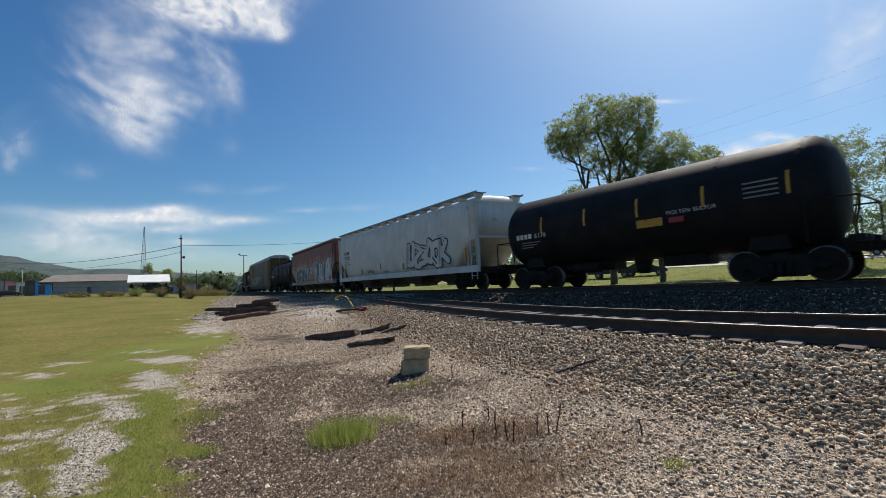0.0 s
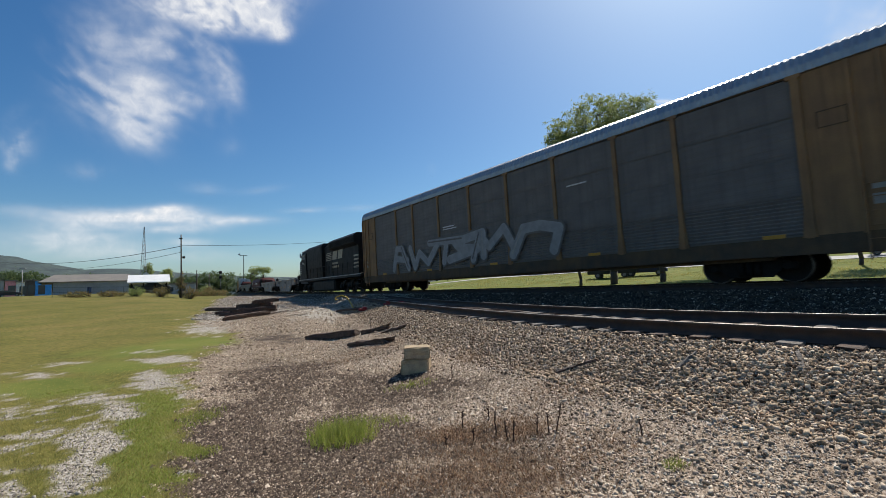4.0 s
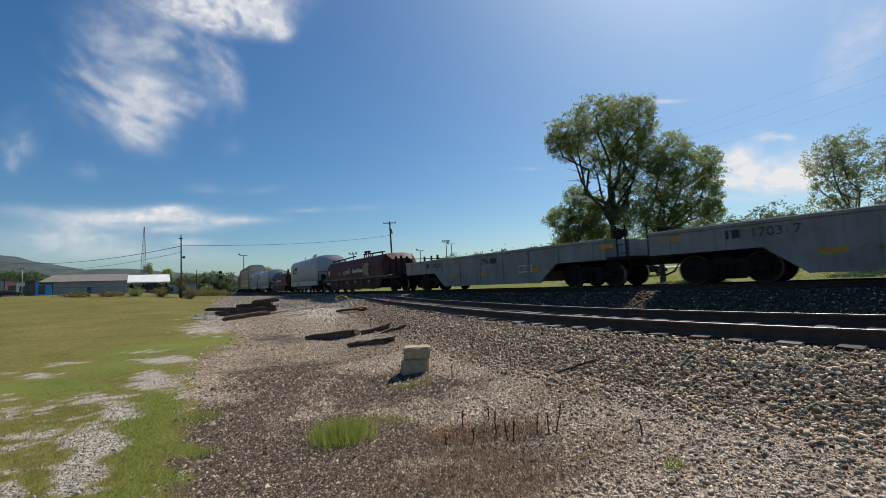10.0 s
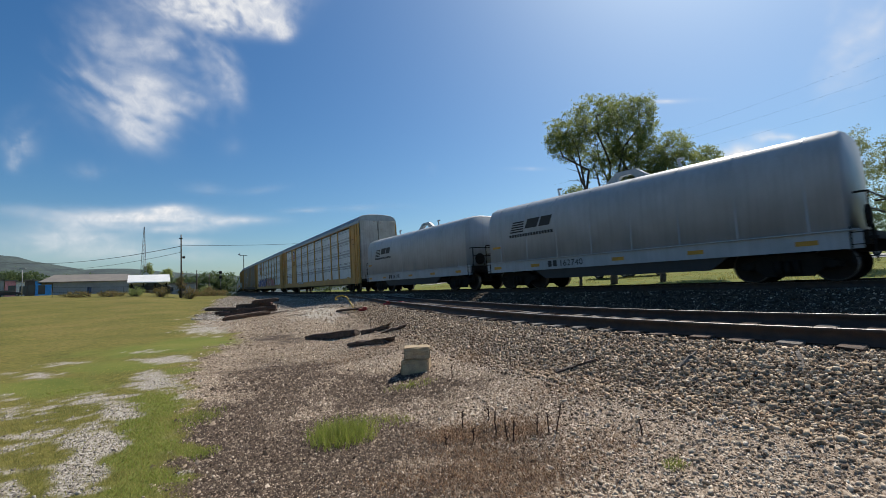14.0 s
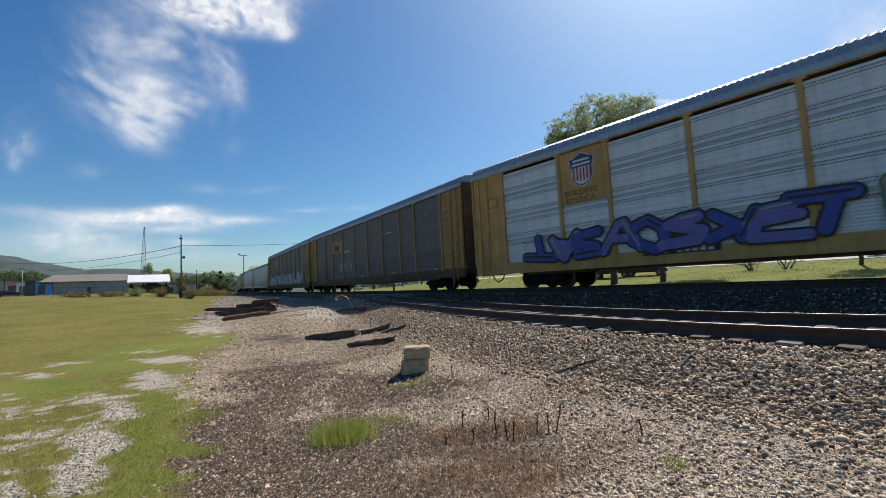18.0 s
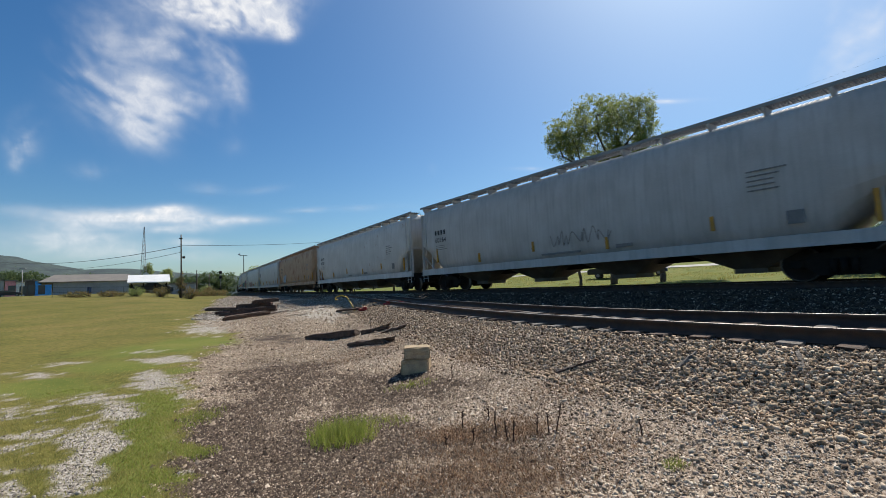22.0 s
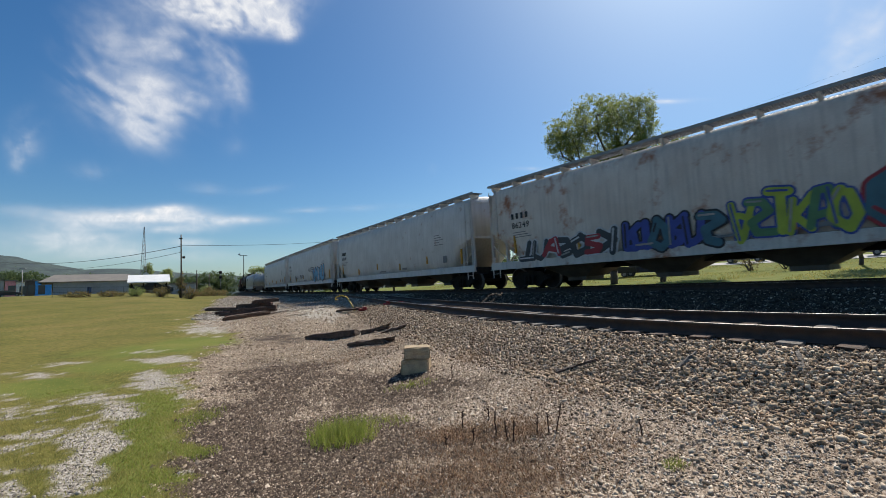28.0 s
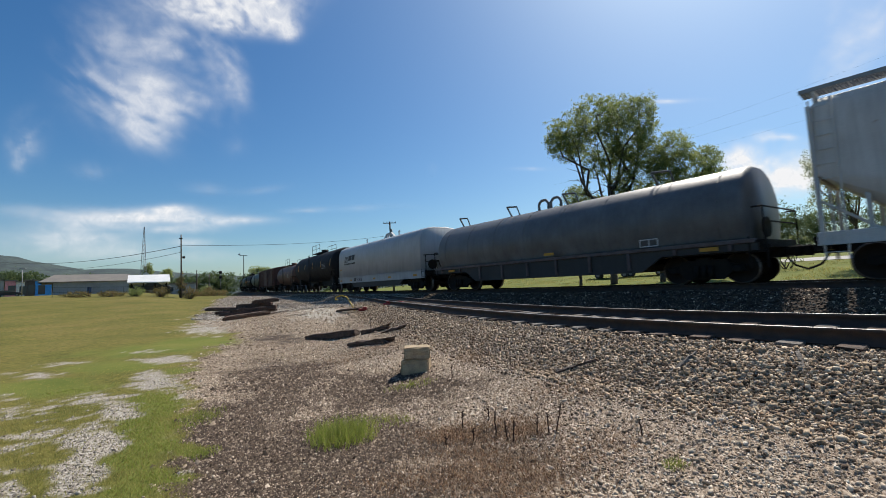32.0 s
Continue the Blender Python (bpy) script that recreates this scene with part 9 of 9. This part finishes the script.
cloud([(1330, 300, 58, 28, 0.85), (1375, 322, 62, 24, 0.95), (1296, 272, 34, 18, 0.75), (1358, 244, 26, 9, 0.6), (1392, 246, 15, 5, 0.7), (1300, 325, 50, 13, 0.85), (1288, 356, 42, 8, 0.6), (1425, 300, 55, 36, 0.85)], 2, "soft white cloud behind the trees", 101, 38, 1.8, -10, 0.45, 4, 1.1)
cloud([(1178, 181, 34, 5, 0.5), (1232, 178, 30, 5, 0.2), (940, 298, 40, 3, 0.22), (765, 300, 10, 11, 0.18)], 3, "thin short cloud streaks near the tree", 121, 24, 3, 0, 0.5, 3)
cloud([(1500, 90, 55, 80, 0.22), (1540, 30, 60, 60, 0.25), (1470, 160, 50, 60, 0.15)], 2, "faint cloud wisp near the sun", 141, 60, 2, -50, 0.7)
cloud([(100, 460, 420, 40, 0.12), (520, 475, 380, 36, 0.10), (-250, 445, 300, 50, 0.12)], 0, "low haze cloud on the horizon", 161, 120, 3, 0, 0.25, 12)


def motions():
    """The train runs along its line, and its wheels turn."""
    times = np.arange(0, 32.01, 0.5)
    for car, middle, length in TRAIN:
        s = middle - 0.35 + SPEED * (times - T_MID) + 0.5 * GAIN * (times - T_MID) ** 2
        d = length / 2 - 2.6
        xa, ya, _ = on_line(s + d)
        xb, yb, _ = on_line(s - d)
        za, zb = rail_z(s + d), rail_z(s - d)
        yaw = np.degrees(np.arctan2(ya - yb, xa - xb))
        pitch = -np.degrees(np.arctan2(za - zb, 2 * d))
        walk(car, [(float(t), pose(float(xa[i] + xb[i]) / 2, float(ya[i] + yb[i]) / 2, float(za[i] + zb[i]) / 2, math.degrees(CANT), float(pitch[i]), float(yaw[i]))) for i, t in enumerate(times)])
    for ob, a, b in CLOUDS:
        walk(ob, [(0.0, Matrix.Translation(a)), (16.0, Matrix.Translation(a.lerp(b, 0.5))), (32.0, Matrix.Translation(b))])
    done = {}
    for w, spot, r in WHEELS:
        key = (spot, r)
        if key not in done:
            rows = []
            for k in range(961):
                t = k / 30
                turn = (SPEED * t + 0.5 * GAIN * (t - T_MID) ** 2) / r
                rows.append((t, pose(*spot, 0, math.degrees(turn) % 360, 0)))
            walk(w, rows)
            done[key] = w.animation_data
        else:
            w.rotation_mode = "QUATERNION"
            w.animation_data_create()
            w.animation_data.action = done[key].action
            w.animation_data.action_slot = done[key].action_slot


motions()
